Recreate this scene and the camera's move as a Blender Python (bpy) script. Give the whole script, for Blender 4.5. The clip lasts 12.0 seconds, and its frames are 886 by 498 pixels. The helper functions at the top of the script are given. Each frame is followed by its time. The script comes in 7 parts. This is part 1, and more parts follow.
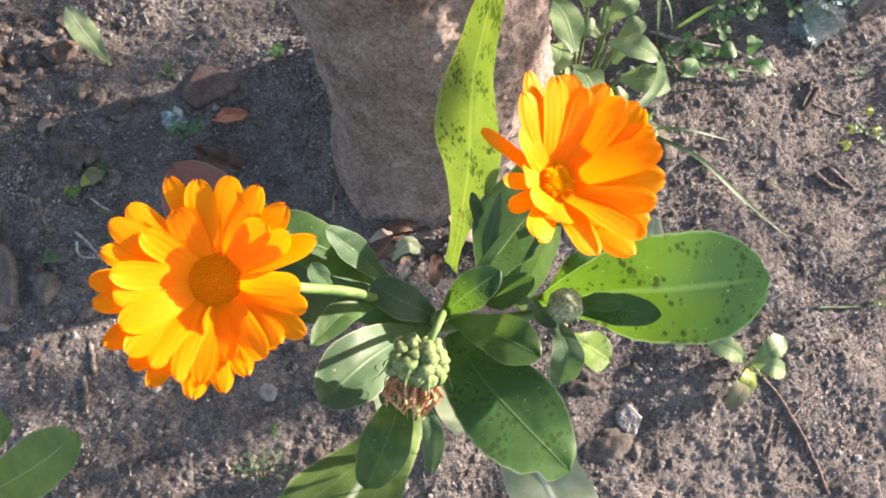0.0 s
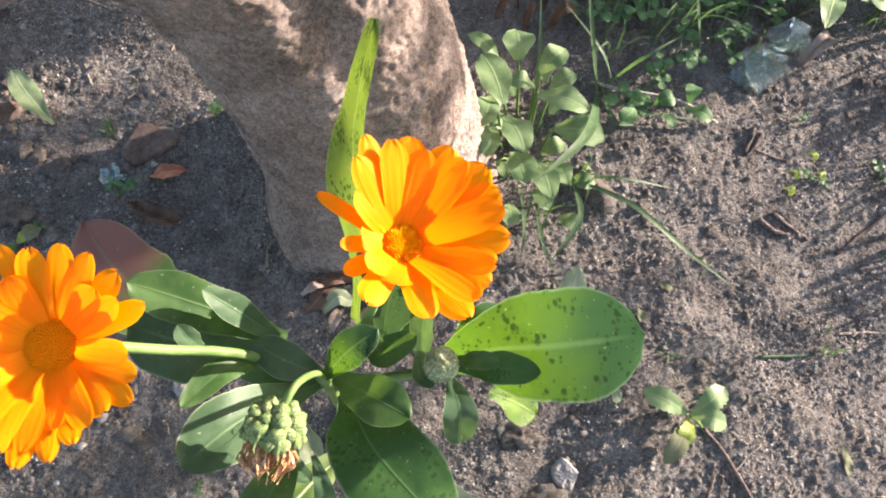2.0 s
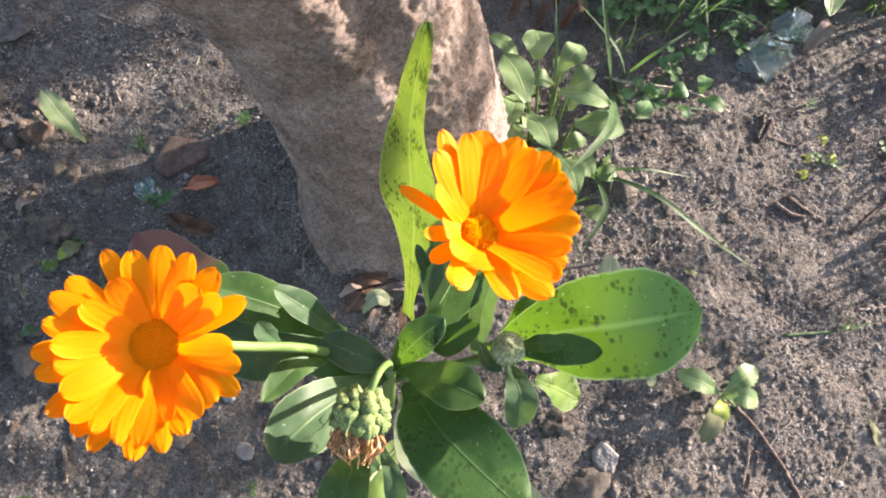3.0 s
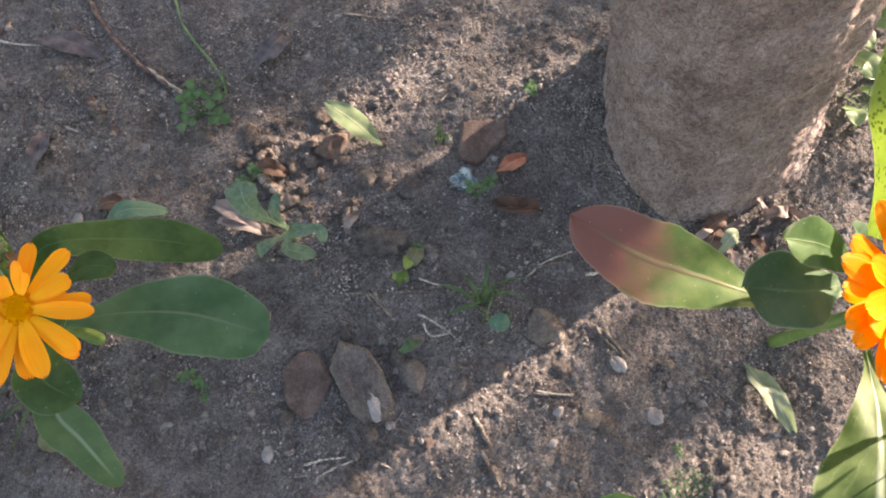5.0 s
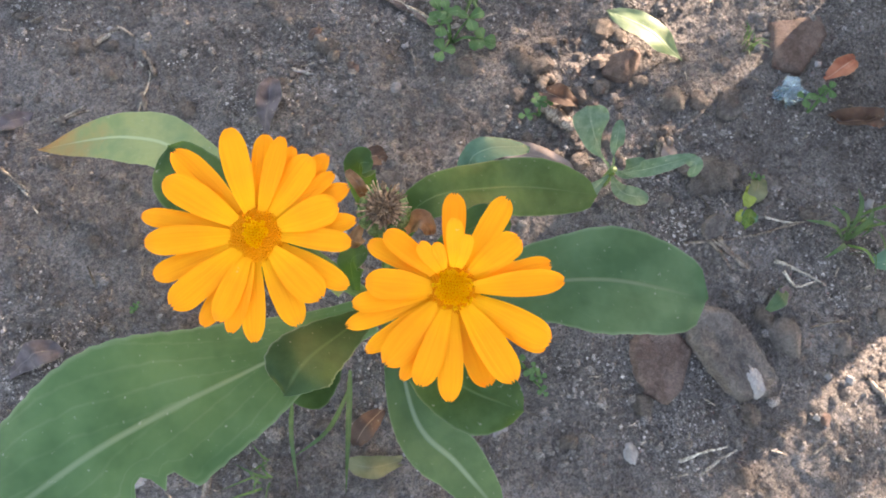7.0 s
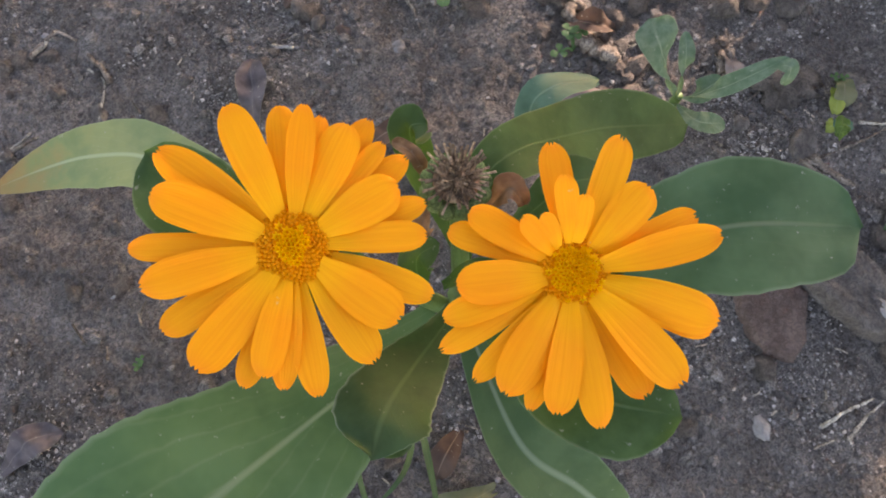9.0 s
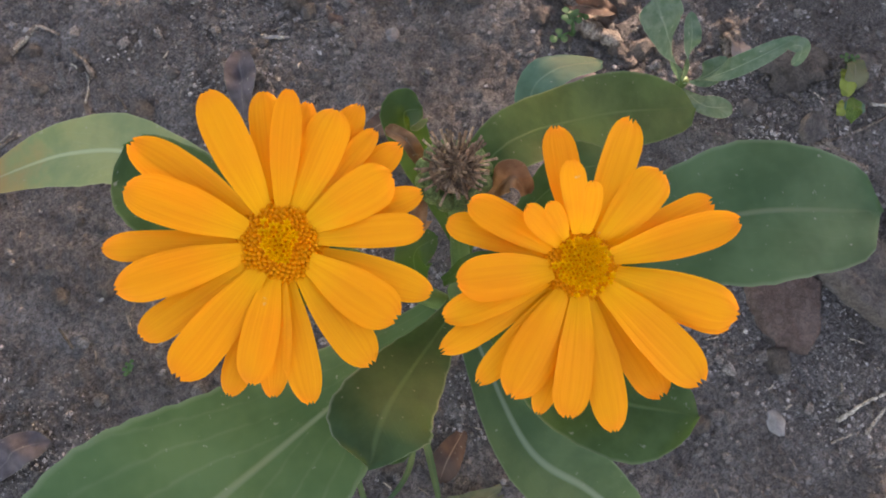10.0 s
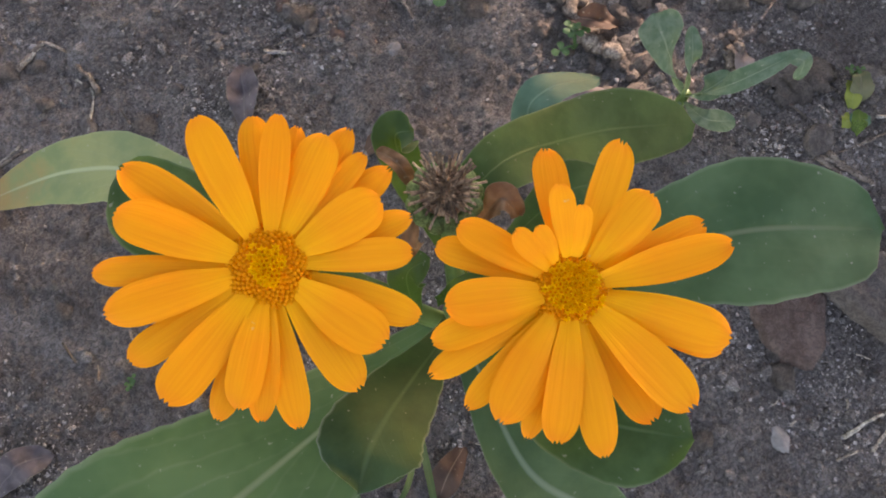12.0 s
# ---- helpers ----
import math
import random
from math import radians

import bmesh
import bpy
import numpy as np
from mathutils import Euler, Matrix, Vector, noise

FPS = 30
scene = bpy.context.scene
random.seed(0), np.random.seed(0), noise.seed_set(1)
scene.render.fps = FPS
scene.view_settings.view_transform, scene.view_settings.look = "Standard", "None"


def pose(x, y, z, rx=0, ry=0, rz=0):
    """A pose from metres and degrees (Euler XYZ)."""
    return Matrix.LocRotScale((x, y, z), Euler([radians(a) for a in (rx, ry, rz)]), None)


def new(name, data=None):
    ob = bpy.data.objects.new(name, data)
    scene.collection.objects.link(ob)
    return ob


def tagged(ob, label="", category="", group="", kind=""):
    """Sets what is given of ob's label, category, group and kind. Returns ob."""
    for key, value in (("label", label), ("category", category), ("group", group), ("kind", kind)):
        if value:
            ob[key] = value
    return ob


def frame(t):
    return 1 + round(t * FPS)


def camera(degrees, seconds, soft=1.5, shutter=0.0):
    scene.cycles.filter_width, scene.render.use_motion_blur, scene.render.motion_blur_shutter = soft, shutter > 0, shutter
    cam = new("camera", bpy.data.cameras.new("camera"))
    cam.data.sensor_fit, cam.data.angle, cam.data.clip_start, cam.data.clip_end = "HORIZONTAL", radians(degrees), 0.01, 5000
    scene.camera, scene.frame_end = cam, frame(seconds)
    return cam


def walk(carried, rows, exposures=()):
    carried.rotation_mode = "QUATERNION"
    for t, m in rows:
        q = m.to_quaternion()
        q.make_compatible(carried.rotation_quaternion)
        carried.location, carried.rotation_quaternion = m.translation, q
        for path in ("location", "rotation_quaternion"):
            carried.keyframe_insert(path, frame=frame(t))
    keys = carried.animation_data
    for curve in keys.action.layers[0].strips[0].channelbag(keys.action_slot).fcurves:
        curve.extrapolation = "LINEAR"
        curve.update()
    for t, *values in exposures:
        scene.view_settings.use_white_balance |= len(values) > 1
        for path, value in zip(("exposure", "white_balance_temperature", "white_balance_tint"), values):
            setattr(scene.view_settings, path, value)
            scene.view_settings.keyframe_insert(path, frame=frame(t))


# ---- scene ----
cam = camera(63.76, 12.0, soft=1.8)
PATH = [  # seconds, place, turn in degrees
    (0, -0.0000, -0.0000, 0.3782, 14.88, -7.15, 0.00),
    (0.5, 0.0057, -0.0017, 0.3755, 15.35, -6.33, -0.39),
    (1, 0.0155, -0.0003, 0.3729, 15.97, -4.35, 0.55),
    (1.5, 0.0389, 0.0073, 0.3733, 17.86, -2.87, 0.86),
    (2, 0.0467, 0.0053, 0.3842, 18.27, -5.51, -0.23),
    (2.5, 0.0421, 0.0015, 0.3934, 18.79, -5.58, 0.02),
    (2.7, 0.0341, -0.0017, 0.3920, 18.99, -5.59, -0.89),
    (4.3, -0.0807, -0.0031, 0.3796, 17.65, -5.20, -13.09),
    (4.5, -0.1094, 0.0003, 0.3729, 17.11, -4.50, -13.95),
    (5, -0.1725, 0.0319, 0.3634, 17.19, -3.25, -15.38),
    (5.5, -0.2337, 0.0519, 0.3458, 17.67, -1.63, -16.77),
    (6, -0.2808, 0.0710, 0.3259, 17.57, -0.40, -16.28),
    (6.5, -0.3062, 0.0864, 0.3067, 16.95, -1.32, -18.83),
    (7, -0.3141, 0.0902, 0.2791, 15.35, -3.28, -20.97),
    (7.5, -0.3296, 0.1003, 0.2654, 15.78, -2.40, -26.44),
    (7.7, -0.3326, 0.1012, 0.2590, 14.89, -2.65, -27.84),
    (9.3, -0.3253, 0.1121, 0.2285, 14.29, -1.44, -31.80),
    (9.5, -0.3250, 0.1124, 0.2272, 14.19, -1.36, -32.24),
    (10, -0.3252, 0.1119, 0.2229, 14.06, -1.39, -32.10),
    (10.5, -0.3239, 0.1112, 0.2219, 14.11, -1.01, -31.97),
    (11, -0.3224, 0.1113, 0.2222, 14.05, -0.62, -31.59),
    (11.5, -0.3223, 0.1133, 0.2237, 14.32, -0.33, -31.75),
    (12, -0.3203, 0.1124, 0.2235, 14.45, -0.36, -31.89),
]
walk(cam, [(t, pose(x, y, z, rx, ry, rz)) for t, x, y, z, rx, ry, rz in PATH],
     exposures=[(0, 2.32, 7200, 22), (2.7, 2.32, 7100, 19), (4.5, 2.05, 7900, 29), (5.0, 2.62, 7900, 26), (5.5, 3.56, 7750, 21), (6.5, 3.36, 7900, 23), (7.5, 3.12, 8000, 26), (9.5, 2.73, 8300, 30), (12, 2.66, 8300, 31)])

# ---- light: low sun from the far right, clear sky ----
SUN_AZ, SUN_EL = radians(22.0), radians(14.0)  # azimuth counted from +x towards +y
to_sun = Vector((math.cos(SUN_AZ) * math.cos(SUN_EL), math.sin(SUN_AZ) * math.cos(SUN_EL), math.sin(SUN_EL)))
sun = new("sun", bpy.data.lights.new("sun", "SUN"))
sun.data.energy, sun.data.angle, sun.data.color = 5.0, radians(0.6), (1.0, 0.93, 0.82)
sun.matrix_world = Matrix.Translation((2, 1, 3)) @ to_sun.to_track_quat("Z", "Y").to_matrix().to_4x4()
world = bpy.data.worlds.new("world")
scene.world = world
world.use_nodes = True
sky = world.node_tree.nodes.new("ShaderNodeTexSky")
sky.sky_type, sky.sun_disc = "NISHITA", False
sky.sun_elevation, sky.sun_rotation = SUN_EL, math.pi / 2 - SUN_AZ
world.node_tree.nodes["Background"].inputs[1].default_value = 0.12
world.node_tree.links.new(sky.outputs[0], world.node_tree.nodes["Background"].inputs[0])


# ---- materials ----
def node_kit(name):
    mat = bpy.data.materials.new(name)
    mat.use_nodes = True
    nt = mat.node_tree
    bsdf = nt.nodes["Principled BSDF"]

    def node(kind, **props):
        n = nt.nodes.new("ShaderNode" + kind)
        for key, value in props.items():
            n.inputs[key].default_value = value
        return n

    return mat, nt, bsdf, node, nt.links.new


def ramp(node, link, source, *stops):
    r = node("ValToRGB")
    while len(r.color_ramp.elements) < len(stops):
        r.color_ramp.elements.new(0.5)
    for e, (pos, col) in zip(r.color_ramp.elements, stops):
        e.position, e.color = pos, (*col, 1) if not isinstance(col, float) else (col, col, col, 1)
    link(source, r.inputs[0])
    return r.outputs[0]


def mixed(nt, node, link, fac, a, b, mode="MIX"):
    m = node("Mix")
    m.data_type, m.blend_type = "RGBA", mode
    for value, k in ((fac, 0), (a, 6), (b, 7)):
        if isinstance(value, (int, float)):
            m.inputs[k].default_value = value
        elif isinstance(value, tuple):
            m.inputs[k].default_value = (*value, 1)
        else:
            link(value, m.inputs[k])
    return m.outputs[2]


def maths(node, link, op, a, b=0.0):
    m = node("Math")
    m.operation = op
    for value, k in ((a, 0), (b, 1)):
        if isinstance(value, (int, float)):
            m.inputs[k].default_value = value
        else:
            link(value, m.inputs[k])
    return m.outputs[0]


def mineral(name, dark, mid, light, scale=60.0, rough=0.95, bump=0.4, grain=900.0, spread=0.0, dust=0.0, speckle=1.0, stretch=1.0, gravel=0.0, patch=0.0):
    """Soil, stone, bark: two scales of noise for the colour, a fine grain and a bump."""
    mat, nt, bsdf, node, link = node_kit(name)
    where = node("TexCoord").outputs["Object"]
    if stretch != 1.0:
        squeeze = node("Mapping")
        squeeze.inputs["Scale"].default_value = (1.0, 1.0, stretch)
        link(where, squeeze.inputs[0])
        where = squeeze.outputs[0]
    big = node("TexNoise", Scale=scale, Detail=6.0, Roughness=0.65)
    fine = node("TexNoise", Scale=grain * 0.7, Detail=6.0, Roughness=0.8, Distortion=1.2)
    link(where, big.inputs["Vector"])
    link(where, fine.inputs["Vector"])
    col = ramp(node, link, big.outputs[0], (0.32, dark), (0.5, mid), (0.68, light))
    speck = ramp(node, link, fine.outputs[0], (0.41, 1 - 0.5 * speckle), (0.5, 1.0), (0.59, 1 + 0.5 * speckle))
    col = mixed(nt, node, link, 1.0, col, speck, "MULTIPLY")
    if patch:
        area = node("TexNoise", Scale=15.0, Detail=5.0, Roughness=0.6, Distortion=0.6)
        link(where, area.inputs["Vector"])
        col = mixed(nt, node, link, 1.0, col, ramp(node, link, area.outputs[0], (0.36, (1 - patch, 1 - 1.06 * patch, 1 - patch)), (0.52, 1.0), (0.66, 1 + 0.5 * patch)), "MULTIPLY")
    if spread:
        rnd = node("ObjectInfo").outputs["Random"] if spread > 0 else node("NewGeometry").outputs["Random Per Island"]
        col = mixed(nt, node, link, 1.0, col, ramp(node, link, rnd, (0.0, 1 - abs(spread)), (1.0, 1 + abs(spread))), "MULTIPLY")
    if dust:
        cover = node("TexNoise", Scale=scale * 2.2, Detail=7.0, Roughness=0.75)
        link(where, cover.inputs["Vector"])
        coat = ramp(node, link, cover.outputs[0], (0.36, 0.1), (0.6, dust))
        col = mixed(nt, node, link, coat, col, mixed(nt, node, link, 1.0, (0.165, 0.14, 0.122), speck, "MULTIPLY"))
    link(col, bsdf.inputs["Base Color"])
    bsdf.inputs["Roughness"].default_value = rough
    bsdf.inputs["Specular IOR Level"].default_value = 0.2
    b1 = node("Bump", Strength=bump, Distance=0.002)
    b2 = node("Bump", Strength=bump, Distance=0.0026)
    link(big.outputs[0], b1.inputs["Height"])
    link(fine.outputs[0], b2.inputs["Height"])
    link(b1.outputs[0], b2.inputs["Normal"])
    if gravel:
        cell = node("TexVoronoi", Scale=480.0, Randomness=1.0)
        link(where, cell.inputs["Vector"])
        b3 = node("Bump", Strength=gravel, Distance=0.0018)
        b3.invert = True
        link(cell.outputs["Distance"], b3.inputs["Height"])
        link(b2.outputs[0], b3.inputs["Normal"])
        link(b3.outputs[0], bsdf.inputs["Normal"])
    else:
        link(b2.outputs[0], bsdf.inputs["Normal"])
    return mat


def blade(name, base, alt, glow, rib=(0.15, 0.25, 0.09), spots=0.0, edge=0.35, tip=None, rough=0.5, thin=0.4, rib_width=0.018, mottle=90.0, veins=0.09, vein_count=9.0, spot_scale=(38.0, 13.0)):
    """A leaf: u runs along it, v across; midrib, side veins, pale margin, dark spots, light passing through."""
    mat, nt, bsdf, node, link = node_kit(name)
    uv = node("UVMap").outputs[0]
    sep = node("SeparateXYZ")
    link(uv, sep.inputs[0])
    u, v = sep.outputs[0], sep.outputs[1]
    where = node("TexCoord").outputs["Object"]
    blot = node("TexNoise", Scale=mottle, Detail=4.0, Roughness=0.6)
    link(where, blot.inputs["Vector"])
    col = ramp(node, link, blot.outputs[0], (0.38, base), (0.62, alt))
    off = maths(node, link, "ABSOLUTE", maths(node, link, "SUBTRACT", v, 0.5))
    # side veins slant towards the tip
    slant = maths(node, link, "SUBTRACT", maths(node, link, "MULTIPLY", u, vein_count), maths(node, link, "MULTIPLY", off, 7.0))
    wob = maths(node, link, "MULTIPLY", blot.outputs[0], 1.2)
    saw = maths(node, link, "ABSOLUTE", maths(node, link, "SUBTRACT", maths(node, link, "FRACT", maths(node, link, "ADD", slant, wob)), 0.5))
    vein = maths(node, link, "MULTIPLY", ramp(node, link, saw, (0.0, 1.0), (0.1, 0.0)), ramp(node, link, blot.outputs[0], (0.4, 0.15), (0.6, 1.0)))
    col = mixed(nt, node, link, maths(node, link, "MULTIPLY", vein, veins), col, rib)
    if tip:
        far = maths(node, link, "ADD", u, maths(node, link, "MULTIPLY", maths(node, link, "SUBTRACT", blot.outputs[0], 0.5), 0.5))
        end = ramp(node, link, far, (tip[1], 0.0), (min(1.0, tip[1] + 0.3), 1.0))
        col = mixed(nt, node, link, end, col, tip[0])
    if spots:
        stretch = node("Mapping")
        stretch.inputs["Scale"].default_value = (*spot_scale, 1.0)
        stretch.inputs["Rotation"].default_value = (0.0, 0.0, 0.5)
        link(uv, stretch.inputs[0])
        cell = node("TexVoronoi", Scale=1.0, Randomness=1.0)
        link(stretch.outputs[0], cell.inputs["Vector"])
        where_spots = node("TexNoise", Scale=110.0, Detail=3.0)
        link(where, where_spots.inputs["Vector"])
        s = maths(node, link, "ADD", cell.outputs["Distance"], maths(node, link, "MULTIPLY", maths(node, link, "SUBTRACT", 0.54, where_spots.outputs[0]), 2.0))
        mask = ramp(node, link, s, (0.16, 1.0), (0.4, 0.0))
        col = mixed(nt, node, link, maths(node, link, "MULTIPLY", mask, spots), col, (0.014, 0.034, 0.008))
        dark = maths(node, link, "MULTIPLY", mask, spots)
    else:
        dark = None
    line = ramp(node, link, off, (0.0, 1.0), (rib_width, 0.75), (rib_width * 2.2, 0.0))
    fade = ramp(node, link, u, (0.75, 1.0), (0.97, 0.0))
    col = mixed(nt, node, link, maths(node, link, "MULTIPLY", line, fade), col, rib)
    # dust and tiny scars
    fleck = node("TexNoise", Scale=620.0, Detail=2.0, Roughness=0.5)
    link(where, fleck.inputs["Vector"])
    col = mixed(nt, node, link, ramp(node, link, fleck.outputs[0], (0.7, 0.0), (0.76, 0.4)), col, (0.42, 0.42, 0.34))
    margin = ramp(node, link, off, (0.47, 0.0), (0.5, 1.0))
    col = mixed(nt, node, link, maths(node, link, "MULTIPLY", margin, 0.5 * edge), col, (0.55, 0.62, 0.42))
    link(col, bsdf.inputs["Base Color"])
    bsdf.inputs["Roughness"].default_value = rough
    bsdf.inputs["Specular IOR Level"].default_value = 0.22
    bump = node("Bump", Strength=0.35, Distance=0.0006)
    hgt = maths(node, link, "SUBTRACT", blot.outputs[0], maths(node, link, "ADD", maths(node, link, "MULTIPLY", vein, min(0.2, veins)), maths(node, link, "MULTIPLY", line, 0.6)))
    link(hgt, bump.inputs["Height"])
    link(bump.outputs[0], bsdf.inputs["Normal"])
    lit = node("BsdfTranslucent")
    through_col = mixed(nt, node, link, 0.72, col, glow)
    if tip:
        through_col = mixed(nt, node, link, maths(node, link, "MULTIPLY", end, 0.75), through_col, tip[0])
    if dark is not None:
        through_col = mixed(nt, node, link, dark, through_col, (0.015, 0.035, 0.006))
    link(through_col, lit.inputs["Color"])
    join = node("MixShader", Fac=thin)
    link(bsdf.outputs[0], join.inputs[1])
    link(lit.outputs[0], join.inputs[2])
    link(join.outputs[0], nt.nodes["Material Output"].inputs[0])
    return mat


def petal_material(name, root, body, rim, glow, thin=0.45):
    mat, nt, bsdf, node, link = node_kit(name)
    uv = node("UVMap").outputs[0]
    sep = node("SeparateXYZ")
    link(uv, sep.inputs[0])
    col = ramp(node, link, sep.outputs[0], (0.0, root), (0.35, body), (0.8, body), (1.0, rim))
    streak = node("Mapping")
    streak.inputs["Scale"].default_value = (1.3, 16.0, 1.0)
    link(uv, streak.inputs[0])
    shift = node("ObjectInfo").outputs["Random"]
    n = node("TexNoise", Scale=1.0, Detail=4.0)
    moved = node("VectorMath")
    moved.operation = "ADD"
    link(streak.outputs[0], moved.inputs[0])
    link(maths(node, link, "MULTIPLY", shift, 30.0), moved.inputs[1])
    link(moved.outputs[0], n.inputs["Vector"])
    col = mixed(nt, node, link, 1.0, col, ramp(node, link, n.outputs[0], (0.3, (0.95, 0.88, 0.8)), (0.6, (1.0, 1.02, 1.0))), "MULTIPLY")
    tone = ramp(node, link, shift, (0.0, (0.96, 0.9, 0.9)), (1.0, (1.0, 1.06, 1.0)))
    col = mixed(nt, node, link, 1.0, col, tone, "MULTIPLY")
    scar = node("TexNoise", Scale=420.0, Detail=2.0)
    link(node("TexCoord").outputs["Object"], scar.inputs["Vector"])
    col = mixed(nt, node, link, ramp(node, link, scar.outputs[0], (0.76, 0.0), (0.8, 0.6)), col, (0.75, 0.45, 0.2))
    link(col, bsdf.inputs["Base Color"])
    bsdf.inputs["Roughness"].default_value = 0.55
    bsdf.inputs["Specular IOR Level"].default_value = 0.12
    bump = node("Bump", Strength=0.2, Distance=0.0005)
    link(n.outputs[0], bump.inputs["Height"])
    link(bump.outputs[0], bsdf.inputs["Normal"])
    lit = node("BsdfTranslucent")
    link(mixed(nt, node, link, 0.6, col, glow), lit.inputs["Color"])
    join = node("MixShader", Fac=thin)
    link(bsdf.outputs[0], join.inputs[1])
    link(lit.outputs[0], join.inputs[2])
    link(join.outputs[0], nt.nodes["Material Output"].inputs[0])
    return mat


def glass_material(name, tint=(0.76, 0.88, 0.84), clear=0.97, haze=0.12):
    mat, nt, bsdf, node, link = node_kit(name)
    bsdf.inputs["Base Color"].default_value = (*tint, 1)
    bsdf.inputs["Transmission Weight"].default_value = clear
    n = node("TexNoise", Scale=300.0, Detail=3.0)
    link(node("TexCoord").outputs["Object"], n.inputs["Vector"])
    link(ramp(node, link, n.outputs[0], (0.4, 0.1 * haze), (0.75, haze)), bsdf.inputs["Roughness"])
    return mat


SOIL = mineral("soil", (0.1, 0.087, 0.078), (0.152, 0.135, 0.123), (0.215, 0.195, 0.18), 60.0, 0.97, 0.8, 1000.0, speckle=0.9, gravel=0.7, patch=0.2)
CRUMB = mineral("soil_crumb", (0.084, 0.074, 0.067), (0.14, 0.126, 0.115), (0.218, 0.2, 0.185), 90.0, 0.97, 0.5, 1500.0, -0.25)
BARK = mineral("bark", (0.145, 0.112, 0.098), (0.202, 0.162, 0.145), (0.262, 0.22, 0.203), 60.0, 0.95, 0.7, 620.0, speckle=0.8, stretch=0.85, patch=0.2)
GREY_STONE = mineral("grey_stone", (0.08, 0.072, 0.067), (0.135, 0.123, 0.115), (0.228, 0.212, 0.198), 90.0, 0.92, 0.8, 700.0, 0.15, 0.55, 0.55)
WHITE_STONE = mineral("white_stone", (0.176, 0.167, 0.16), (0.229, 0.22, 0.214), (0.299, 0.29, 0.283), 90.0, 0.85, 0.25, 900.0, 0.15, 0.3, 0.3)
RED_STONE = mineral("red_stone", (0.074, 0.046, 0.038), (0.115, 0.074, 0.061), (0.165, 0.113, 0.096), 80.0, 0.95, 0.7, 800.0, 0.15, 0.35, 0.5)
RED_SOIL = mineral("red_soil", (0.07, 0.052, 0.043), (0.112, 0.085, 0.07), (0.165, 0.132, 0.112), 90.0, 0.97, 0.8, 900.0, -0.25, 0.6, 0.6)
CLOD = mineral("clod", (0.0752, 0.0635, 0.056), (0.126, 0.11, 0.098), (0.198, 0.177, 0.16), 90.0, 0.97, 1.0, 900.0, 0.2, 0.6, 0.6)
TWIG = mineral("twig_wood", (0.0936, 0.0718, 0.0593), (0.156, 0.126, 0.103), (0.242, 0.207, 0.172), 200.0, 0.9, 0.5, 900.0, 0.35)
PALE_STALK = mineral("pale_stalk", (0.2, 0.175, 0.14), (0.3, 0.27, 0.22), (0.42, 0.39, 0.33), 200.0, 0.9, 0.3, 900.0, 0.25)
TAN_STONE = mineral("tan_stone", (0.11, 0.09, 0.074), (0.17, 0.143, 0.12), (0.245, 0.213, 0.182), 90.0, 0.95, 0.8, 800.0, 0.15, 0.4, 0.6)
DARK_TWIG = mineral("dark_twig_wood", (0.06, 0.04, 0.035), (0.1, 0.07, 0.061), (0.2, 0.155, 0.135), 160.0, 0.85, 0.4, 900.0)
STRAW = mineral("straw", (0.11, 0.09, 0.072), (0.2, 0.168, 0.135), (0.36, 0.315, 0.255), 90.0, 0.9, 0.2, 900.0, -0.6)
GRIT = mineral("soil_grit", (0.12, 0.107, 0.098), (0.192, 0.175, 0.162), (0.29, 0.27, 0.252), 90.0, 0.97, 0.3, 1500.0, -0.6)
GLASS = glass_material("broken_glass")
CLOUDY_GLASS = glass_material("cloudy_glass", (0.5, 0.66, 0.72), 0.8, 0.4)

LEAF_GREEN = blade("leaf_green", (0.0246, 0.0651, 0.0185), (0.0581, 0.116, 0.037), (0.114, 0.229, 0.0176), rib=(0.08, 0.14, 0.05), rib_width=0.01, veins=0.06, thin=0.32)
LEAF_SPOT = blade("leaf_spotted", (0.034, 0.1, 0.018), (0.075, 0.165, 0.026), (0.11, 0.23, 0.01), spots=0.8, tip=((0.028, 0.085, 0.034), 0.55), edge=0.9, thin=0.34, mottle=45.0, veins=0.05)
LEAF_DARK = blade("leaf_dark_spotted", (0.022, 0.068, 0.018), (0.05, 0.118, 0.03), (0.07, 0.16, 0.015), rib=(0.06, 0.125, 0.04), rib_width=0.009, spots=0.55, thin=0.28, mottle=55.0, edge=0.5)
LEAF_LIGHT = blade("leaf_light_green", (0.065, 0.13, 0.03), (0.105, 0.18, 0.045), (0.13, 0.22, 0.02), rib=(0.16, 0.24, 0.09), rib_width=0.012, thin=0.35, veins=0.05)
LEAF_BLUE = blade("leaf_bluish", (0.036, 0.078, 0.039), (0.066, 0.118, 0.062), (0.1, 0.19, 0.035), rib=(0.1, 0.165, 0.08), rib_width=0.013, thin=0.3, edge=0.7, veins=0.14, vein_count=5.0)
LEAF_YELLOW = blade("leaf_yellow_green", (0.05, 0.12, 0.026), (0.12, 0.2, 0.04), (0.15, 0.22, 0.02), spots=0.8, rib=(0.17, 0.25, 0.06), thin=0.36, veins=0.1, mottle=48.0, spot_scale=(52.0, 22.0))
LEAF_RED = blade("leaf_red_tipped", (0.05, 0.11, 0.028), (0.1, 0.16, 0.045), (0.2, 0.24, 0.04), tip=((0.19, 0.085, 0.07), 0.42), rib=(0.17, 0.14, 0.08), thin=0.25, veins=0.05)
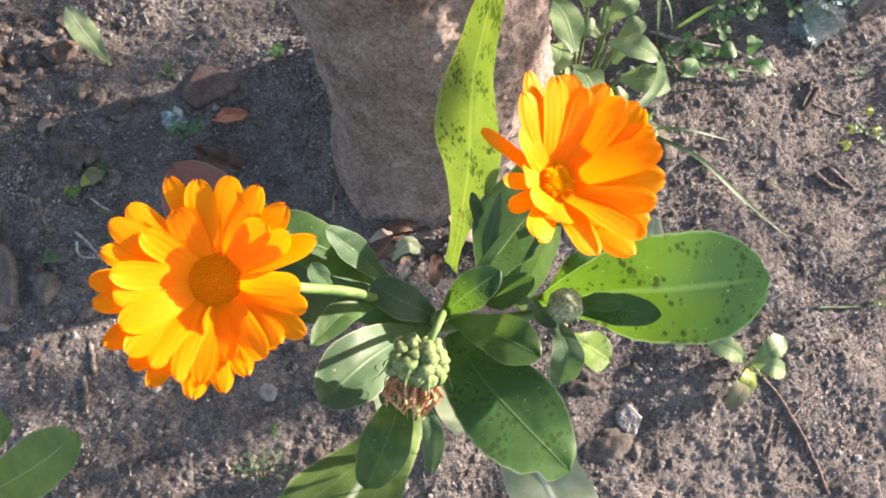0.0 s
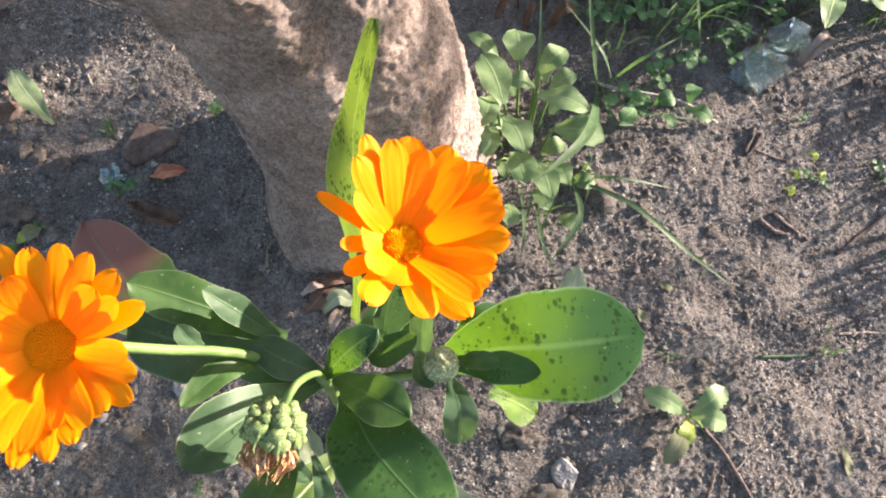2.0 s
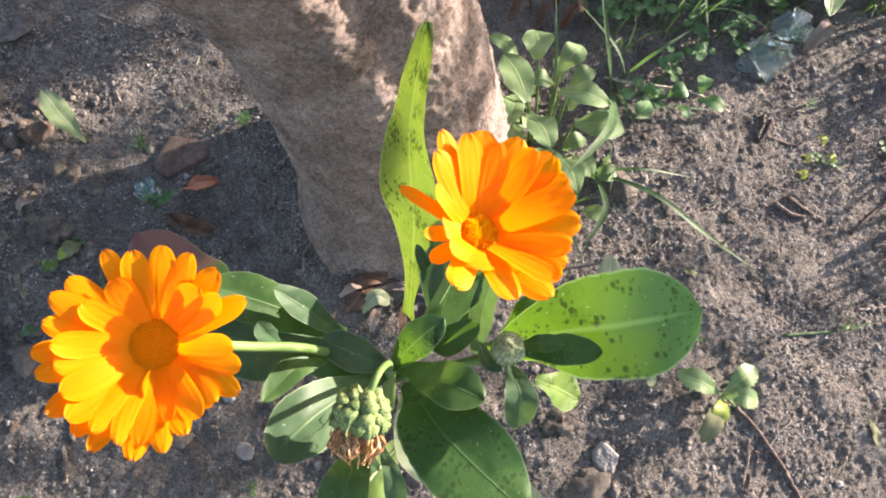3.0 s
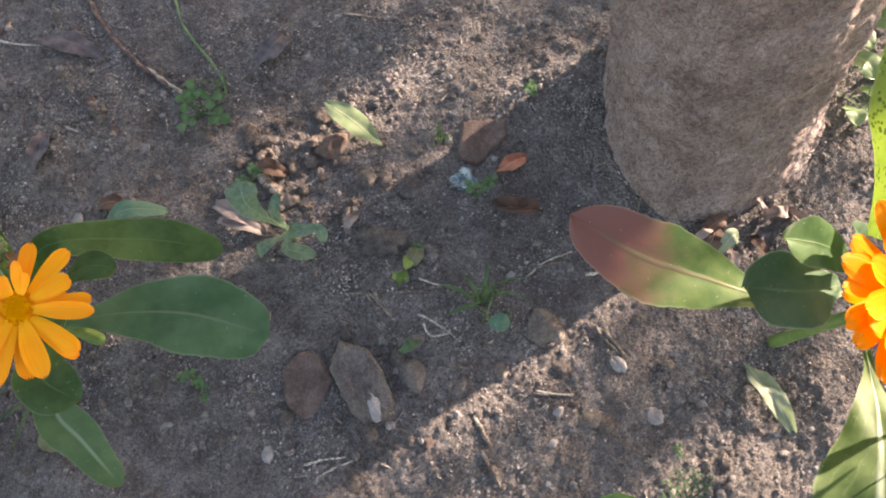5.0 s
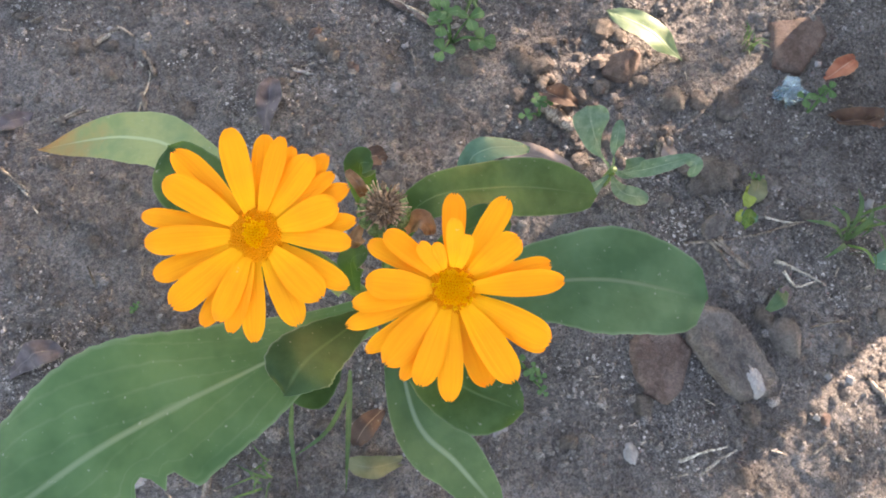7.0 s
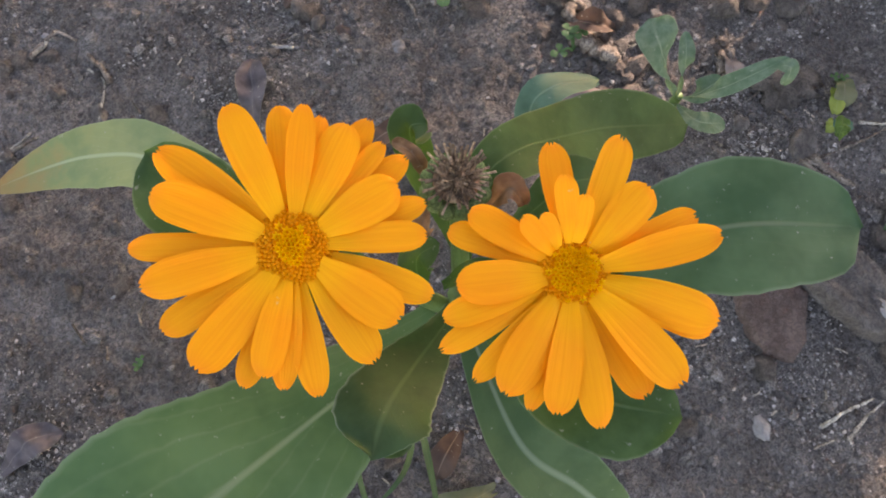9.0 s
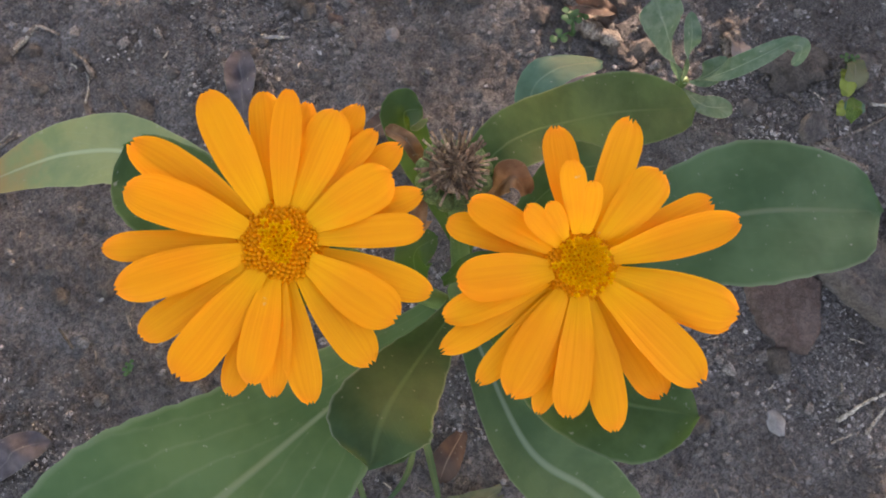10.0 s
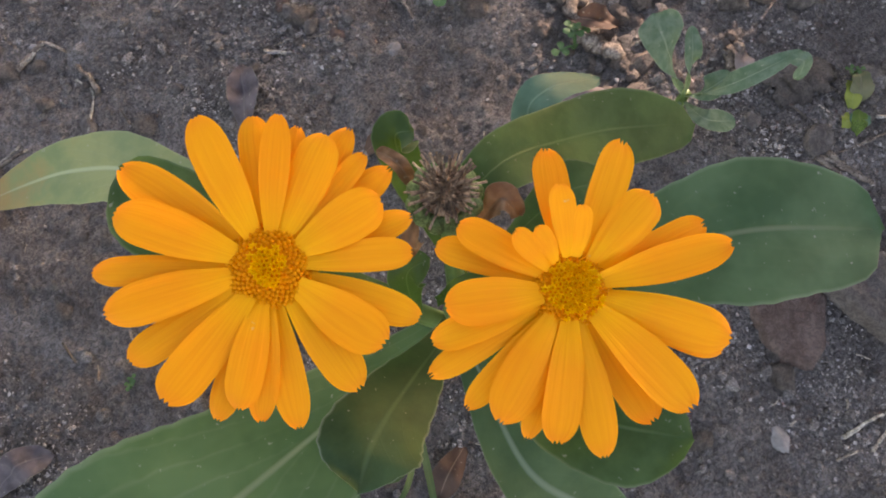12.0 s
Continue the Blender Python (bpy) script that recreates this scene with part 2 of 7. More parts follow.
LEAF_PALE = blade("leaf_pale", (0.17, 0.215, 0.13), (0.26, 0.3, 0.21), (0.28, 0.35, 0.15), rib=(0.4, 0.43, 0.34), thin=0.3, rib_width=0.02, veins=0.05, vein_count=6.0)
LEAF_RIB = blade("leaf_white_rib", (0.042, 0.082, 0.019), (0.07, 0.12, 0.03), (0.1, 0.17, 0.015), rib=(0.36, 0.42, 0.28), rib_width=0.02, thin=0.2, veins=0.12, vein_count=4.0, rough=0.6)
LEAF_RIB_SOFT = blade("leaf_soft_rib", (0.044, 0.095, 0.037), (0.0704, 0.13, 0.0528), (0.132, 0.229, 0.0352), rib=(0.19, 0.26, 0.16), rib_width=0.028, thin=0.25, veins=0.04)
LEAF_SOFT = blade("leaf_soft_green", (0.034, 0.088, 0.036), (0.078, 0.152, 0.072), (0.14, 0.26, 0.06), rib=(0.135, 0.18, 0.1), thin=0.25, veins=0.1, vein_count=4.0, edge=0.35, rib_width=0.011, mottle=40.0)
LEAF_HAIRY = blade("leaf_hairy", (0.075, 0.14, 0.085), (0.135, 0.205, 0.14), (0.15, 0.26, 0.11), rib=(0.19, 0.26, 0.18), thin=0.2, rough=0.8, edge=0.5, mottle=400.0)
LEAF_BIG = blade("leaf_broad_green", (0.038, 0.1, 0.036), (0.082, 0.165, 0.066), (0.16, 0.29, 0.045), rib=(0.17, 0.235, 0.13), thin=0.24, veins=0.32, vein_count=4.0, edge=0.35, rib_width=0.011, mottle=40.0)
LEAF_TEAL = blade("leaf_blue_green", (0.045, 0.11, 0.07), (0.08, 0.165, 0.11), (0.1, 0.2, 0.08), rib=(0.1, 0.18, 0.12), thin=0.15, veins=0.05, edge=0.2)
LEAF_RIM = blade("leaf_pale_rim", (0.028, 0.075, 0.032), (0.055, 0.115, 0.05), (0.07, 0.15, 0.03), rib=(0.09, 0.15, 0.07), spots=0.45, thin=0.18, edge=1.0, veins=0.05)
LEAF_DEEP = blade("leaf_deep_green", (0.018, 0.0468, 0.0162), (0.0378, 0.0792, 0.027), (0.072, 0.144, 0.0135), rib=(0.06, 0.11, 0.045), thin=0.18, edge=0.6)
LEAF_WITHER = blade("leaf_withering", (0.15, 0.24, 0.12), (0.26, 0.32, 0.15), (0.3, 0.38, 0.08), tip=((0.33, 0.17, 0.06), 0.72), rib=(0.4, 0.5, 0.3))
LEAF_FALLEN = blade("leaf_fallen", (0.135, 0.19, 0.095), (0.2, 0.25, 0.14), (0.22, 0.3, 0.1), rib=(0.3, 0.35, 0.22), thin=0.2, rough=0.5)
LEAF_DULL = blade("leaf_dull_dead", (0.09, 0.1, 0.05), (0.15, 0.15, 0.085), (0.12, 0.12, 0.05), rib=(0.16, 0.16, 0.1), thin=0.1, rough=0.8, edge=0.1)
LIME = blade("lime_leaf", (0.2, 0.26, 0.05), (0.3, 0.35, 0.08), (0.3, 0.38, 0.05), rib=(0.3, 0.36, 0.1), thin=0.3, edge=0.1)
LEAF_BARK = blade("bark_strip", (0.15, 0.115, 0.1), (0.25, 0.2, 0.178), (0.25, 0.18, 0.14), rib=(0.18, 0.14, 0.12), veins=0.02, thin=0.05, rough=0.85, edge=0.1)
LEAF_DRY = blade("leaf_dry", (0.055, 0.034, 0.027), (0.11, 0.068, 0.05), (0.2, 0.1, 0.05), rib=(0.2, 0.14, 0.1), thin=0.15, rough=0.8, edge=0.1)
LEAF_TAN = blade("leaf_tan_dry", (0.16, 0.085, 0.045), (0.3, 0.18, 0.1), (0.3, 0.16, 0.07), rib=(0.24, 0.16, 0.1), thin=0.2, rough=0.7, edge=0.3, mottle=260.0)
LEAF_REDDRY = blade("leaf_red_dry", (0.30, 0.10, 0.06), (0.42, 0.17, 0.10), (0.4, 0.1, 0.05), rib=(0.5, 0.28, 0.2), thin=0.2, rough=0.6)
LEAF_GREYDRY = blade("leaf_grey_dry", (0.062, 0.052, 0.056), (0.115, 0.1, 0.105), (0.1, 0.08, 0.075), rib=(0.13, 0.115, 0.11), thin=0.1, rough=0.85, edge=0.2, mottle=160.0)
HERB = blade("herb_leaf", (0.105, 0.175, 0.075), (0.18, 0.26, 0.125), (0.2, 0.31, 0.07), rib=(0.22, 0.3, 0.14), thin=0.3, edge=0.45, veins=0.06)
GRASS = blade("grass_blade", (0.045, 0.088, 0.042), (0.078, 0.135, 0.064), (0.11, 0.22, 0.04), rib=(0.1, 0.17, 0.07), thin=0.3, edge=0.05)
CLOVER = blade("clover_leaf", (0.05, 0.115, 0.045), (0.095, 0.18, 0.075), (0.14, 0.3, 0.05), rib=(0.14, 0.26, 0.1), thin=0.3, edge=0.05)
STEM = blade("green_stem", (0.085, 0.15, 0.045), (0.14, 0.22, 0.07), (0.2, 0.3, 0.06), rib=(0.14, 0.22, 0.07), thin=0.1, edge=0.0)
TREE_LEAF = blade("tree_leaf", (0.04, 0.1, 0.02), (0.08, 0.16, 0.03), (0.15, 0.3, 0.02), thin=0.3)
PETAL = petal_material("orange_petal", (0.97, 0.38, 0.006), (0.98, 0.29, 0.004), (0.98, 0.25, 0.004), (1.0, 0.36, 0.004), 0.5)
PETAL_PALE = petal_material("light_orange_petal", (0.98, 0.41, 0.008), (0.98, 0.33, 0.01), (0.98, 0.285, 0.012), (1.0, 0.4, 0.008), 0.14)
DISC = petal_material("flower_disc", (0.92, 0.34, 0.005), (0.92, 0.34, 0.005), (0.92, 0.32, 0.005), (0.98, 0.42, 0.005), 0.3)
FLORET = petal_material("open_floret", (0.98, 0.56, 0.01), (0.98, 0.57, 0.01), (0.98, 0.57, 0.014), (1.0, 0.6, 0.01), 0.4)
BUD_SCALE = mineral("bud_scale", (0.1, 0.125, 0.06), (0.165, 0.195, 0.1), (0.27, 0.3, 0.19), 400.0, 0.8, 0.3, 1200.0, 0.25)
DISC_LIGHT = petal_material("flower_disc_light", (0.98, 0.4, 0.006), (0.98, 0.4, 0.006), (0.98, 0.4, 0.006), (1.0, 0.5, 0.006), 0.5)
BUD_GREEN = mineral("bud_green", (0.07, 0.112, 0.038), (0.11, 0.16, 0.06), (0.17, 0.215, 0.1), 260.0, 0.8, 0.4, 1200.0, -0.2)
WILTED = mineral("wilted_petal", (0.34, 0.15, 0.06), (0.55, 0.29, 0.14), (0.7, 0.47, 0.3), 250.0, 0.9, 0.4, 900.0, -0.4)
SEED = mineral("seed_brown", (0.13, 0.08, 0.052), (0.27, 0.18, 0.115), (0.44, 0.32, 0.21), 300.0, 0.9, 0.4, 900.0, 0.5)


# ---- making meshes ----
def part(name, bm, material, parent=None, label="", smooth=True):
    mesh = bpy.data.meshes.new(name)
    bm.normal_update()
    bm.to_mesh(mesh)
    bm.free()
    mesh.materials.append(material)
    if smooth:
        mesh.shade_smooth()
    ob = new(name, mesh)
    if parent:
        ob.parent = parent
        ob.matrix_parent_inverse = parent.matrix_basis.inverted()
    if label:
        ob["label"] = label
    return ob


def root(name, x, y, z, label, category, group=""):
    ob = new(name)
    ob.empty_display_size = 0.02
    ob.matrix_basis = pose(x, y, z)
    return tagged(ob, label, category, group)


def ground_height(x, y):
    v = Vector((x, y, 0.3))
    h = 0.0045 * noise.noise(v * 9) + 0.0028 * noise.noise(v * 30)
    lumps = noise.noise(v * 75) + 0.5 * noise.noise(v * 160)
    rough = 0.55 + 0.9 * max(0.0, noise.noise(v * 7 + Vector((3, 1, 0))) + 0.15)
    h += 0.0011 * rough * lumps + 0.0009 * noise.noise(v * 300) + 0.0006 * noise.noise(v * 620)
    # crumb structure: rounded grains with sharp clefts between them
    h += 0.001 * rough * abs(noise.noise(v * 135)) + 0.0013 * abs(noise.noise(v * 310))
    pits = noise.noise(v * 48 + Vector((9, 4, 2)))
    h -= 0.0018 * rough * max(0.0, pits - 0.32)
    # a low mound round the tree's foot
    d = math.hypot(x - 0.05, y - 0.20)
    return h + 0.005 * math.exp(-((d / 0.085) ** 4))


def curve_points(pts, n):
    """n points and tangents of a smooth curve through pts."""
    p = [Vector(q) for q in pts]
    p = [2 * p[0] - p[1]] + p + [2 * p[-1] - p[-2]]
    out, segs = [], len(p) - 3
    for i in range(n):
        s = i / (n - 1) * segs
        k = min(int(s), segs - 1)
        a, b, c, d = p[k:k + 4]
        t = s - k
        pos = 0.5 * (2 * b + (c - a) * t + (2 * a - 5 * b + 4 * c - d) * t * t + (3 * b - a - 3 * c + d) * t ** 3)
        tan = 0.5 * ((c - a) + 2 * (2 * a - 5 * b + 4 * c - d) * t + 3 * (3 * b - a - 3 * c + d) * t * t)
        out.append((pos, tan.normalized()))
    return out


def sheet(bm, rows):
    """A quad sheet from rows of points, with u along the rows' order and v across."""
    uv = bm.loops.layers.uv.verify()
    verts = [[bm.verts.new(p) for p in row] for row in rows]
    nu, nv = len(rows) - 1, len(rows[0]) - 1
    for i in range(nu):
        for j in range(nv):
            f = bm.faces.new((verts[i][j], verts[i + 1][j], verts[i + 1][j + 1], verts[i][j + 1]))
            for loop, (a, b) in zip(f.loops, ((i, j), (i + 1, j), (i + 1, j + 1), (i, j + 1))):
                loop[uv].uv = (a / nu, b / nv)
    return bm


def leaf_rows(pts, width, roll=0.0, fold=12.0, peak=0.66, base=0.16, blunt=0.55, wave=0.045, seed=0, twist=0.0, nu=30, nv=10, teeth=0.012, bites=()):
    """A blade along pts: width at its widest, which lies at peak; fold and roll in degrees."""
    rng = random.Random(seed)
    ph = rng.uniform(0, 6.3), rng.uniform(0, 6.3), rng.uniform(0, 6.3)
    rows = []
    line = curve_points(pts, nu + 1)
    for i, (pos, tan) in enumerate(line):
        s = i / nu
        if s < peak:
            q = s / peak
            w = base + (1 - base) * (q * q * (3 - 2 * q)) ** 0.85
        else:
            q = (s - peak) / (1 - peak)
            w = max(0.0, 1 - q ** 2.2) ** blunt
        w *= 0.5 * width
        side = tan.cross(Vector((0, 0, 1)))
        if side.length < 0.05:
            side = tan.cross(Vector((0, 1, 0)))
        side.normalize()
        side = (Matrix.Rotation(radians(roll + twist * (s - 0.5)), 3, tan) @ side)
        up = side.cross(tan).normalized()
        row = []
        for j in range(nv + 1):
            v = 2 * j / nv - 1
            for at_s, on, span, depth in bites:
                if v * on > 0 and abs(s - at_s) < span:
                    v *= 1 - depth * math.sqrt(1 - ((s - at_s) / span) ** 2) * abs(v)
            edge = 1 + teeth * math.sin(i * 2.4 + ph[1]) * abs(v) + 0.035 * math.sin(s * 17 + ph[0] + (1 if v > 0 else 0)) * abs(v)
            lift = abs(v) * w * math.tan(radians(fold)) * (1 - 0.35 * abs(v))
            lift += width * wave * abs(v) ** 2 * math.sin(s * 11 + ph[2] + 1.7 * v) + 0.12 * width * wave * math.sin(s * 31 + v * 5)
            row.append(pos + side * (v * w * edge) + up * lift)
        rows.append(row)
    return rows


def leaf(parent, pts, width, material, label="", name="leaf", **shape):
    return part(name, sheet(bmesh.new(), leaf_rows(pts, width, **shape)), material, parent, label)


def tube_rows(pts, r0, r1, n=14, m=8, wobble=0.0, seed=0):
    rng = random.Random(seed)
    rows = []
    for i, (pos, tan) in enumerate(curve_points(pts, n)):
        side = tan.cross(Vector((0.3, 0.1, 1))).normalized()
        up = side.cross(tan)
        r = r0 + (r1 - r0) * i / (n - 1)
        k = 1 + wobble * rng.uniform(-1, 1)
        rows.append([pos + (side * math.cos(a) + up * math.sin(a)) * r * k for a in (2 * math.pi * j / m for j in range(m + 1))])
    return rows


def tube(bm, pts, r0, r1, n=14, m=8, wobble=0.0, seed=0):
    sheet(bm, tube_rows(pts, r0, r1, n, m, wobble, seed))
    return bm


def stalk(parent, pts, r0, r1, material=None, name="stem", label="", wobble=0.05, seed=0, n=14):
    bm = tube(bmesh.new(), pts, r0, r1, n, 8, wobble, seed)
    bmesh.ops.remove_doubles(bm, verts=bm.verts[:], dist=1e-6)
    bmesh.ops.holes_fill(bm, edges=bm.edges[:])
    return part(name, bm, material or STEM, parent, label)


def pebble_mesh(sx, sy, sz, seed, rough=0.25, cuts=3, flat=0.0):
    bm = bmesh.new()
    bmesh.ops.create_icosphere(bm, subdivisions=cuts, radius=1.0)
    off = Vector((seed * 3.7, seed * 1.3, seed * 0.7))
    for v in bm.verts:
        d = v.co.normalized()
        k = 1 + rough * noise.noise(d * 1.4 + off) + 0.5 * rough * noise.noise(d * 3.1 + off) + 0.22 * rough * noise.noise(d * 8 + off) + 0.12 * rough * noise.noise(d * 18 + off)
        # broken faces: cut the ball with a few planes
        for n in range(8):
            ax = Vector((math.sin(seed * 1.9 + n * 2.1), math.cos(seed * 2.7 + n * 1.7), math.sin(seed + n * 3.3))).normalized()
            k = min(k, (0.64 - 0.08 * flat + 0.035 * n) / max(0.05, d.dot(ax)) if d.dot(ax) > 0.4 else k)
        v.co = Vector((d.x * k * sx, d.y * k * sy, d.z * k * sz))
    return bm


def slab_mesh(sx, sy, h, seed, corners=9):
    """A flat broken stone: an irregular outline with worn edges and an uneven top."""
    rng = random.Random(seed)
    angs = [2 * math.pi * (k + rng.uniform(-0.28, 0.28)) / corners for k in range(corners)]
    tips = [Vector((math.cos(a) * rng.uniform(0.86, 1.08), math.sin(a) * rng.uniform(0.86, 1.08))) for a in angs]
    if sy > 1.6 * sx:
        tips = [p * (0.35 + 0.65 / ((p.x / p.length) ** 4 + (p.y / p.length) ** 4) ** 0.25) for p in tips]
    off = Vector((seed * 1.7, seed * 0.9, seed * 2.3))
    na, nr = 12 * corners, 16
    tilt = rng.uniform(-0.25, 0.25), rng.uniform(-0.25, 0.25)
    rows = []
    for i in range(nr + 1):
        q = i / nr
        row = []
        for j in range(na + 1):
            k, s = divmod(j % na, 12)
            edge = tips[k].lerp(tips[(k + 1) % corners], s / 12)
            edge = edge * (1 + 0.05 * noise.noise(Vector((edge.x * 4, edge.y * 4, 0)) + off))
            p = edge * min(1.0, q * 1.12) * (1.0 if q < 0.9 else 1.0 + 0.06 * (q - 0.9))
            drop = 0.0 if q < 0.72 else ((q - 0.72) / 0.28) ** 2.4 * 2.0
            v = Vector((p.x * 2.2, p.y * 2.2, 0)) + off
            bump = 0.16 * noise.noise(v) + 0.08 * noise.noise(v * 3) + 0.09 * noise.noise(v * 7) + 0.06 * noise.noise(v * 15)
            row.append(Vector((p.x * sx, p.y * sy, h * (1 + bump + tilt[0] * p.x + tilt[1] * p.y - drop))))
        rows.append(row)
    bm = sheet(bmesh.new(), rows)
    bmesh.ops.remove_doubles(bm, verts=bm.verts[:], dist=1e-6)
    bmesh.ops.recalc_face_normals(bm, faces=bm.faces[:])
    return bm


def stone(name, x, y, sx, sy, sz, turn, material, label, seed, category="stone", group="", rough=0.4, sink=0.52, flat=0.0, corners=9):
    if flat > 0.4:
        ob = part(name, slab_mesh(sx, sy, sz, seed, corners), material)
        ob.matrix_basis = pose(x, y, ground_height(x, y) - 0.12 * sz, 0, 0, turn)
    else:
        ob = part(name, pebble_mesh(sx, sy, sz, seed, rough, 4 if sx > 0.008 else 3, flat), material)
        ob.matrix_basis = pose(x, y, ground_height(x, y) + sz * (1 - 2 * sink) * 0.8, 0, 0, turn)
    return tagged(ob, label, category, group)


def crust(rock, x, y, sx, sy, material, label, seed):
    """A thin pale crust that follows a stone's top."""
    world = rock.matrix_basis
    tops = [world @ v.co for v in rock.data.vertices]
    rows = []
    for i in range(9):
        row = []
        for j in range(25):
            a = 2 * math.pi * j / 24
            k = i / 8 * (1 + 0.55 * noise.noise(Vector((math.cos(a) * 1.6, math.sin(a) * 1.6, seed))) + 0.25 * noise.noise(Vector((math.cos(a) * 5, math.sin(a) * 5, seed))))
            px, py = x + math.cos(a) * sx * k, y + math.sin(a) * sy * k
            z = max(sorted(tops, key=lambda p: (p.x - px) ** 2 + (p.y - py) ** 2)[:3], key=lambda p: p.z).z
            row.append(Vector((px, py, z + 0.0007 * (1 - (i / 8) ** 3) - 0.0002)))
        rows.append(row)
    return part("lime_patch", sheet(bmesh.new(), rows), material, rock, label)


# ---- flowers ----
def petal_rows(length, width, rise, curl, seed, cup=0.15, nu=16, nv=10, waist=0.42):
    """A strap petal along +x from the disc's rim: it starts at the angle rise and bends by curl, in degrees."""
    rng = random.Random(seed)
    ph, lean, notch = rng.uniform(0, 6), rng.uniform(-0.03, 0.03), rng.uniform(0.006, 0.022)
    bow, full, skew = cup * rng.uniform(-1.0, 0.8), rng.uniform(0.56, 0.7), rng.uniform(-0.25, 0.25)
    rows, x, z = [], 0.0, 0.0
    for i in range(nu + 1):
        s = 1 - (1 - i / nu) ** 1.25
        a = radians(rise + curl * s)
        if i:
            x, z = x + length * (s - last) * math.cos(a), z + length * (s - last) * math.sin(a)
        last = s
        w = (waist + (1 - waist) * math.sin(min(1.0, s / full) * math.pi / 2) ** 1.1) if s < full + 0.08 else max(0.0, 1 - ((s - full - 0.08) / (0.93 - full)) ** 2.3) ** 0.55
        w *= 0.5 * width
        row = []
        for j in range(nv + 1):
            v = 2 * j / nv - 1
            end = s ** 8 * length * notch * (math.cos(v * 7.5) - 1 + skew * v)
            lift = bow * width * v * v * (0.6 + 0.4 * s) + 0.014 * width * math.cos(v * 12.6) * math.sin(3.14 * s) + 0.05 * width * math.sin(s * 5 + ph) * v
            row.append(Vector((x + (end - lift * math.sin(a)), v * w + lean * length * s * s, z + lift * math.cos(a))))
        rows.append(row)
    return rows


def flower(plant, centre, axis, spin, petals, disc, material, seed, cup=0.15, label="", open_florets=True, core=None, waist=0.42, middle=0.42):
    """A head with its axis; petals: rows of angle, length, width, rise, curl, layer height."""
    rng = random.Random(seed)
    up = Vector(axis).normalized()
    across = (Vector((1, 0, 0)) - up * up.x).normalized()
    turn = Matrix((across, up.cross(across), up)).transposed().to_4x4() @ pose(0, 0, 0, 0, 0, spin)
    at = Matrix.Translation(centre) @ turn
    bm = bmesh.new()
    bmesh.ops.create_uvsphere(bm, u_segments=20, v_segments=10, radius=1.0)
    for v in bm.verts:
        v.co = Vector((v.co.x * disc * 0.97, v.co.y * disc * 0.97, v.co.z * (disc * 0.42 if v.co.z > 0 else disc * 0.3) - disc * 0.28))
    bm.transform(at)
    core = core or DISC
    head = part("flower_head", bm, core, plant, label)
    bm = bmesh.new()
    bmesh.ops.create_uvsphere(bm, u_segments=18, v_segments=10, radius=1.0)
    bmesh.ops.delete(bm, geom=[v for v in bm.verts if v.co.z > 0.05], context="VERTS")
    bm.transform(at @ Matrix.Translation((0, 0, -disc * 0.36)) @ Matrix.Diagonal((disc, disc, disc * 0.8, 1)))
    part("receptacle", bm, BUD_GREEN, head, "green base of the bloom")
    # tight rows of florets in a spiral, the open ones in the middle and on the rim
    closed, opened = bmesh.new(), bmesh.new()
    total = 340
    for k in range(total):
        r = disc * math.sqrt((k + 0.5) / total)
        a = k * 2.39996
        q = r / disc
        z = disc * 0.42 * math.sqrt(max(0.0, 1 - q * q)) - disc * 0.28
        is_open = open_florets and (q < middle or (q < middle + 0.18 and rng.random() < 0.3))
        h = disc * (0.14 if is_open else 0.075) * rng.uniform(0.8, 1.25)
        rad = disc * (0.062 if is_open else 0.054) * rng.uniform(0.85, 1.15)
        tilt = Matrix.Rotation(q * 0.75, 4, Vector((-math.sin(a), math.cos(a), 0)))
        m = at @ Matrix.Translation((r * math.cos(a), r * math.sin(a), z)) @ tilt
        target = opened if is_open else closed
        if is_open:
            ring = [target.verts.new(m @ Vector((math.cos(b) * rad * 0.5, math.sin(b) * rad * 0.5, h * 0.35))) for b in (i * 1.0472 for i in range(6))]
            lip = []
            for i in range(12):
                b = i * 0.5236
                out = rad * (1.75 if i % 2 == 0 else 1.0)
                lip.append(target.verts.new(m @ Vector((math.cos(b) * out, math.sin(b) * out, h * (1.05 if i % 2 == 0 else 0.85)))))
            for i in range(6):
                target.faces.new((ring[i], lip[2 * i], lip[2 * i + 1]))
                target.faces.new((ring[i], lip[2 * i + 1], ring[(i + 1) % 6]))
                target.faces.new((ring[(i + 1) % 6], lip[2 * i + 1], lip[(2 * i + 2) % 12]))
        else:
            low = [target.verts.new(m @ Vector((math.cos(b) * rad, math.sin(b) * rad, -h * 0.2))) for b in (i * 1.0472 for i in range(6))]
            mid = [target.verts.new(m @ Vector((math.cos(b) * rad * 0.9, math.sin(b) * rad * 0.9, h * 0.6))) for b in (i * 1.0472 for i in range(6))]
            top = target.verts.new(m @ Vector((0, 0, h)))
            for i in range(6):
                target.faces.new((low[i], low[(i + 1) % 6], mid[(i + 1) % 6], mid[i]))
                target.faces.new((mid[i], mid[(i + 1) % 6], top))
    tagged(part("disc_ring", closed, core, head, "ring of closed orange-brown florets"), kind="stuff")
    tagged(part("disc_centre", opened, FLORET, head, "cluster of open yellow florets"), kind="stuff")
    for n, (angle, length, width, rise, curl, layer) in enumerate(petals):
        bm = sheet(bmesh.new(), petal_rows(length, width, rise, curl, seed * 100 + n, cup, waist=waist))
        bm.transform(at @ pose(0, 0, 0, 0, 0, angle) @ pose(disc * 0.72, 0, layer - disc * 0.12, rng.uniform(-4, 4), 0, 0))
        part("petal", bm, material, head)
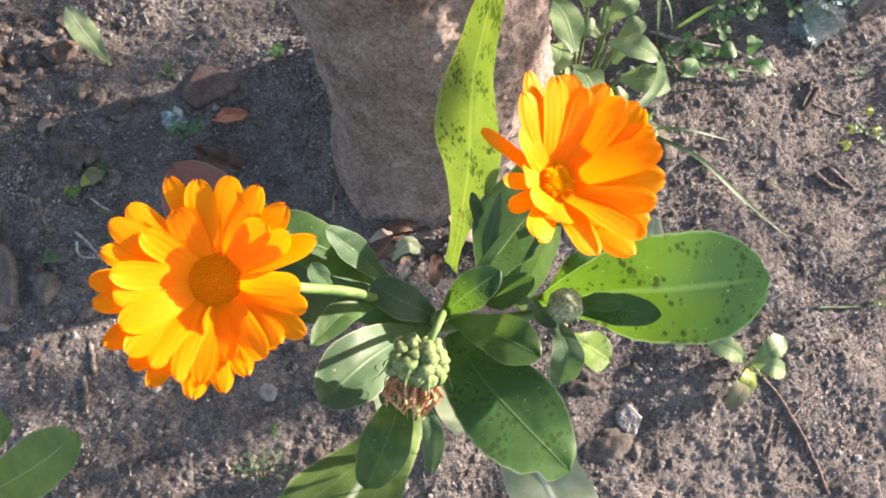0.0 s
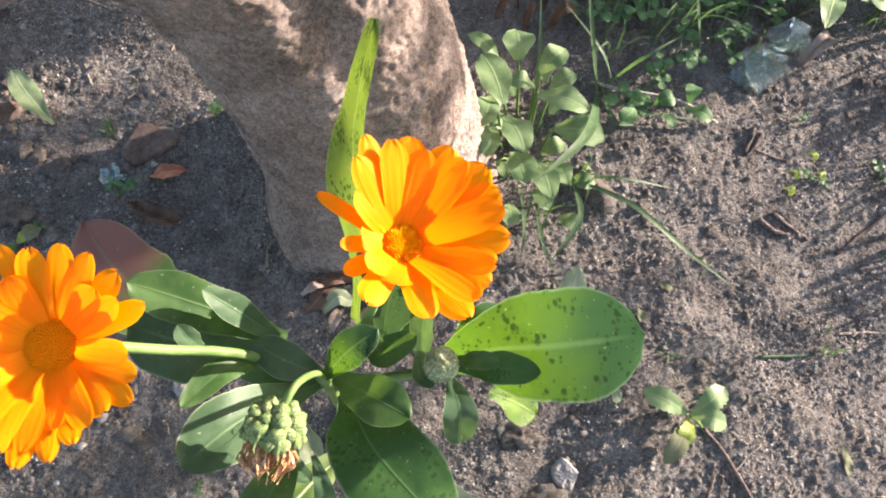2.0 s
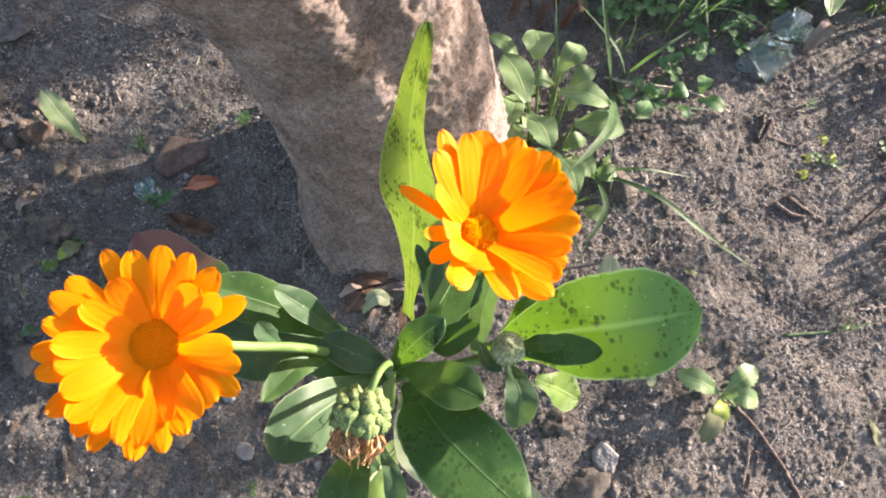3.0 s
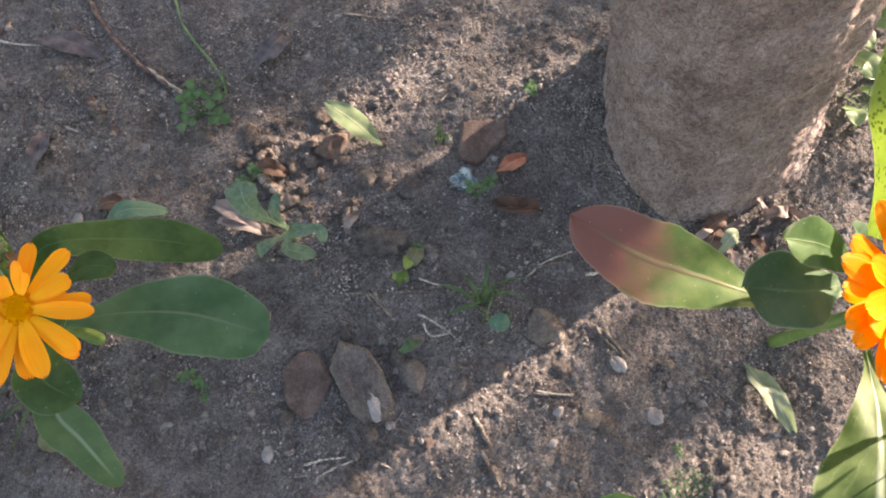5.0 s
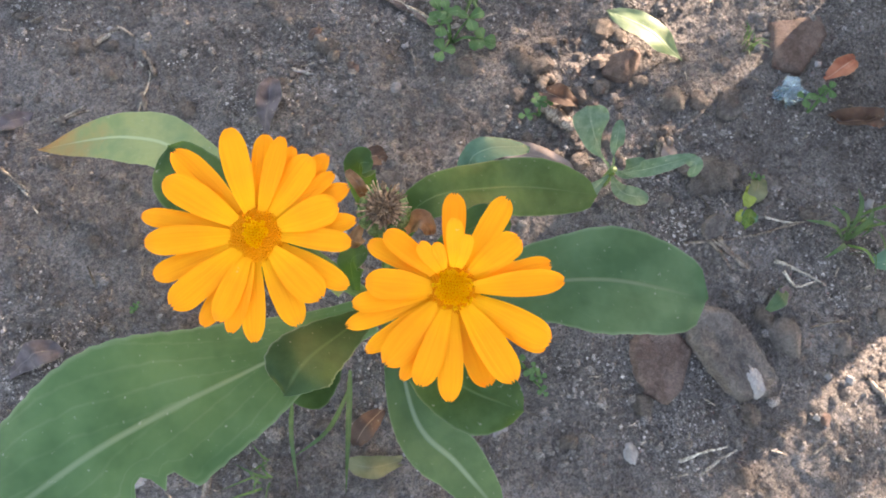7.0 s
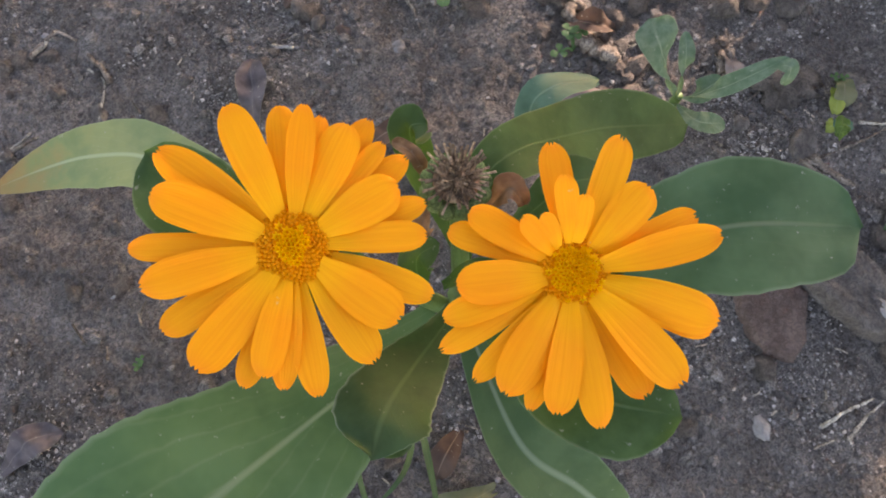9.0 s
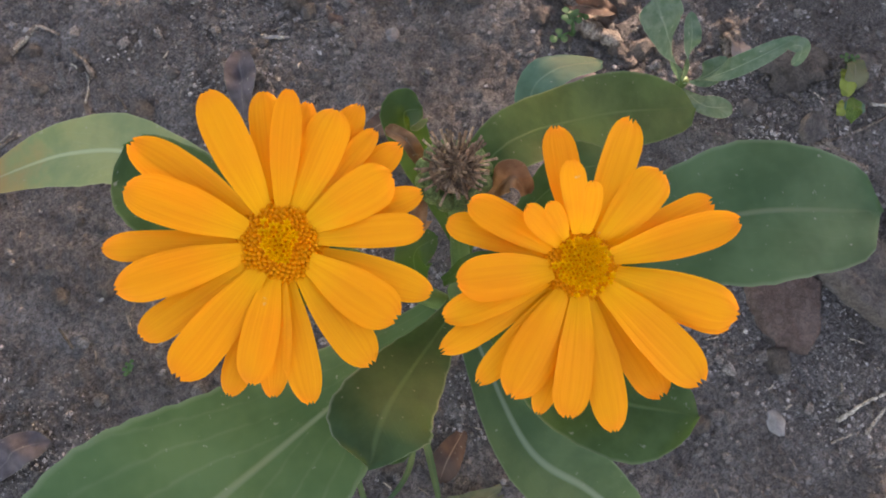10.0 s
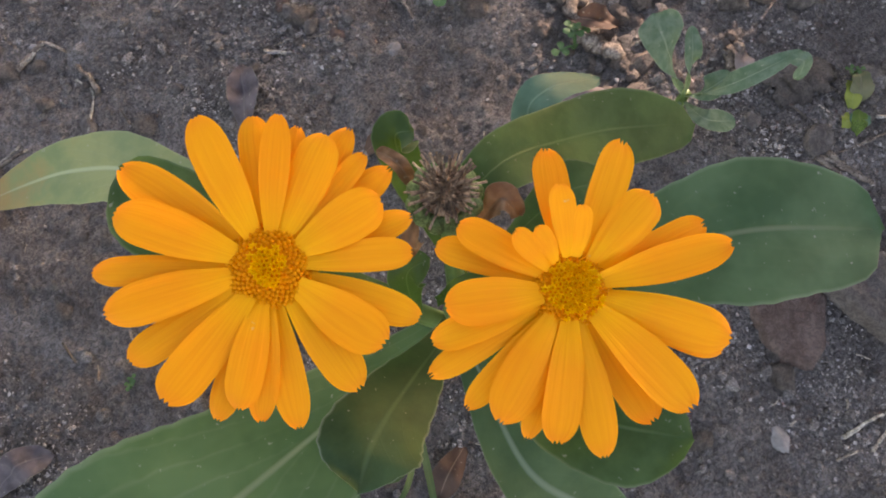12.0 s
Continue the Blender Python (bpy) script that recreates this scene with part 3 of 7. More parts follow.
    # green bracts behind the petals
    for n in range(14):
        a = n * 25.7
        bm = sheet(bmesh.new(), petal_rows(disc * 1.5, disc * 0.34, 28, 10, n, 0.1, 6, 2))
        bm.transform(at @ pose(0, 0, 0, 0, 0, a) @ pose(disc * 0.3, 0, -disc * 0.95))
        part("bract", bm, STEM, head, "" if n else "narrow green bract")
    return head


def placed_petals(rows, disc, rise, layer):
    """Petals of one layer, from their direction, reach and width; they rise at that angle and arch a little."""
    out = []
    for n, (a, reach, wide) in enumerate(rows):
        arch = 7 + 5 * math.sin(n * 2.3 + layer)
        length = (reach / 1000 - disc * 0.72) / math.cos(radians(rise))
        out.append((a, length, wide / 1000, rise + arch, -2 * arch, 0.0009 * layer + 0.00025 * (n % 2)))
    return out


def round_bud(plant, centre, r, seed):
    """A closed bud: a green ball wrapped in narrow pointed scales that meet at the top."""
    at = Matrix.Translation(centre)
    bm = bmesh.new()
    bmesh.ops.create_uvsphere(bm, u_segments=18, v_segments=10, radius=r * 0.93)
    bm.transform(at)
    bud = part("bud", bm, BUD_SCALE, plant, "closed round green bud")
    for n in range(18):
        a, low = n * 20.0, (n % 2) * 0.04
        rows = []
        for i in range(10):
            s = i / 9
            th = radians(150 - 146 * s)
            w = r * 0.30 * math.sin(math.pi * (0.12 + 0.86 * s)) ** 0.7
            k = r * (1.0 - low + 0.035 * math.sin(s * 9 + n))
            rows.append([Vector((math.sin(th) * k, v * w, math.cos(th) * k * 1.02 - 0.02 * r * abs(v))) for v in (-1, -0.4, 0, 0.4, 1)])
        bm = sheet(bmesh.new(), rows)
        bm.transform(at @ pose(0, 0, 0, 4, 0, a))
        part("scale", bm, BUD_SCALE, bud)
    return bud


def wilted_head(plant, centre, r, droop, seed):
    """A spent bloom: plump green seeds packed round the base, a basket of thin shrivelled petals below."""
    rng = random.Random(seed)
    at = Matrix.Translation(centre)
    bm = bmesh.new()
    bmesh.ops.create_uvsphere(bm, u_segments=16, v_segments=10, radius=r * 0.8)
    bm.transform(at)
    head = part("wilted_head", bm, BUD_GREEN, plant, "spent bloom with green seeds and shrivelled petals")
    down = Vector(droop).normalized()
    turn = down.to_track_quat("Z", "Y").to_matrix().to_4x4()
    # rings of plump seeds
    for ring, (count, up) in enumerate(((5, -0.86), (8, -0.5), (10, -0.08), (10, 0.3))):
        for n in range(count):
            a = (n + 0.5 * (ring % 2)) * 2 * math.pi / count + rng.uniform(-0.12, 0.12)
            wide = math.sqrt(1 - up * up)
            d = Vector((math.cos(a) * wide, math.sin(a) * wide, up + rng.uniform(-0.06, 0.06)))
            bm = bmesh.new()
            bmesh.ops.create_icosphere(bm, subdivisions=2, radius=1.0)
            for v in bm.verts:
                v.co *= 1 + 0.3 * noise.noise(v.co * 1.6 + Vector((n, ring, 0)))
                v.co.z *= 1.0 if v.co.z < 0.3 else 1.25
            k = r * rng.uniform(0.22, 0.31)
            bm.transform(at @ turn @ Matrix.Translation(d * r * 0.74) @ d.to_track_quat("Z", "Y").to_matrix().to_4x4() @ Matrix.Diagonal((k * 1.15, k * 1.15, k * 1.2, 1)))
            part("seed", bm, BUD_GREEN, head)
    for n in range(80):
        a = n * 2.39996
        q = 0.55 + 0.45 * rng.random()
        d = Vector((math.cos(a), math.sin(a), 0))
        start = d * r * 0.62 * q + Vector((0, 0, r * 0.3))
        mid = d * r * rng.uniform(0.75, 1.15) * q + Vector((rng.uniform(-0.1, 0.1) * r, rng.uniform(-0.1, 0.1) * r, r * rng.uniform(0.8, 1.1)))
        end = d * r * rng.uniform(0.3, 1.0) * q + Vector((rng.uniform(-0.3, 0.3) * r, rng.uniform(-0.3, 0.3) * r, r * rng.uniform(1.2, 1.75)))
        bm = sheet(bmesh.new(), leaf_rows([start, mid, end], r * rng.uniform(0.07, 0.16), rng.uniform(0, 180), 25, 0.4, 0.6, 0.8, 0.2, n, 120, 7, 2))
        bm.transform(at @ turn)
        part("shrivelled_petal", bm, WILTED, head)
    for n in range(10):
        a = n * 0.6283 + rng.uniform(-0.1, 0.1)
        d = Vector((math.cos(a), math.sin(a), 0))
        out = rng.uniform(1.1, 1.4)
        pts = [d * r * 0.7 - Vector((0, 0, r * 0.75)), d * r * 1.08, d * r * out + Vector((0, 0, r * 0.45)), d * r * (out + rng.uniform(-0.15, 0.25)) + Vector((rng.uniform(-0.2, 0.2) * r, rng.uniform(-0.2, 0.2) * r, r * rng.uniform(0.55, 0.85)))]
        bm = sheet(bmesh.new(), leaf_rows(pts, r * 0.09, 0, 10, 0.3, 0.8, 1.0, 0.05, n, 60, 9, 2))
        bm.transform(at @ turn)
        part("bract", bm, BUD_GREEN, head)
    return head


def seed_head(plant, centre, r, seed):
    """A dry head: a brown bristle of thin florets over curled green seeds."""
    rng = random.Random(seed)
    at = Matrix.Translation(centre)
    bm = bmesh.new()
    bmesh.ops.create_uvsphere(bm, u_segments=16, v_segments=8, radius=r * 0.62)
    bm.transform(at @ Matrix.Diagonal((1, 1, 0.6, 1)))
    head = part("seed_head", bm, SEED, plant, "dry brown bristly seed head")
    for n in range(150):
        a, q = n * 2.39996, math.sqrt((n + 0.5) / 150)
        d = Vector((math.cos(a) * q, math.sin(a) * q, math.sqrt(max(0.05, 1.1 - q * q)) * 0.8))
        jit = Vector((rng.uniform(-1, 1), rng.uniform(-1, 1), rng.uniform(-1, 1))) * 0.22
        bm = tube(bmesh.new(), [d * r * 0.5, d * r * 0.72 + jit * r * 0.6, (d + jit) * r * rng.uniform(0.68, 0.98)], r * 0.026, r * 0.036, 5, 5)
        bm.transform(at)
        part("dry_floret", bm, SEED, head)
    for n in range(12):
        a = n * 0.5236 + 0.2
        d = Vector((math.cos(a), math.sin(a), -0.55))
        bm = bmesh.new()
        bmesh.ops.create_icosphere(bm, subdivisions=2, radius=r * 0.27)
        bm.transform(at @ Matrix.Translation(d * r * 0.72))
        part("green_seed", bm, BUD_GREEN, head)
    return head


def fallen_leaf(name, pts, width, material, label, lift=0.003, fold=10.0, peak=0.5, base=0.3, blunt=0.7, seed=0, crumple=0.0028, tilt=0.0):
    line = [Vector((x, y, ground_height(x, y) + lift * (0.7 if i != 1 else 1.5) + tilt * i / 2)) for i, (x, y) in enumerate(pts)]
    mid = line[1]
    rows = leaf_rows([p - mid for p in line], width, 0, fold, peak, base, blunt, 0.07, seed, 20, 18, 8)
    # dry leaves are crumpled
    rows = [[p + Vector((0, 0, crumple * (noise.noise((p + mid) * 110) + 0.5 * noise.noise((p + mid) * 260)))) for p in row] for row in rows]
    ob = part(name, sheet(bmesh.new(), rows), material)
    # the lowest points settle into the crumbs
    low = min((p + mid).z - ground_height((p + mid).x, (p + mid).y) for row in rows for p in row)
    ob.matrix_basis = Matrix.Translation(mid - Vector((0, 0, low + 0.0006)))
    return tagged(ob, label, "leaf")


def twig(name, pts, r0, r1, material, label, seed):
    rng = random.Random(seed)
    line = [Vector((x, y, ground_height(x, y) + max(r0, r1) * 0.55)) for x, y in pts]
    start = line[0].copy()
    fine = [p for p, _ in curve_points(line, 4 * len(line))]
    fine = [p - start + Vector((rng.uniform(-1, 1), rng.uniform(-1, 1), 0)) * r0 * 0.35 for p in fine]
    ob = stalk(None, fine, r0, r1, material, name, "", 0.18, seed, 5 * len(line))
    ob.matrix_basis = Matrix.Translation(start)
    return tagged(ob, label, "twig")


def clover_patch(x, y, count, size, seed):
    rng = random.Random(seed)
    z = ground_height(x, y)
    ob = root("clover", x, y, z, "tiny green three-leaved clover on bare soil", "plant", "clovers")
    for n in range(count):
        a, r = rng.uniform(0, 6.28), size * rng.uniform(0.25, 0.9)
        top = Vector((x + math.cos(a) * r, y + math.sin(a) * r, z + size * rng.uniform(0.35, 0.8)))
        stalk(ob, [(x, y, z - 0.001), (x + math.cos(a) * r * 0.4, y + math.sin(a) * r * 0.4, z + size * 0.4), top], 0.0005, 0.0004, CLOVER, "leaf_stalk", n=6)
        for k in range(3):
            b = a + k * 2.094 + rng.uniform(-0.2, 0.2)
            d = Vector((math.cos(b), math.sin(b), 0.08))
            ln = size * rng.uniform(0.32, 0.42)
            leaf(ob, [top, top + d * ln * 0.5 + Vector((0, 0, ln * 0.06)), top + d * ln], ln * 0.8, CLOVER, name="leaflet", peak=0.62, base=0.12, blunt=0.45, fold=9.0, nu=8, nv=4, seed=seed + n * 3 + k)
    return ob


def grass_tuft(x, y, count, height, width, seed):
    rng = random.Random(seed)
    z = ground_height(x, y)
    ob = root("grass_tuft", x, y, z, "tuft of thin green grass blades", "grass", "grass tufts")
    for n in range(count):
        a, h = rng.uniform(0, 6.28), height * rng.uniform(0.5, 1.1)
        lean = h * rng.uniform(0.25, 0.9)
        bx, by = x + rng.gauss(0, height * 0.14), y + rng.gauss(0, height * 0.14)
        d = Vector((math.cos(a), math.sin(a), 0))
        p = Vector((bx, by, z - 0.002))
        leaf(ob, [p, p + d * lean * 0.35 + Vector((0, 0, h * 0.6)), p + d * lean + Vector((0, 0, h * rng.uniform(0.55, 0.95)))], width * rng.uniform(0.7, 1.3), GRASS, name="blade", peak=0.3, base=0.7, blunt=1.1, fold=14.0, wave=0.02, nu=10, nv=2, seed=seed + n)
    return ob


def broken_glass(x, y, size, seed, label, count=7, material=None, steep=35):
    """Angular shards lying on and against each other."""
    rng = random.Random(seed)
    z = ground_height(x, y)
    ob = root("broken_glass", x, y, z, label, "glass")
    for n in range(count):
        bm = bmesh.new()
        k = rng.randint(4, 6)
        s = size * rng.uniform(0.3, 0.75)
        ring = [(s * rng.uniform(0.6, 1.0) * math.cos(i * 6.283 / k), s * rng.uniform(0.4, 0.9) * math.sin(i * 6.283 / k)) for i in range(k)]
        t = size * 0.07
        bulge = lambda px, py: 0.25 / size * (px * px)
        top = [bm.verts.new((px, py, t + bulge(px, py))) for px, py in ring]
        low = [bm.verts.new((px, py, bulge(px, py))) for px, py in ring]
        bm.faces.new(top)
        bm.faces.new(low[::-1])
        for i in range(k):
            bm.faces.new((low[i], low[(i + 1) % k], top[(i + 1) % k], top[i]))
        bm.transform(pose(x + rng.uniform(-1, 1) * size * 0.6, y + rng.uniform(-1, 1) * size * 0.45, z + size * (0.1 + 0.35 * n / count), rng.uniform(-steep, steep), rng.uniform(-steep, steep), rng.uniform(0, 360)))
        part("shard", bm, material or GLASS, ob, smooth=False)
    return ob


# ---- ground: one sheet, fine near the plants, out to the horizon ----
def axis_steps(lo, hi, step, far):
    mid = list(np.arange(lo, hi + step / 2, step))
    out, d = [], step
    edge = 0.0
    while edge < far:
        d *= 1.45
        edge += d
        out.append(edge)
    return [lo - e for e in reversed(out)] + mid + [hi + e for e in out]


def build_ground():
    xs, ys = axis_steps(-0.50, 0.44, 0.0016, 80.0), axis_steps(-0.12, 0.42, 0.0016, 80.0)
    
    def height(x, y):
        out = max(-0.52 - x, x - 0.46, -0.14 - y, y - 0.44, 0.0)
        near = max(0.0, 1 - out / 0.15)
        return near * ground_height(x, y) + (1 - near) * 0.02 * noise.noise(Vector((x, y, 0)) * 0.5)

    verts = [(x, y, height(x, y)) for y in ys for x in xs]
    nx = len(xs)
    faces = [(j * nx + i, j * nx + i + 1, (j + 1) * nx + i + 1, (j + 1) * nx + i) for j in range(len(ys) - 1) for i in range(nx - 1)]
    mesh = bpy.data.meshes.new("ground")
    mesh.from_pydata(verts, [], faces)
    mesh.materials.append(SOIL)
    mesh.shade_smooth()
    tagged(new("ground", mesh), "dry grey-brown crumbly garden soil", "ground", kind="structure")


def build_crumbs(count, seed, name, label, material, smallest, power, squash=0.55, most=0.0026, dense=0.5, area=(-0.49, 0.43, -0.11, 0.41), cuts=1):
    """Loose crumbs and grit: many small irregular lumps, too many to count."""
    rng = random.Random(seed)
    bm = bmesh.new()
    bmesh.ops.create_icosphere(bm, subdivisions=cuts, radius=1.0)
    unit = [v.co.copy() for v in bm.verts]
    tris = [tuple(v.index for v in f.verts) for f in bm.faces]
    bm.free()
    verts, faces = [], []
    while len(verts) < count * len(unit):
        x, y = rng.uniform(area[0], area[1]), rng.uniform(area[2], area[3])
        dens = dense + 0.9 * noise.noise(Vector((x * 14, y * 14, seed)))
        if rng.random() > dens:
            continue
        r = smallest * (1 - rng.random()) ** (-1 / power)
        r = min(r, most)
        z = ground_height(x, y) + r * 0.12
        turn = Euler((rng.uniform(0, 6), rng.uniform(0, 6), rng.uniform(0, 6))).to_matrix()
        sc = Vector((rng.uniform(0.7, 1.3), rng.uniform(0.7, 1.3), squash * rng.uniform(0.7, 1.2)))
        n0 = len(verts)
        for u in unit:
            p = turn @ (u * rng.uniform(0.75, 1.2))
            verts.append((x + p.x * sc.x * r, y + p.y * sc.y * r, z + p.z * sc.z * r))
        faces += [(a + n0, b + n0, c + n0) for a, b, c in tris]
    mesh = bpy.data.meshes.new(name)
    mesh.from_pydata(verts, [], faces)
    mesh.materials.append(material)
    tagged(new(name, mesh), label, "soil", kind="stuff")


def build_litter(count, seed):
    """Bits of straw, stalk and leaf, too many to count."""
    rng = random.Random(seed)
    verts, faces = [], []
    for _ in range(count):
        x, y, a = rng.uniform(-0.49, 0.43), rng.uniform(-0.11, 0.41), rng.uniform(0, 6.28)
        ln, r = rng.uniform(0.0015, 0.008), rng.uniform(0.00012, 0.0004)
        bend, n0 = rng.uniform(-0.3, 0.3), len(verts)
        for k in range(3):
            s = k / 2 - 0.5
            px = x + math.cos(a) * ln * s - math.sin(a) * bend * ln * s * s
            py = y + math.sin(a) * ln * s + math.cos(a) * bend * ln * s * s
            pz = ground_height(px, py) + r + 0.0004
            for b in range(4):
                w = 1.5708 * b
                verts.append((px - math.sin(a) * math.cos(w) * r, py + math.cos(a) * math.cos(w) * r, pz + math.sin(w) * r))
        faces += [(n0 + 4 * k + b, n0 + 4 * k + (b + 1) % 4, n0 + 4 * k + 4 + (b + 1) % 4, n0 + 4 * k + 4 + b) for k in range(2) for b in range(4)]
        faces += [(n0 + 3, n0 + 2, n0 + 1, n0), (n0 + 8, n0 + 9, n0 + 10, n0 + 11)]
    mesh = bpy.data.meshes.new("plant_litter")
    mesh.from_pydata(verts, [], faces)
    mesh.materials.append(STRAW)
    tagged(new("plant_litter", mesh), "scattered bits of dry straw and stalk", "litter", kind="stuff")


def build_grains(count, seed):
    """Fine sand and dust grains lying on the soil, too many to count."""
    rng = np.random.default_rng(seed)
    xy = np.stack([0.41 - 0.88 * rng.random(count * 3) ** 0.8, rng.uniform(-0.1, 0.39, count * 3)], 1)
    dens = np.array([0.14 + 1.4 * noise.noise(Vector((x * 17, y * 17, 4.0))) + 0.5 * noise.noise(Vector((x * 50, y * 50, 1.0))) for x, y in xy])
    xy = xy[rng.random(count * 3) < dens][:count]
    count = len(xy)
    r = 0.00026 * (1 - rng.random(count)) ** -0.42
    r = np.minimum(r, 0.0009)
    z = np.array([ground_height(x, y) for x, y in xy]) + r * 0.3
    octa = np.array([(1, 0, 0), (-1, 0, 0), (0, 1, 0), (0, -1, 0), (0, 0, 1), (0, 0, -1)], float)
    tris = np.array([(0, 2, 4), (2, 1, 4), (1, 3, 4), (3, 0, 4), (2, 0, 5), (1, 2, 5), (3, 1, 5), (0, 3, 5)])
    a = rng.uniform(0, 6.28, count)
    shape = octa[None] * rng.uniform(0.6, 1.3, (count, 6, 1)) + rng.uniform(-0.25, 0.25, (count, 6, 3))
    c, s = np.cos(a)[:, None], np.sin(a)[:, None]
    px, py = shape[..., 0] * c - shape[..., 1] * s, shape[..., 0] * s + shape[..., 1] * c
    verts = np.stack([px, py, shape[..., 2] * 0.75], -1) * r[:, None, None] + np.concatenate([xy, z[:, None]], 1)[:, None]
    faces = tris[None] + 6 * np.arange(count)[:, None, None]
    mesh = bpy.data.meshes.new("soil_grains")
    mesh.from_pydata(verts.reshape(-1, 3).tolist(), [], faces.reshape(-1, 3).tolist())
    mesh.materials.append(GRIT)
    tagged(new("soil_grains", mesh), "fine sandy grains lying on the soil", "soil", kind="stuff")


build_ground()
build_litter(900, 21)
build_crumbs(36000, 3, "soil_crumbs", "loose crumbs of dry soil strewn over the ground", CRUMB, 0.00045, 2.4, dense=0.6)
build_grains(150000, 5)
build_crumbs(330, 14, "soil_clods", "crumbly lumps of dry soil", CLOD, 0.0015, 2.3, 0.5, 0.004, 0.1, cuts=2)
build_crumbs(70, 15, "red_clods", "reddish crumbly lumps of soil in the sun", RED_SOIL, 0.0016, 2.0, 0.65, 0.005, 0.6, (-0.225, -0.12, 0.16, 0.23), 2)
build_crumbs(600, 8, "pale_grit", "scattered pale grit and tiny chips of stone", WHITE_STONE, 0.0004, 2.6)


# ---- tree: leaning trunk with a fork, limbs, and unseen leaves that cast shade ----
def build_tree():
    tree = root("tree", 0.045, 0.19, 0.0, "leaning tree with rough grey-brown bark and forked trunk", "tree")
    line = [(0.056, 0.1825, -0.03), (0.0504, 0.1847, 0.0), (0.0394, 0.188, 0.05), (0.0261, 0.192, 0.10), (0.0104, 0.1956, 0.15), (-0.0076, 0.199, 0.20), (-0.045, 0.21, 0.30), (-0.14, 0.26, 0.6), (-0.25, 0.40, 1.2)]
    n, m = 420, 260
    pts = curve_points(line, n)
    rows = []
    for i, (pos, tan) in enumerate(pts):
        z = pos.z
        r = 0.0596 - 0.0056 * min(1.0, max(0.0, z / 0.15)) + 0.022 * min(1.0, max(0.0, (z - 0.18) / 0.08)) - 0.03 * max(0.0, z - 0.35)
        r += 0.006 * math.exp(-max(0.0, z + 0.01) / 0.015)
        side = tan.cross(Vector((0, 1, 0))).normalized()
        up = side.cross(tan)
        row = []
        for j in range(m + 1):
            a = 2 * math.pi * j / m
            d = side * math.cos(a) + up * math.sin(a)
            p = pos + d * r
            # the groove of the fork on the near side, deeper with height
            w = math.atan2(-d.y, d.x)
            groove = math.exp(-(((w - 1.12) / 0.17) ** 2)) * max(0.0, min(1.0, (z - 0.08) / 0.12)) * 0.009
            knot = 0.006 * math.exp(-(((w - 1.5) / 0.3) ** 2) - ((z - 0.075) / 0.012) ** 2)
            k = 0.004 * noise.noise(p * 16) + 0.001 * noise.noise(p * 45)
            k += 0.001 * noise.noise(p * 130) + 0.0009 * noise.noise(p * 320)
            k += 0.0007 * noise.noise(p * 600)
            # the sunny flank is pitted, the shaded face smoother
            worn = 0.25 + 0.75 * max(0.0, min(1.0, (1.12 - w) / 0.35)) if w > -2 else 0.25
            crack = noise.noise(Vector((p.x * 420, p.y * 420, p.z * 240)) + Vector((5, 2, 1)))
            k -= 0.0032 * worn * max(0.0, crack - 0.3)
            k += worn * (0.0006 * noise.noise(p * 200) - 0.0022 * abs(noise.noise(Vector((p.x * 330, p.y * 330, p.z * 190)))))
            # fine upright wrinkles and small dark pits
            k += 0.0004 * noise.noise(Vector((p.x * 300, p.y * 300, p.z * 140)))
            k -= 0.005 * max(0.0, noise.noise(Vector((p.x * 190, p.y * 190, p.z * 240)) + Vector((1, 7, 3))) - 0.42)
            # the broad foot on the shaded side, caked with earth
            low = max(0.0, 1 - max(0.0, z) / 0.055)
            foot = 0.021 * math.exp(-(((w - 2.25) / 0.62) ** 2)) * low * low * (3 - 2 * low)
            foot += 0.004 * max(0.0, noise.noise(p * 55)) * max(0.0, 1 - abs(z) / 0.03)
            row.append(pos + d * (r + k + foot - groove - knot))
        rows.append(row)
    part("trunk", sheet(bmesh.new(), rows), BARK, tree)
    limb = [(0.02, 0.225, 0.2), (0.05, 0.25, 0.25), (0.10, 0.30, 0.32), (0.22, 0.45, 0.52), (0.42, 0.64, 0.56), (0.6, 0.85, 0.6)]
    part("limb", tube(bmesh.new(), limb, 0.042, 0.012, 30, 14, 0.08, 2), BARK, tree)
    part("limb", tube(bmesh.new(), [(-0.25, 0.40, 1.18), (-0.35, 0.55, 1.5), (-0.7, 0.8, 1.9)], 0.03, 0.01, 20, 12, 0.08, 3), BARK, tree)
    # unseen branches added to carry the shade-casting leaf clumps
    for bough in ([(0.42, 0.64, 0.56), (0.98, 0.75, 0.53), (1.49, 0.85, 0.49), (1.76, 0.98, 0.48), (2.03, 1.12, 0.48)], [(0.42, 0.64, 0.56), (0.85, 0.74, 0.5), (1.13, 0.76, 0.47)], [(0.42, 0.64, 0.56), (0.9, 0.87, 0.5), (1.2, 1.0, 0.46)]):
        part("bough", tube(bmesh.new(), bough, 0.009, 0.003, 18, 8, 0.08, 5), BARK, tree)
    # unseen leaf clumps towards the sun, placed to cast shade, and the crown proper
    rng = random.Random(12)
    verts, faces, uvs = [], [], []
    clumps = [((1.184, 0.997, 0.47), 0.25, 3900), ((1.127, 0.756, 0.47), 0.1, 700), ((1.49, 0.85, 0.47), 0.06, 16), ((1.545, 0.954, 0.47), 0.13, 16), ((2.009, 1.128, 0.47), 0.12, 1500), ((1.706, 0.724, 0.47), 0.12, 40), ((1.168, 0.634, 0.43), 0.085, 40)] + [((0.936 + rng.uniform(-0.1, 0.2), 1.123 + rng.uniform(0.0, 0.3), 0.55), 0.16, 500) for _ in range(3)]
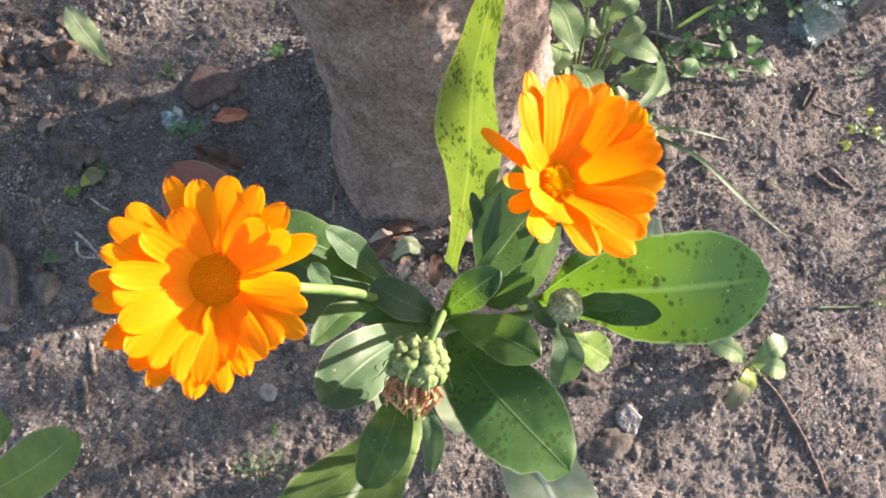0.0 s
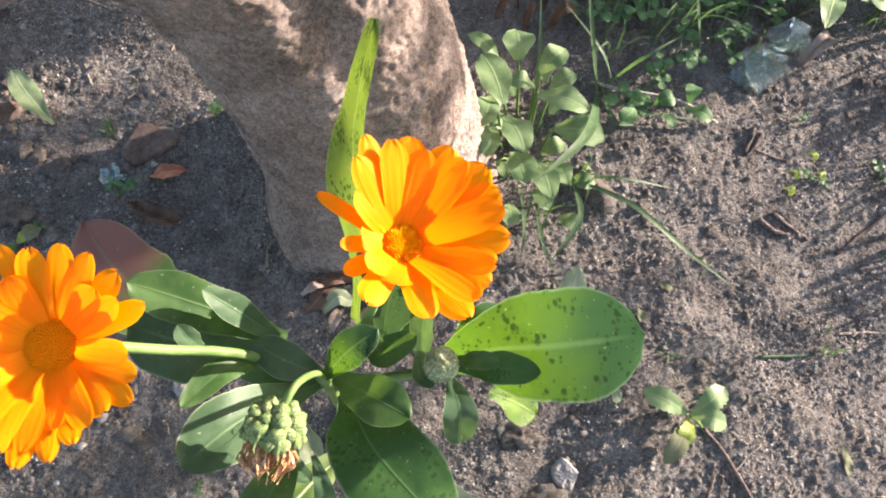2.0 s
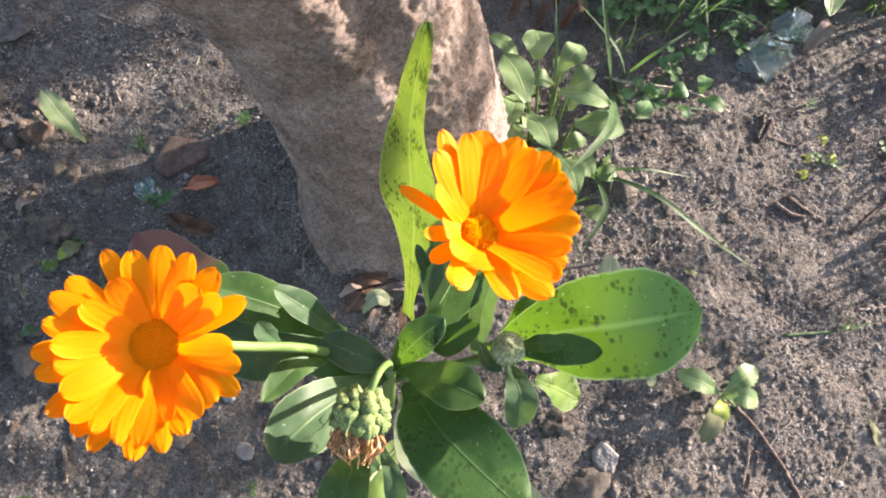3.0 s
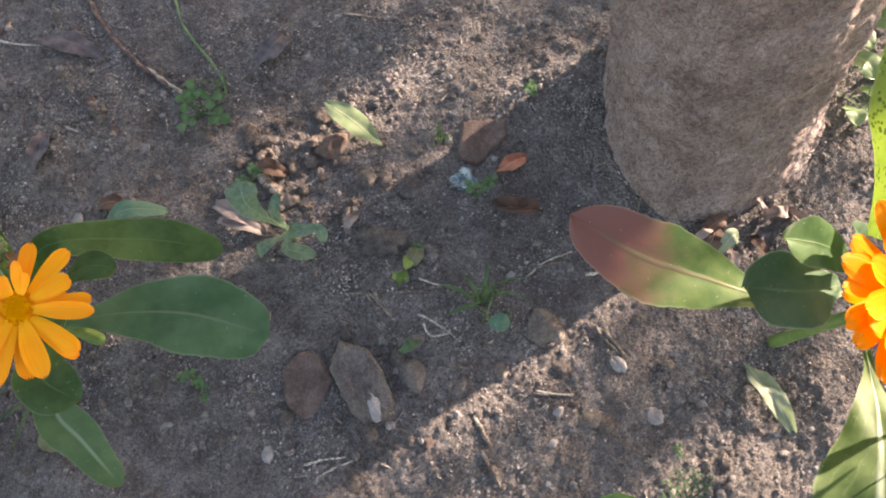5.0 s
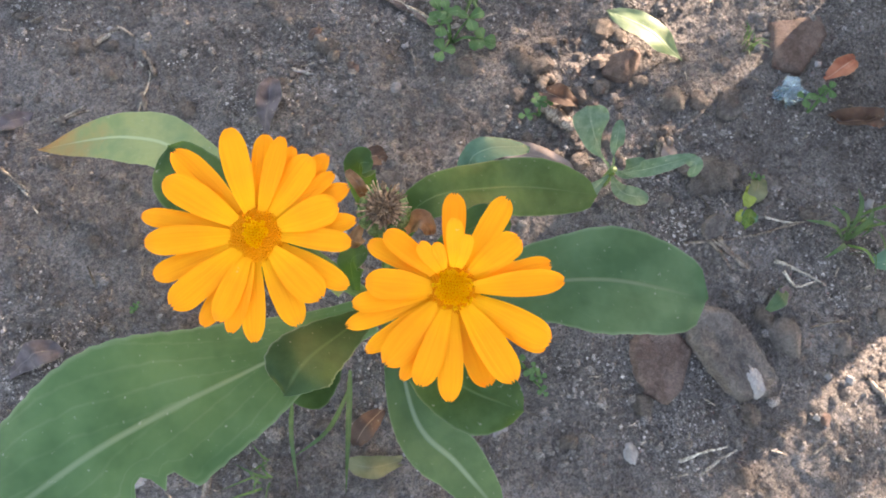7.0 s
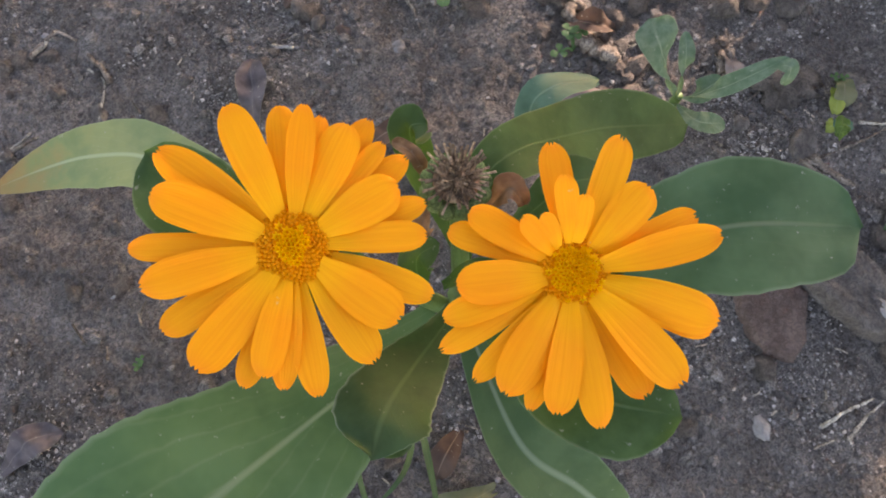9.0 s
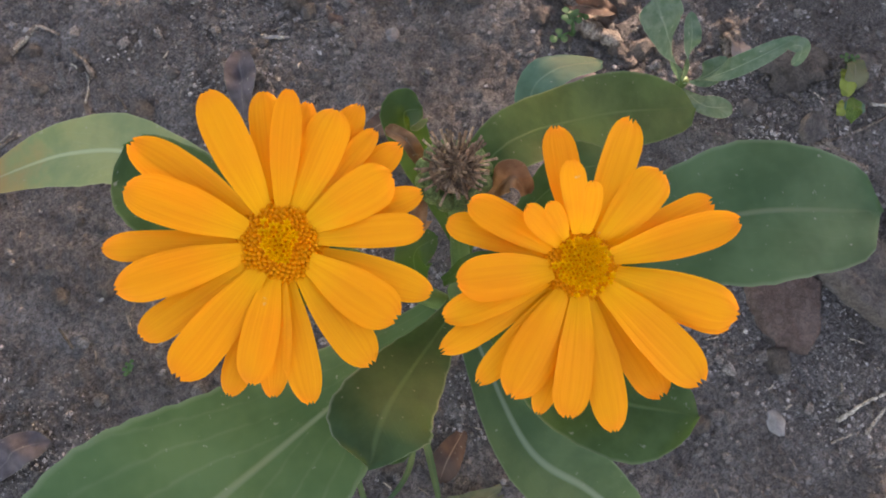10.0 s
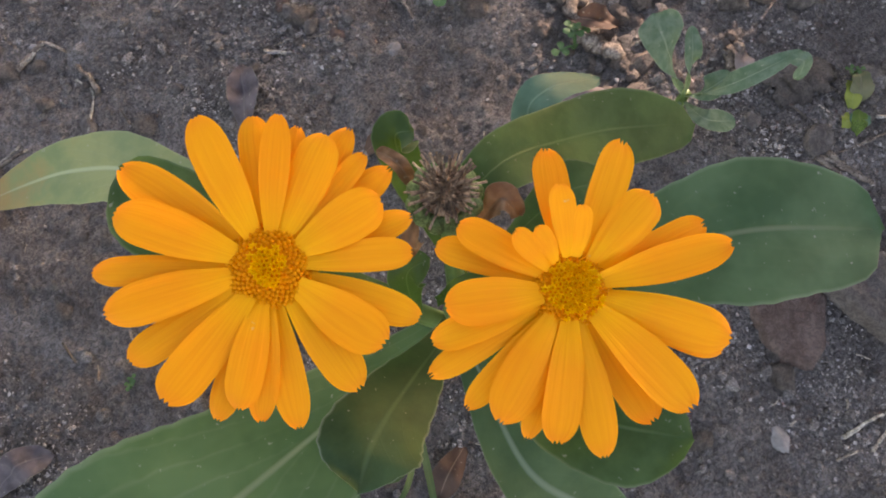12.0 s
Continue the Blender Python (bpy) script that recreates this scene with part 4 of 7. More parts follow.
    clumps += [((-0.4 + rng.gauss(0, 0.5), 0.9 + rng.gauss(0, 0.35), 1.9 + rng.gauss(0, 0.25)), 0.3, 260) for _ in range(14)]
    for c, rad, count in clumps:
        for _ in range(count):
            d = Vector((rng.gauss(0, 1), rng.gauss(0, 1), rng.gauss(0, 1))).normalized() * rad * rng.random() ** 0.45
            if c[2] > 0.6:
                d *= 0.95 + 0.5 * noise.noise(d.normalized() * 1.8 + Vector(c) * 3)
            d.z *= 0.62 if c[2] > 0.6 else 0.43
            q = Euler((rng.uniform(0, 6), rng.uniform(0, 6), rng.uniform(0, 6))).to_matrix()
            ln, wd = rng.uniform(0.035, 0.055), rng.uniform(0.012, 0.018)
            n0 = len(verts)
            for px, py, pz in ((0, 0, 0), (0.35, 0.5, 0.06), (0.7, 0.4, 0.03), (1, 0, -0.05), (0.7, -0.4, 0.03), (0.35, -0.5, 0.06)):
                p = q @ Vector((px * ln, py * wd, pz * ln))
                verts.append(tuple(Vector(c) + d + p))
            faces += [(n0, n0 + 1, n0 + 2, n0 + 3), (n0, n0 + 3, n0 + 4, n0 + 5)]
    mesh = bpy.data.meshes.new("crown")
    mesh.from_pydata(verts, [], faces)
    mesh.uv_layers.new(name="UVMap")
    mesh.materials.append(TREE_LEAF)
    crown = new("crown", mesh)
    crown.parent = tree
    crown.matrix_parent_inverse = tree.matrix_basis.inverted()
    tagged(crown, "unseen small green leaves, clumped to cast shade, and upper crown", kind="stuff")


build_tree()


# ---- the flowering marigold beside the tree ----
near_plant = root("marigold_plant", 0.032, 0.042, ground_height(0.032, 0.042), "pot marigold with two orange blooms, bud and wilted head", "flower", "marigolds")
stalk(near_plant, [(0.032, 0.042, -0.004), (0.031, 0.042, 0.06), (0.029, 0.041, 0.132)], 0.0034, 0.0026, name="main_stem")
stalk(near_plant, [(0.03, 0.042, 0.105), (0.004, 0.047, 0.138), (-0.018, 0.044, 0.164), (-0.0345, 0.0415, 0.186)], 0.0019, 0.0016)
stalk(near_plant, [(0.031, 0.042, 0.09), (0.04, 0.053, 0.13), (0.049, 0.065, 0.168), (0.0525, 0.0695, 0.193)], 0.0019, 0.0016)
stalk(near_plant, [(0.031, 0.042, 0.10), (0.048, 0.041, 0.125), (0.063, 0.042, 0.138), (0.0675, 0.042, 0.148)], 0.0022, 0.0018)
stalk(near_plant, [(0.0295, 0.041, 0.13), (0.028, 0.0385, 0.155), (0.0245, 0.0325, 0.174), (0.0205, 0.0245, 0.174)], 0.0012, 0.0011)
leaf(near_plant, [(0.0393, 0.0678, 0.095), (0.0402, 0.0948, 0.132), (0.0378, 0.1197, 0.163), (0.044, 0.1495, 0.186)], 0.032, LEAF_YELLOW, "tall upright yellow-green leaf with dark spots", roll=-60.0, fold=8.0, peak=0.5, base=0.3, blunt=0.8, seed=1, wave=0.05)
leaf(near_plant, [(0.07, 0.0496, 0.108), (0.0861, 0.0498, 0.138), (0.1082, 0.0483, 0.158), (0.1306, 0.0492, 0.172)], 0.0385, LEAF_SPOT, "broad spotted green leaf", roll=20.0, fold=6.0, peak=0.66, base=0.2, blunt=0.55, seed=2, wave=0.03)
leaf(near_plant, [(0.0369, 0.0384, 0.112), (0.0478, 0.0162, 0.132), (0.0734, -0.011, 0.135)], 0.0332, LEAF_DARK, "broad dark spotted leaf", bites=((0.9, 1, 0.03, 0.3),), nu=40, fold=7.0, peak=0.58, base=0.25, blunt=0.5, seed=3)
leaf(near_plant, [(0.0337, 0.0411, 0.132), (0.0455, 0.0321, 0.155), (0.0583, 0.0244, 0.16)], 0.0155, LEAF_GREEN, fold=12.0, peak=0.6, base=0.3, blunt=0.6, seed=4)
leaf(near_plant, [(0.0297, 0.0409, 0.132), (0.0376, 0.047, 0.146), (0.0477, 0.0539, 0.152)], 0.0127, LEAF_SPOT, fold=14.0, peak=0.58, base=0.3, blunt=0.65, seed=5)
leaf(near_plant, [(0.0298, 0.0415, 0.128), (0.0178, 0.0451, 0.136), (0.005, 0.0517, 0.135)], 0.0133, LEAF_BLUE, "bluish-green leaf", fold=12.0, peak=0.6, base=0.3, seed=6)
leaf(near_plant, [(0.0297, 0.0406, 0.118), (0.0126, 0.0432, 0.124), (-0.0036, 0.0449, 0.122)], 0.0094, LEAF_GREEN, fold=10.0, seed=7)
leaf(near_plant, [(0.0291, 0.0413, 0.12), (0.0063, 0.0255, 0.148), (-0.0093, 0.0101, 0.158)], 0.0211, LEAF_BLUE, "broad bluish leaf in sun", fold=10.0, peak=0.62, base=0.2, blunt=0.5, seed=8)
leaf(near_plant, [(0.0185, 0.0174, 0.11), (0.0132, 0.002, 0.128), (0.0059, -0.017, 0.118)], 0.0171, LEAF_GREEN, fold=10.0, peak=0.6, base=0.3, seed=9)
leaf(near_plant, [(0.0256, 0.0155, 0.108), (0.0303, 0.0012, 0.106), (0.0317, -0.0132, 0.09)], 0.0083, LEAF_BLUE, fold=14.0, peak=0.55, base=0.3, seed=10)
leaf(near_plant, [(0.0363, 0.0357, 0.1), (0.0389, 0.0182, 0.1), (0.0464, 0.0017, 0.088)], 0.0173, LEAF_PALE, fold=10.0, peak=0.6, base=0.4, seed=11)
leaf(near_plant, [(0.0418, 0.026, 0.055), (0.017, -0.0011, 0.08), (-0.0028, -0.0274, 0.09), (-0.0172, -0.0561, 0.082)], 0.05, LEAF_RIB, "long green leaf with broad pale midrib", roll=19.0, fold=5.0, peak=0.84, base=0.06, blunt=0.45, seed=12, wave=0.05)
leaf(near_plant, [(0.065, 0.0156, 0.06), (0.0826, -0.0149, 0.06), (0.1105, -0.0609, 0.045)], 0.036, LEAF_PALE, "pale grey-green leaf", roll=9.0, fold=6.0, peak=0.62, base=0.25, seed=13)
leaf(near_plant, [(0.0124, 0.0581, 0.108), (-0.012, 0.064, 0.136), (-0.0349, 0.0686, 0.15)], 0.0177, LEAF_GREEN, fold=12.0, peak=0.6, base=0.35, seed=14, roll=-12.0)
leaf(near_plant, [(0.0118, 0.053, 0.1), (-0.0165, 0.053, 0.12), (-0.0405, 0.0595, 0.1255)], 0.0285, LEAF_BLUE, fold=9.0, peak=0.62, base=0.25, blunt=0.5, seed=15, roll=-4.0)
leaf(near_plant, [(0.0099, 0.048, 0.13), (-0.0025, 0.041, 0.143), (-0.0134, 0.0284, 0.15)], 0.0096, LEAF_GREEN, fold=16.0, peak=0.55, base=0.35, seed=16)
leaf(near_plant, [(0.0114, 0.0567, 0.12), (-0.0002, 0.0621, 0.138), (-0.0105, 0.0667, 0.15)], 0.0102, LEAF_BLUE, fold=18.0, peak=0.5, base=0.35, seed=17)
leaf(near_plant, [(-0.008, 0.047, 0.152), (-0.0112, 0.0489, 0.158), (-0.0137, 0.0523, 0.162)], 0.0067, LEAF_BLUE, "small leaf on the flower stalk", fold=20.0, peak=0.5, base=0.4, seed=18)
leaf(near_plant, [(-0.016, 0.0591, 0.088), (-0.0402, 0.0735, 0.092), (-0.0585, 0.0871, 0.09), (-0.0784, 0.1124, 0.085)], 0.0372, LEAF_RED, "green leaf turning red towards its tip", fold=7.0, peak=0.55, base=0.35, blunt=0.62, seed=19)
leaf(near_plant, [(0.0496, 0.0571, 0.108), (0.0538, 0.0732, 0.138), (0.0721, 0.0946, 0.156)], 0.0291, LEAF_RIM, "dark bluish leaf with a pale rim", fold=10.0, peak=0.6, base=0.25, seed=20, roll=-25.0)
leaf(near_plant, [(0.0545, 0.0669, 0.148), (0.0644, 0.0705, 0.156), (0.076, 0.0701, 0.16)], 0.0051, LEAF_GREEN, fold=18.0, peak=0.4, base=0.5, blunt=0.9, seed=21)
leaf(near_plant, [(0.047, 0.0628, 0.13), (0.0465, 0.0695, 0.142), (0.0488, 0.0824, 0.15)], 0.0058, LEAF_BLUE, fold=22.0, peak=0.4, base=0.5, blunt=0.9, seed=22)
leaf(near_plant, [(0.0657, 0.051, 0.1), (0.0638, 0.0594, 0.138), (0.0663, 0.0698, 0.158)], 0.0102, LEAF_BLUE, fold=20.0, peak=0.6, base=0.5, seed=23, roll=-35.0)
leaf(near_plant, [(0.0752, 0.0435, 0.142), (0.087, 0.0418, 0.151), (0.1012, 0.0395, 0.155)], 0.0113, LEAF_DARK, fold=10.0, peak=0.55, base=0.35, blunt=0.65, seed=24)
leaf(near_plant, [(0.0744, 0.0449, 0.148), (0.0802, 0.0434, 0.155), (0.087, 0.0426, 0.158)], 0.0066, LEAF_GREEN, fold=12.0, peak=0.55, base=0.4, seed=25)
leaf(near_plant, [(0.0754, 0.0423, 0.12), (0.0782, 0.0304, 0.122), (0.079, 0.0195, 0.108)], 0.0132, LEAF_BLUE, fold=14.0, peak=0.58, base=0.3, seed=26)
leaf(near_plant, [(0.0618, 0.0468, 0.14), (0.062, 0.0391, 0.148), (0.0666, 0.0355, 0.15)], 0.005, LEAF_BLUE, "small curled leaf by the bud", fold=25.0, peak=0.5, base=0.5, seed=27)
leaf(near_plant, [(0.0999, 0.0451, 0.058), (0.1141, 0.0415, 0.046), (0.125, 0.0364, 0.04)], 0.0182, LEAF_YELLOW, "low yellowing leaf", fold=8.0, peak=0.6, base=0.3, seed=28)
leaf(near_plant, [(0.1313, 0.0753, 0.055), (0.1393, 0.0885, 0.06), (0.144, 0.105, 0.062)], 0.014, LEAF_PALE, "pale cream leaf tip", fold=8.0, peak=0.5, base=0.5, seed=29)
leaf(near_plant, [(0.0503, 0.052, 0.105), (0.0585, 0.0592, 0.115), (0.0657, 0.0643, 0.118)], 0.0113, LEAF_SPOT, fold=12.0, seed=30)
leaf(near_plant, [(0.0756, 0.056, 0.105), (0.0847, 0.0626, 0.118), (0.0968, 0.0681, 0.12)], 0.0135, LEAF_SPOT, fold=10.0, seed=31)
leaf(near_plant, [(0.048, 0.0741, 0.125), (0.0431, 0.0785, 0.135), (0.0403, 0.0853, 0.14)], 0.0049, LEAF_BLUE, fold=25.0, peak=0.5, base=0.5, seed=32)
leaf(near_plant, [(0.0151, 0.0241, 0.115), (0.0142, 0.0155, 0.115), (0.0244, 0.0064, 0.1)], 0.0096, LEAF_BLUE, fold=15.0, peak=0.5, base=0.4, seed=33)
leaf(near_plant, [(0.0463, 0.0597, 0.12), (0.0492, 0.049, 0.135), (0.0609, 0.0534, 0.145)], 0.0109, LEAF_GREEN, fold=12.0, peak=0.6, base=0.3, seed=34)
# petals: direction in degrees, reach and width in millimetres
flower(near_plant, (-0.0355, 0.0388, 0.195), (0, -0.22, 1), 0, placed_petals([
    (113.7, 27.2, 5.7), (101, 25.2, 7.4), (79, 26.3, 7.8), (63.7, 26.4, 7.3), (46.7, 26.4, 7.6), (22.4, 28, 6.6), (-16.6, 24.7, 6.6), (-29.8, 27.1, 6.3),
    (-68.8, 25.2, 6.4), (-81.4, 27.6, 6.2), (-94.5, 28.7, 7.1), (-114.4, 28.8, 6.2), (-128.3, 27.7, 6.5), (-145.5, 28.4, 6.6), (-164.7, 27.6, 6.3), (-177.6, 27.7, 6.3),
    (165.6, 26.4, 6.6), (152.6, 27.4, 7.2), (139.4, 26.4, 6.8),
], 0.0084, 24, 0) + placed_petals([
    (115.7, 19.4, 7.9), (49, 19.8, 8.1), (32.9, 22.6, 7.2), (-2.4, 22.4, 6.8), (-40.1, 23.3, 7.2), (-52.6, 23.4, 7.0), (-72.2, 20.4, 7.1), (-90.5, 24.6, 6.7),
    (-104.9, 24.9, 6.7), (-119.3, 24.1, 6.5), (-135.7, 25, 7.4), (-150.1, 22.8, 8.0), (-169.4, 22.2, 8.5), (177.2, 22.7, 7.2), (146, 19.9, 7.2),
], 0.0084, 30, 1), 0.0084, PETAL, 1, 0.09, "deep orange bloom half in shadow", False, DISC_LIGHT, 0.6)
flower(near_plant, (0.0537, 0.0675, 0.2005), (0.22, 0, 1), 0, placed_petals([
    (-118.3, 22.6, 8), (-78, 23, 8.8), (-58.3, 26.6, 9.2), (-29.9, 24.6, 9.1), (2.5, 26.9, 10.1), (30.6, 27.6, 9.9), (45.8, 28.8, 10.3), (67.7, 27.2, 11.1),
    (93.2, 26.6, 11), (121.3, 28.5, 7),
], 0.0073, 30, 0) + placed_petals([
    (-104.2, 14.3, 10), (-50.1, 24.3, 8.5), (-20.5, 23.3, 8.8), (20.6, 25.3, 9.4), (54.7, 24.7, 9.5), (82.8, 22.7, 9.4), (107.9, 24.8, 8.9), (118.7, 20.8, 7.4),
    (135.5, 24, 8), (145.4, 18.1, 8.4), (-174.1, 12.5, 8.4), (-133.8, 14.9, 8.2),
], 0.0073, 36, 1) + placed_petals([
    (159.7, 26.5, 4.7), (-170.3, 18, 4.6), (-145.7, 19.7, 5.1),
], 0.0073, 18, 0), 0.0073, PETAL, 2, 0.09, "cupped orange bloom leaning to the sun", core=DISC_LIGHT, waist=0.6)
round_bud(near_plant, (0.0684, 0.042, 0.1545), 0.0058, 5)
wilted_head(near_plant, (0.0186, 0.0208, 0.1695), 0.0086, (-0.0025, -0.011, -0.004), 7)


# ---- leaves of a young marigold at the edge ----
young_plant = root("young_marigold", -0.1786, -0.0391, ground_height(-0.1786, -0.0391), "young marigold with a few smooth green leaves", "plant", "marigolds")
stalk(young_plant, [(-0.1786, -0.0391, -0.004), (-0.1786, -0.0391, 0.03), (-0.1746, -0.0361, 0.06)], 0.002, 0.0016)
leaf(young_plant, [(-0.1766, -0.0371, 0.04), (-0.1187, -0.0128, 0.088), (-0.096, 0.0017, 0.1035)], 0.0215, LEAF_LIGHT, fold=8.0, peak=0.6, base=0.2, seed=35)
leaf(young_plant, [(-0.1766, -0.0371, 0.04), (-0.1418, -0.0007, 0.07), (-0.131, 0.006, 0.075)], 0.015, LEAF_LIGHT, fold=10.0, peak=0.6, base=0.2, seed=36)
leaf(young_plant, [(-0.1766, -0.0371, 0.04), (-0.1986, -0.0541, 0.05), (-0.2236, -0.0691, 0.05)], 0.018, LEAF_LIGHT, fold=10.0, seed=37)


# ---- the shaded marigold ----
far_plant = root("marigold_plant", -0.302, 0.132, ground_height(-0.302, 0.132), "low pot marigold with two open orange blooms and dry seed head", "flower", "marigolds")
stalk(far_plant, [(-0.302, 0.132, -0.004), (-0.302, 0.132, 0.03), (-0.303, 0.133, 0.068)], 0.0034, 0.0028, name="main_stem")
stalk(far_plant, [(-0.303, 0.132, 0.045), (-0.315, 0.139, 0.08), (-0.3285, 0.1465, 0.106)], 0.0024, 0.002)
stalk(far_plant, [(-0.302, 0.132, 0.045), (-0.296, 0.127, 0.078), (-0.2895, 0.121, 0.099)], 0.0024, 0.002)
stalk(far_plant, [(-0.302, 0.132, 0.05), (-0.30, 0.139, 0.08), (-0.298, 0.1455, 0.103)], 0.0022, 0.0018)
leaf(far_plant, [(-0.315, 0.142, 0.05), (-0.3455, 0.198, 0.055), (-0.3674, 0.2208, 0.045), (-0.402, 0.235, 0.03)], 0.02, LEAF_WITHER, "long grey-green leaf browning at its tip", fold=8.0, peak=0.5, base=0.25, blunt=0.95, seed=38)
leaf(far_plant, [(-0.312, 0.14, 0.068), (-0.3397, 0.1687, 0.086), (-0.3473, 0.1893, 0.09)], 0.0203, LEAF_GREEN, fold=8.0, peak=0.6, base=0.25, blunt=0.5, seed=39)
leaf(far_plant, [(-0.309, 0.131, 0.055), (-0.35, 0.1243, 0.072), (-0.388, 0.117, 0.082), (-0.428, 0.1055, 0.078)], 0.0475, LEAF_BIG, "very large green leaf with an eaten edge", bites=((0.62, -1, 0.035, 0.5), (0.56, -1, 0.03, 0.35)), nu=60, fold=7.0, peak=0.62, base=0.25, blunt=0.42, seed=40, wave=0.05)
leaf(far_plant, [(-0.306, 0.13, 0.068), (-0.3281, 0.1187, 0.095), (-0.3366, 0.1112, 0.101)], 0.018, LEAF_DEEP, fold=12.0, peak=0.62, base=0.3, blunt=1.0, seed=41, teeth=0.025)
leaf(far_plant, [(-0.303, 0.128, 0.05), (-0.307, 0.0957, 0.048), (-0.2993, 0.078, 0.042), (-0.2908, 0.0573, 0.03)], 0.0185, LEAF_RIB_SOFT, "narrow leaf with broad pale midrib", fold=16.0, peak=0.5, base=0.45, seed=42)
leaf(far_plant, [(-0.3, 0.128, 0.06), (-0.2955, 0.1019, 0.084), (-0.281, 0.0864, 0.088)], 0.0215, LEAF_GREEN, fold=6.0, peak=0.62, base=0.3, blunt=0.6, seed=43)
leaf(far_plant, [(-0.297, 0.13, 0.05), (-0.2645, 0.1218, 0.066), (-0.2382, 0.1125, 0.072), (-0.2113, 0.0969, 0.069)], 0.033, LEAF_SOFT, "broad smooth green leaf", fold=6.0, peak=0.68, base=0.2, blunt=0.42, seed=44, wave=0.02)
leaf(far_plant, [(-0.3, 0.136, 0.06), (-0.287, 0.1496, 0.088), (-0.2542, 0.1507, 0.07), (-0.2246, 0.1427, 0.056)], 0.0184, LEAF_GREEN, fold=10.0, peak=0.72, base=0.1, blunt=0.5, seed=45, roll=12.0)
leaf(far_plant, [(-0.2653, 0.1571, 0.064), (-0.2642, 0.1632, 0.071), (-0.2564, 0.1643, 0.073), (-0.2428, 0.1626, 0.066)], 0.0102, LEAF_TEAL, "rounded bluish leaf curled over", fold=4.0, peak=0.6, base=0.6, seed=46, roll=-20.0)
leaf(far_plant, [(-0.299, 0.14, 0.075), (-0.3003, 0.1589, 0.102), (-0.2965, 0.1591, 0.106)], 0.0085, LEAF_GREEN, fold=14.0, peak=0.6, base=0.4, seed=47)
leaf(far_plant, [(-0.2877, 0.1382, 0.075), (-0.2729, 0.1393, 0.084), (-0.2629, 0.1365, 0.082)], 0.0123, LEAF_GREEN, fold=8.0, peak=0.6, base=0.3, seed=48)
leaf(far_plant, [(-0.3116, 0.1357, 0.075), (-0.31, 0.1404, 0.09), (-0.3051, 0.1398, 0.095)], 0.0076, LEAF_GREEN, fold=14.0, peak=0.5, base=0.4, seed=49)
leaf(far_plant, [(-0.3069, 0.1345, 0.08), (-0.3018, 0.1328, 0.09), (-0.295, 0.1299, 0.092)], 0.0043, LEAF_GREEN, fold=18.0, peak=0.5, base=0.5, seed=50)
leaf(far_plant, [(-0.332, 0.1302, 0.055), (-0.3341, 0.1201, 0.06), (-0.3416, 0.1148, 0.06)], 0.0225, LEAF_GREEN, fold=8.0, peak=0.5, base=0.4, seed=51)
leaf(far_plant, [(-0.2942, 0.1401, 0.1), (-0.2904, 0.1396, 0.107), (-0.2888, 0.1362, 0.104)], 0.005, LEAF_TAN, "curled brown dead leaf", fold=40.0, peak=0.5, base=0.5, seed=52, wave=0.15)
leaf(far_plant, [(-0.3013, 0.1508, 0.1), (-0.3022, 0.1549, 0.106), (-0.3039, 0.16, 0.104)], 0.0032, LEAF_TAN, fold=30.0, peak=0.5, base=0.5, seed=53, wave=0.15)
leaf(far_plant, [(-0.3052, 0.1436, 0.095), (-0.3079, 0.143, 0.098), (-0.3041, 0.1462, 0.1)], 0.0036, LEAF_TAN, fold=30.0, peak=0.5, base=0.5, seed=54, wave=0.15)
# petals: direction in degrees, reach and width in millimetres
flower(far_plant, (-0.3297, 0.1482, 0.1135), (0, -0.2, 1), 0, placed_petals([
    (66.1, 24.5, 5.4), (47.3, 23.3, 4.4), (29.9, 25.9, 5.5), (18.3, 23.8, 3.9), (9.2, 25.2, 5.4), (-11.4, 24.2, 5.2), (-50, 25.6, 5.8), (-83.7, 24.3, 6.8),
    (-110.8, 25.9, 5.5), (-121.3, 24.3, 4.8), (-137.5, 25, 5.1), (-174.9, 25.4, 5.7), (150.8, 26.9, 4.9), (113.5, 27.6, 6.9),
], 0.0074, 3, 0) + placed_petals([
    (86.2, 26, 6.7), (55.8, 24.1, 4.9), (34.6, 22.8, 7.1), (0.1, 20.8, 7.7), (-24, 22.9, 5.4), (-65.4, 22.2, 7.8), (-131.7, 22.5, 5.8), (-155.5, 25.4, 7.3),
    (165.3, 25.3, 6.9), (129.2, 24.4, 7.5),
], 0.0074, 7, 1), 0.0074, PETAL_PALE, 3, 0.12, "wide open light orange bloom", middle=0.3)
flower(far_plant, (-0.2895, 0.1203, 0.1085), (0, -0.18, 1), 0, placed_petals([
    (69.6, 23.9, 6), (38.6, 26.8, 6.4), (4.8, 17.2, 4.7), (-5.4, 25.7, 5.6), (-52.8, 27.6, 5.8), (-91.5, 25.4, 7.2), (-139.1, 25.6, 4.7), (-163, 26.2, 4.6),
    (179.5, 27.6, 4.8), (168.9, 24.9, 5.4), (130.4, 23.6, 5.2),
], 0.0071, 3, 0) + placed_petals([
    (18.1, 21, 7.3), (-16.5, 27.4, 6.5), (-49, 27.2, 8), (-76.9, 27.2, 8), (-111.9, 27.2, 6.1), (-128.6, 24.9, 6.5), (-153.2, 24.9, 8.1), (157.5, 21.5, 7.6),
    (120, 21.7, 5.8),
], 0.0071, 7, 1) + placed_petals([
    (69, 16.5, 4.3), (55.8, 13.2, 4), (109.7, 13.9, 3.9), (94.1, 11.9, 3.3),
], 0.0071, 28, 2), 0.0071, PETAL_PALE, 4, 0.12, "open light orange bloom with uneven petals", middle=0.5)
seed_head(far_plant, (-0.2985, 0.1455, 0.1085), 0.0071, 9)


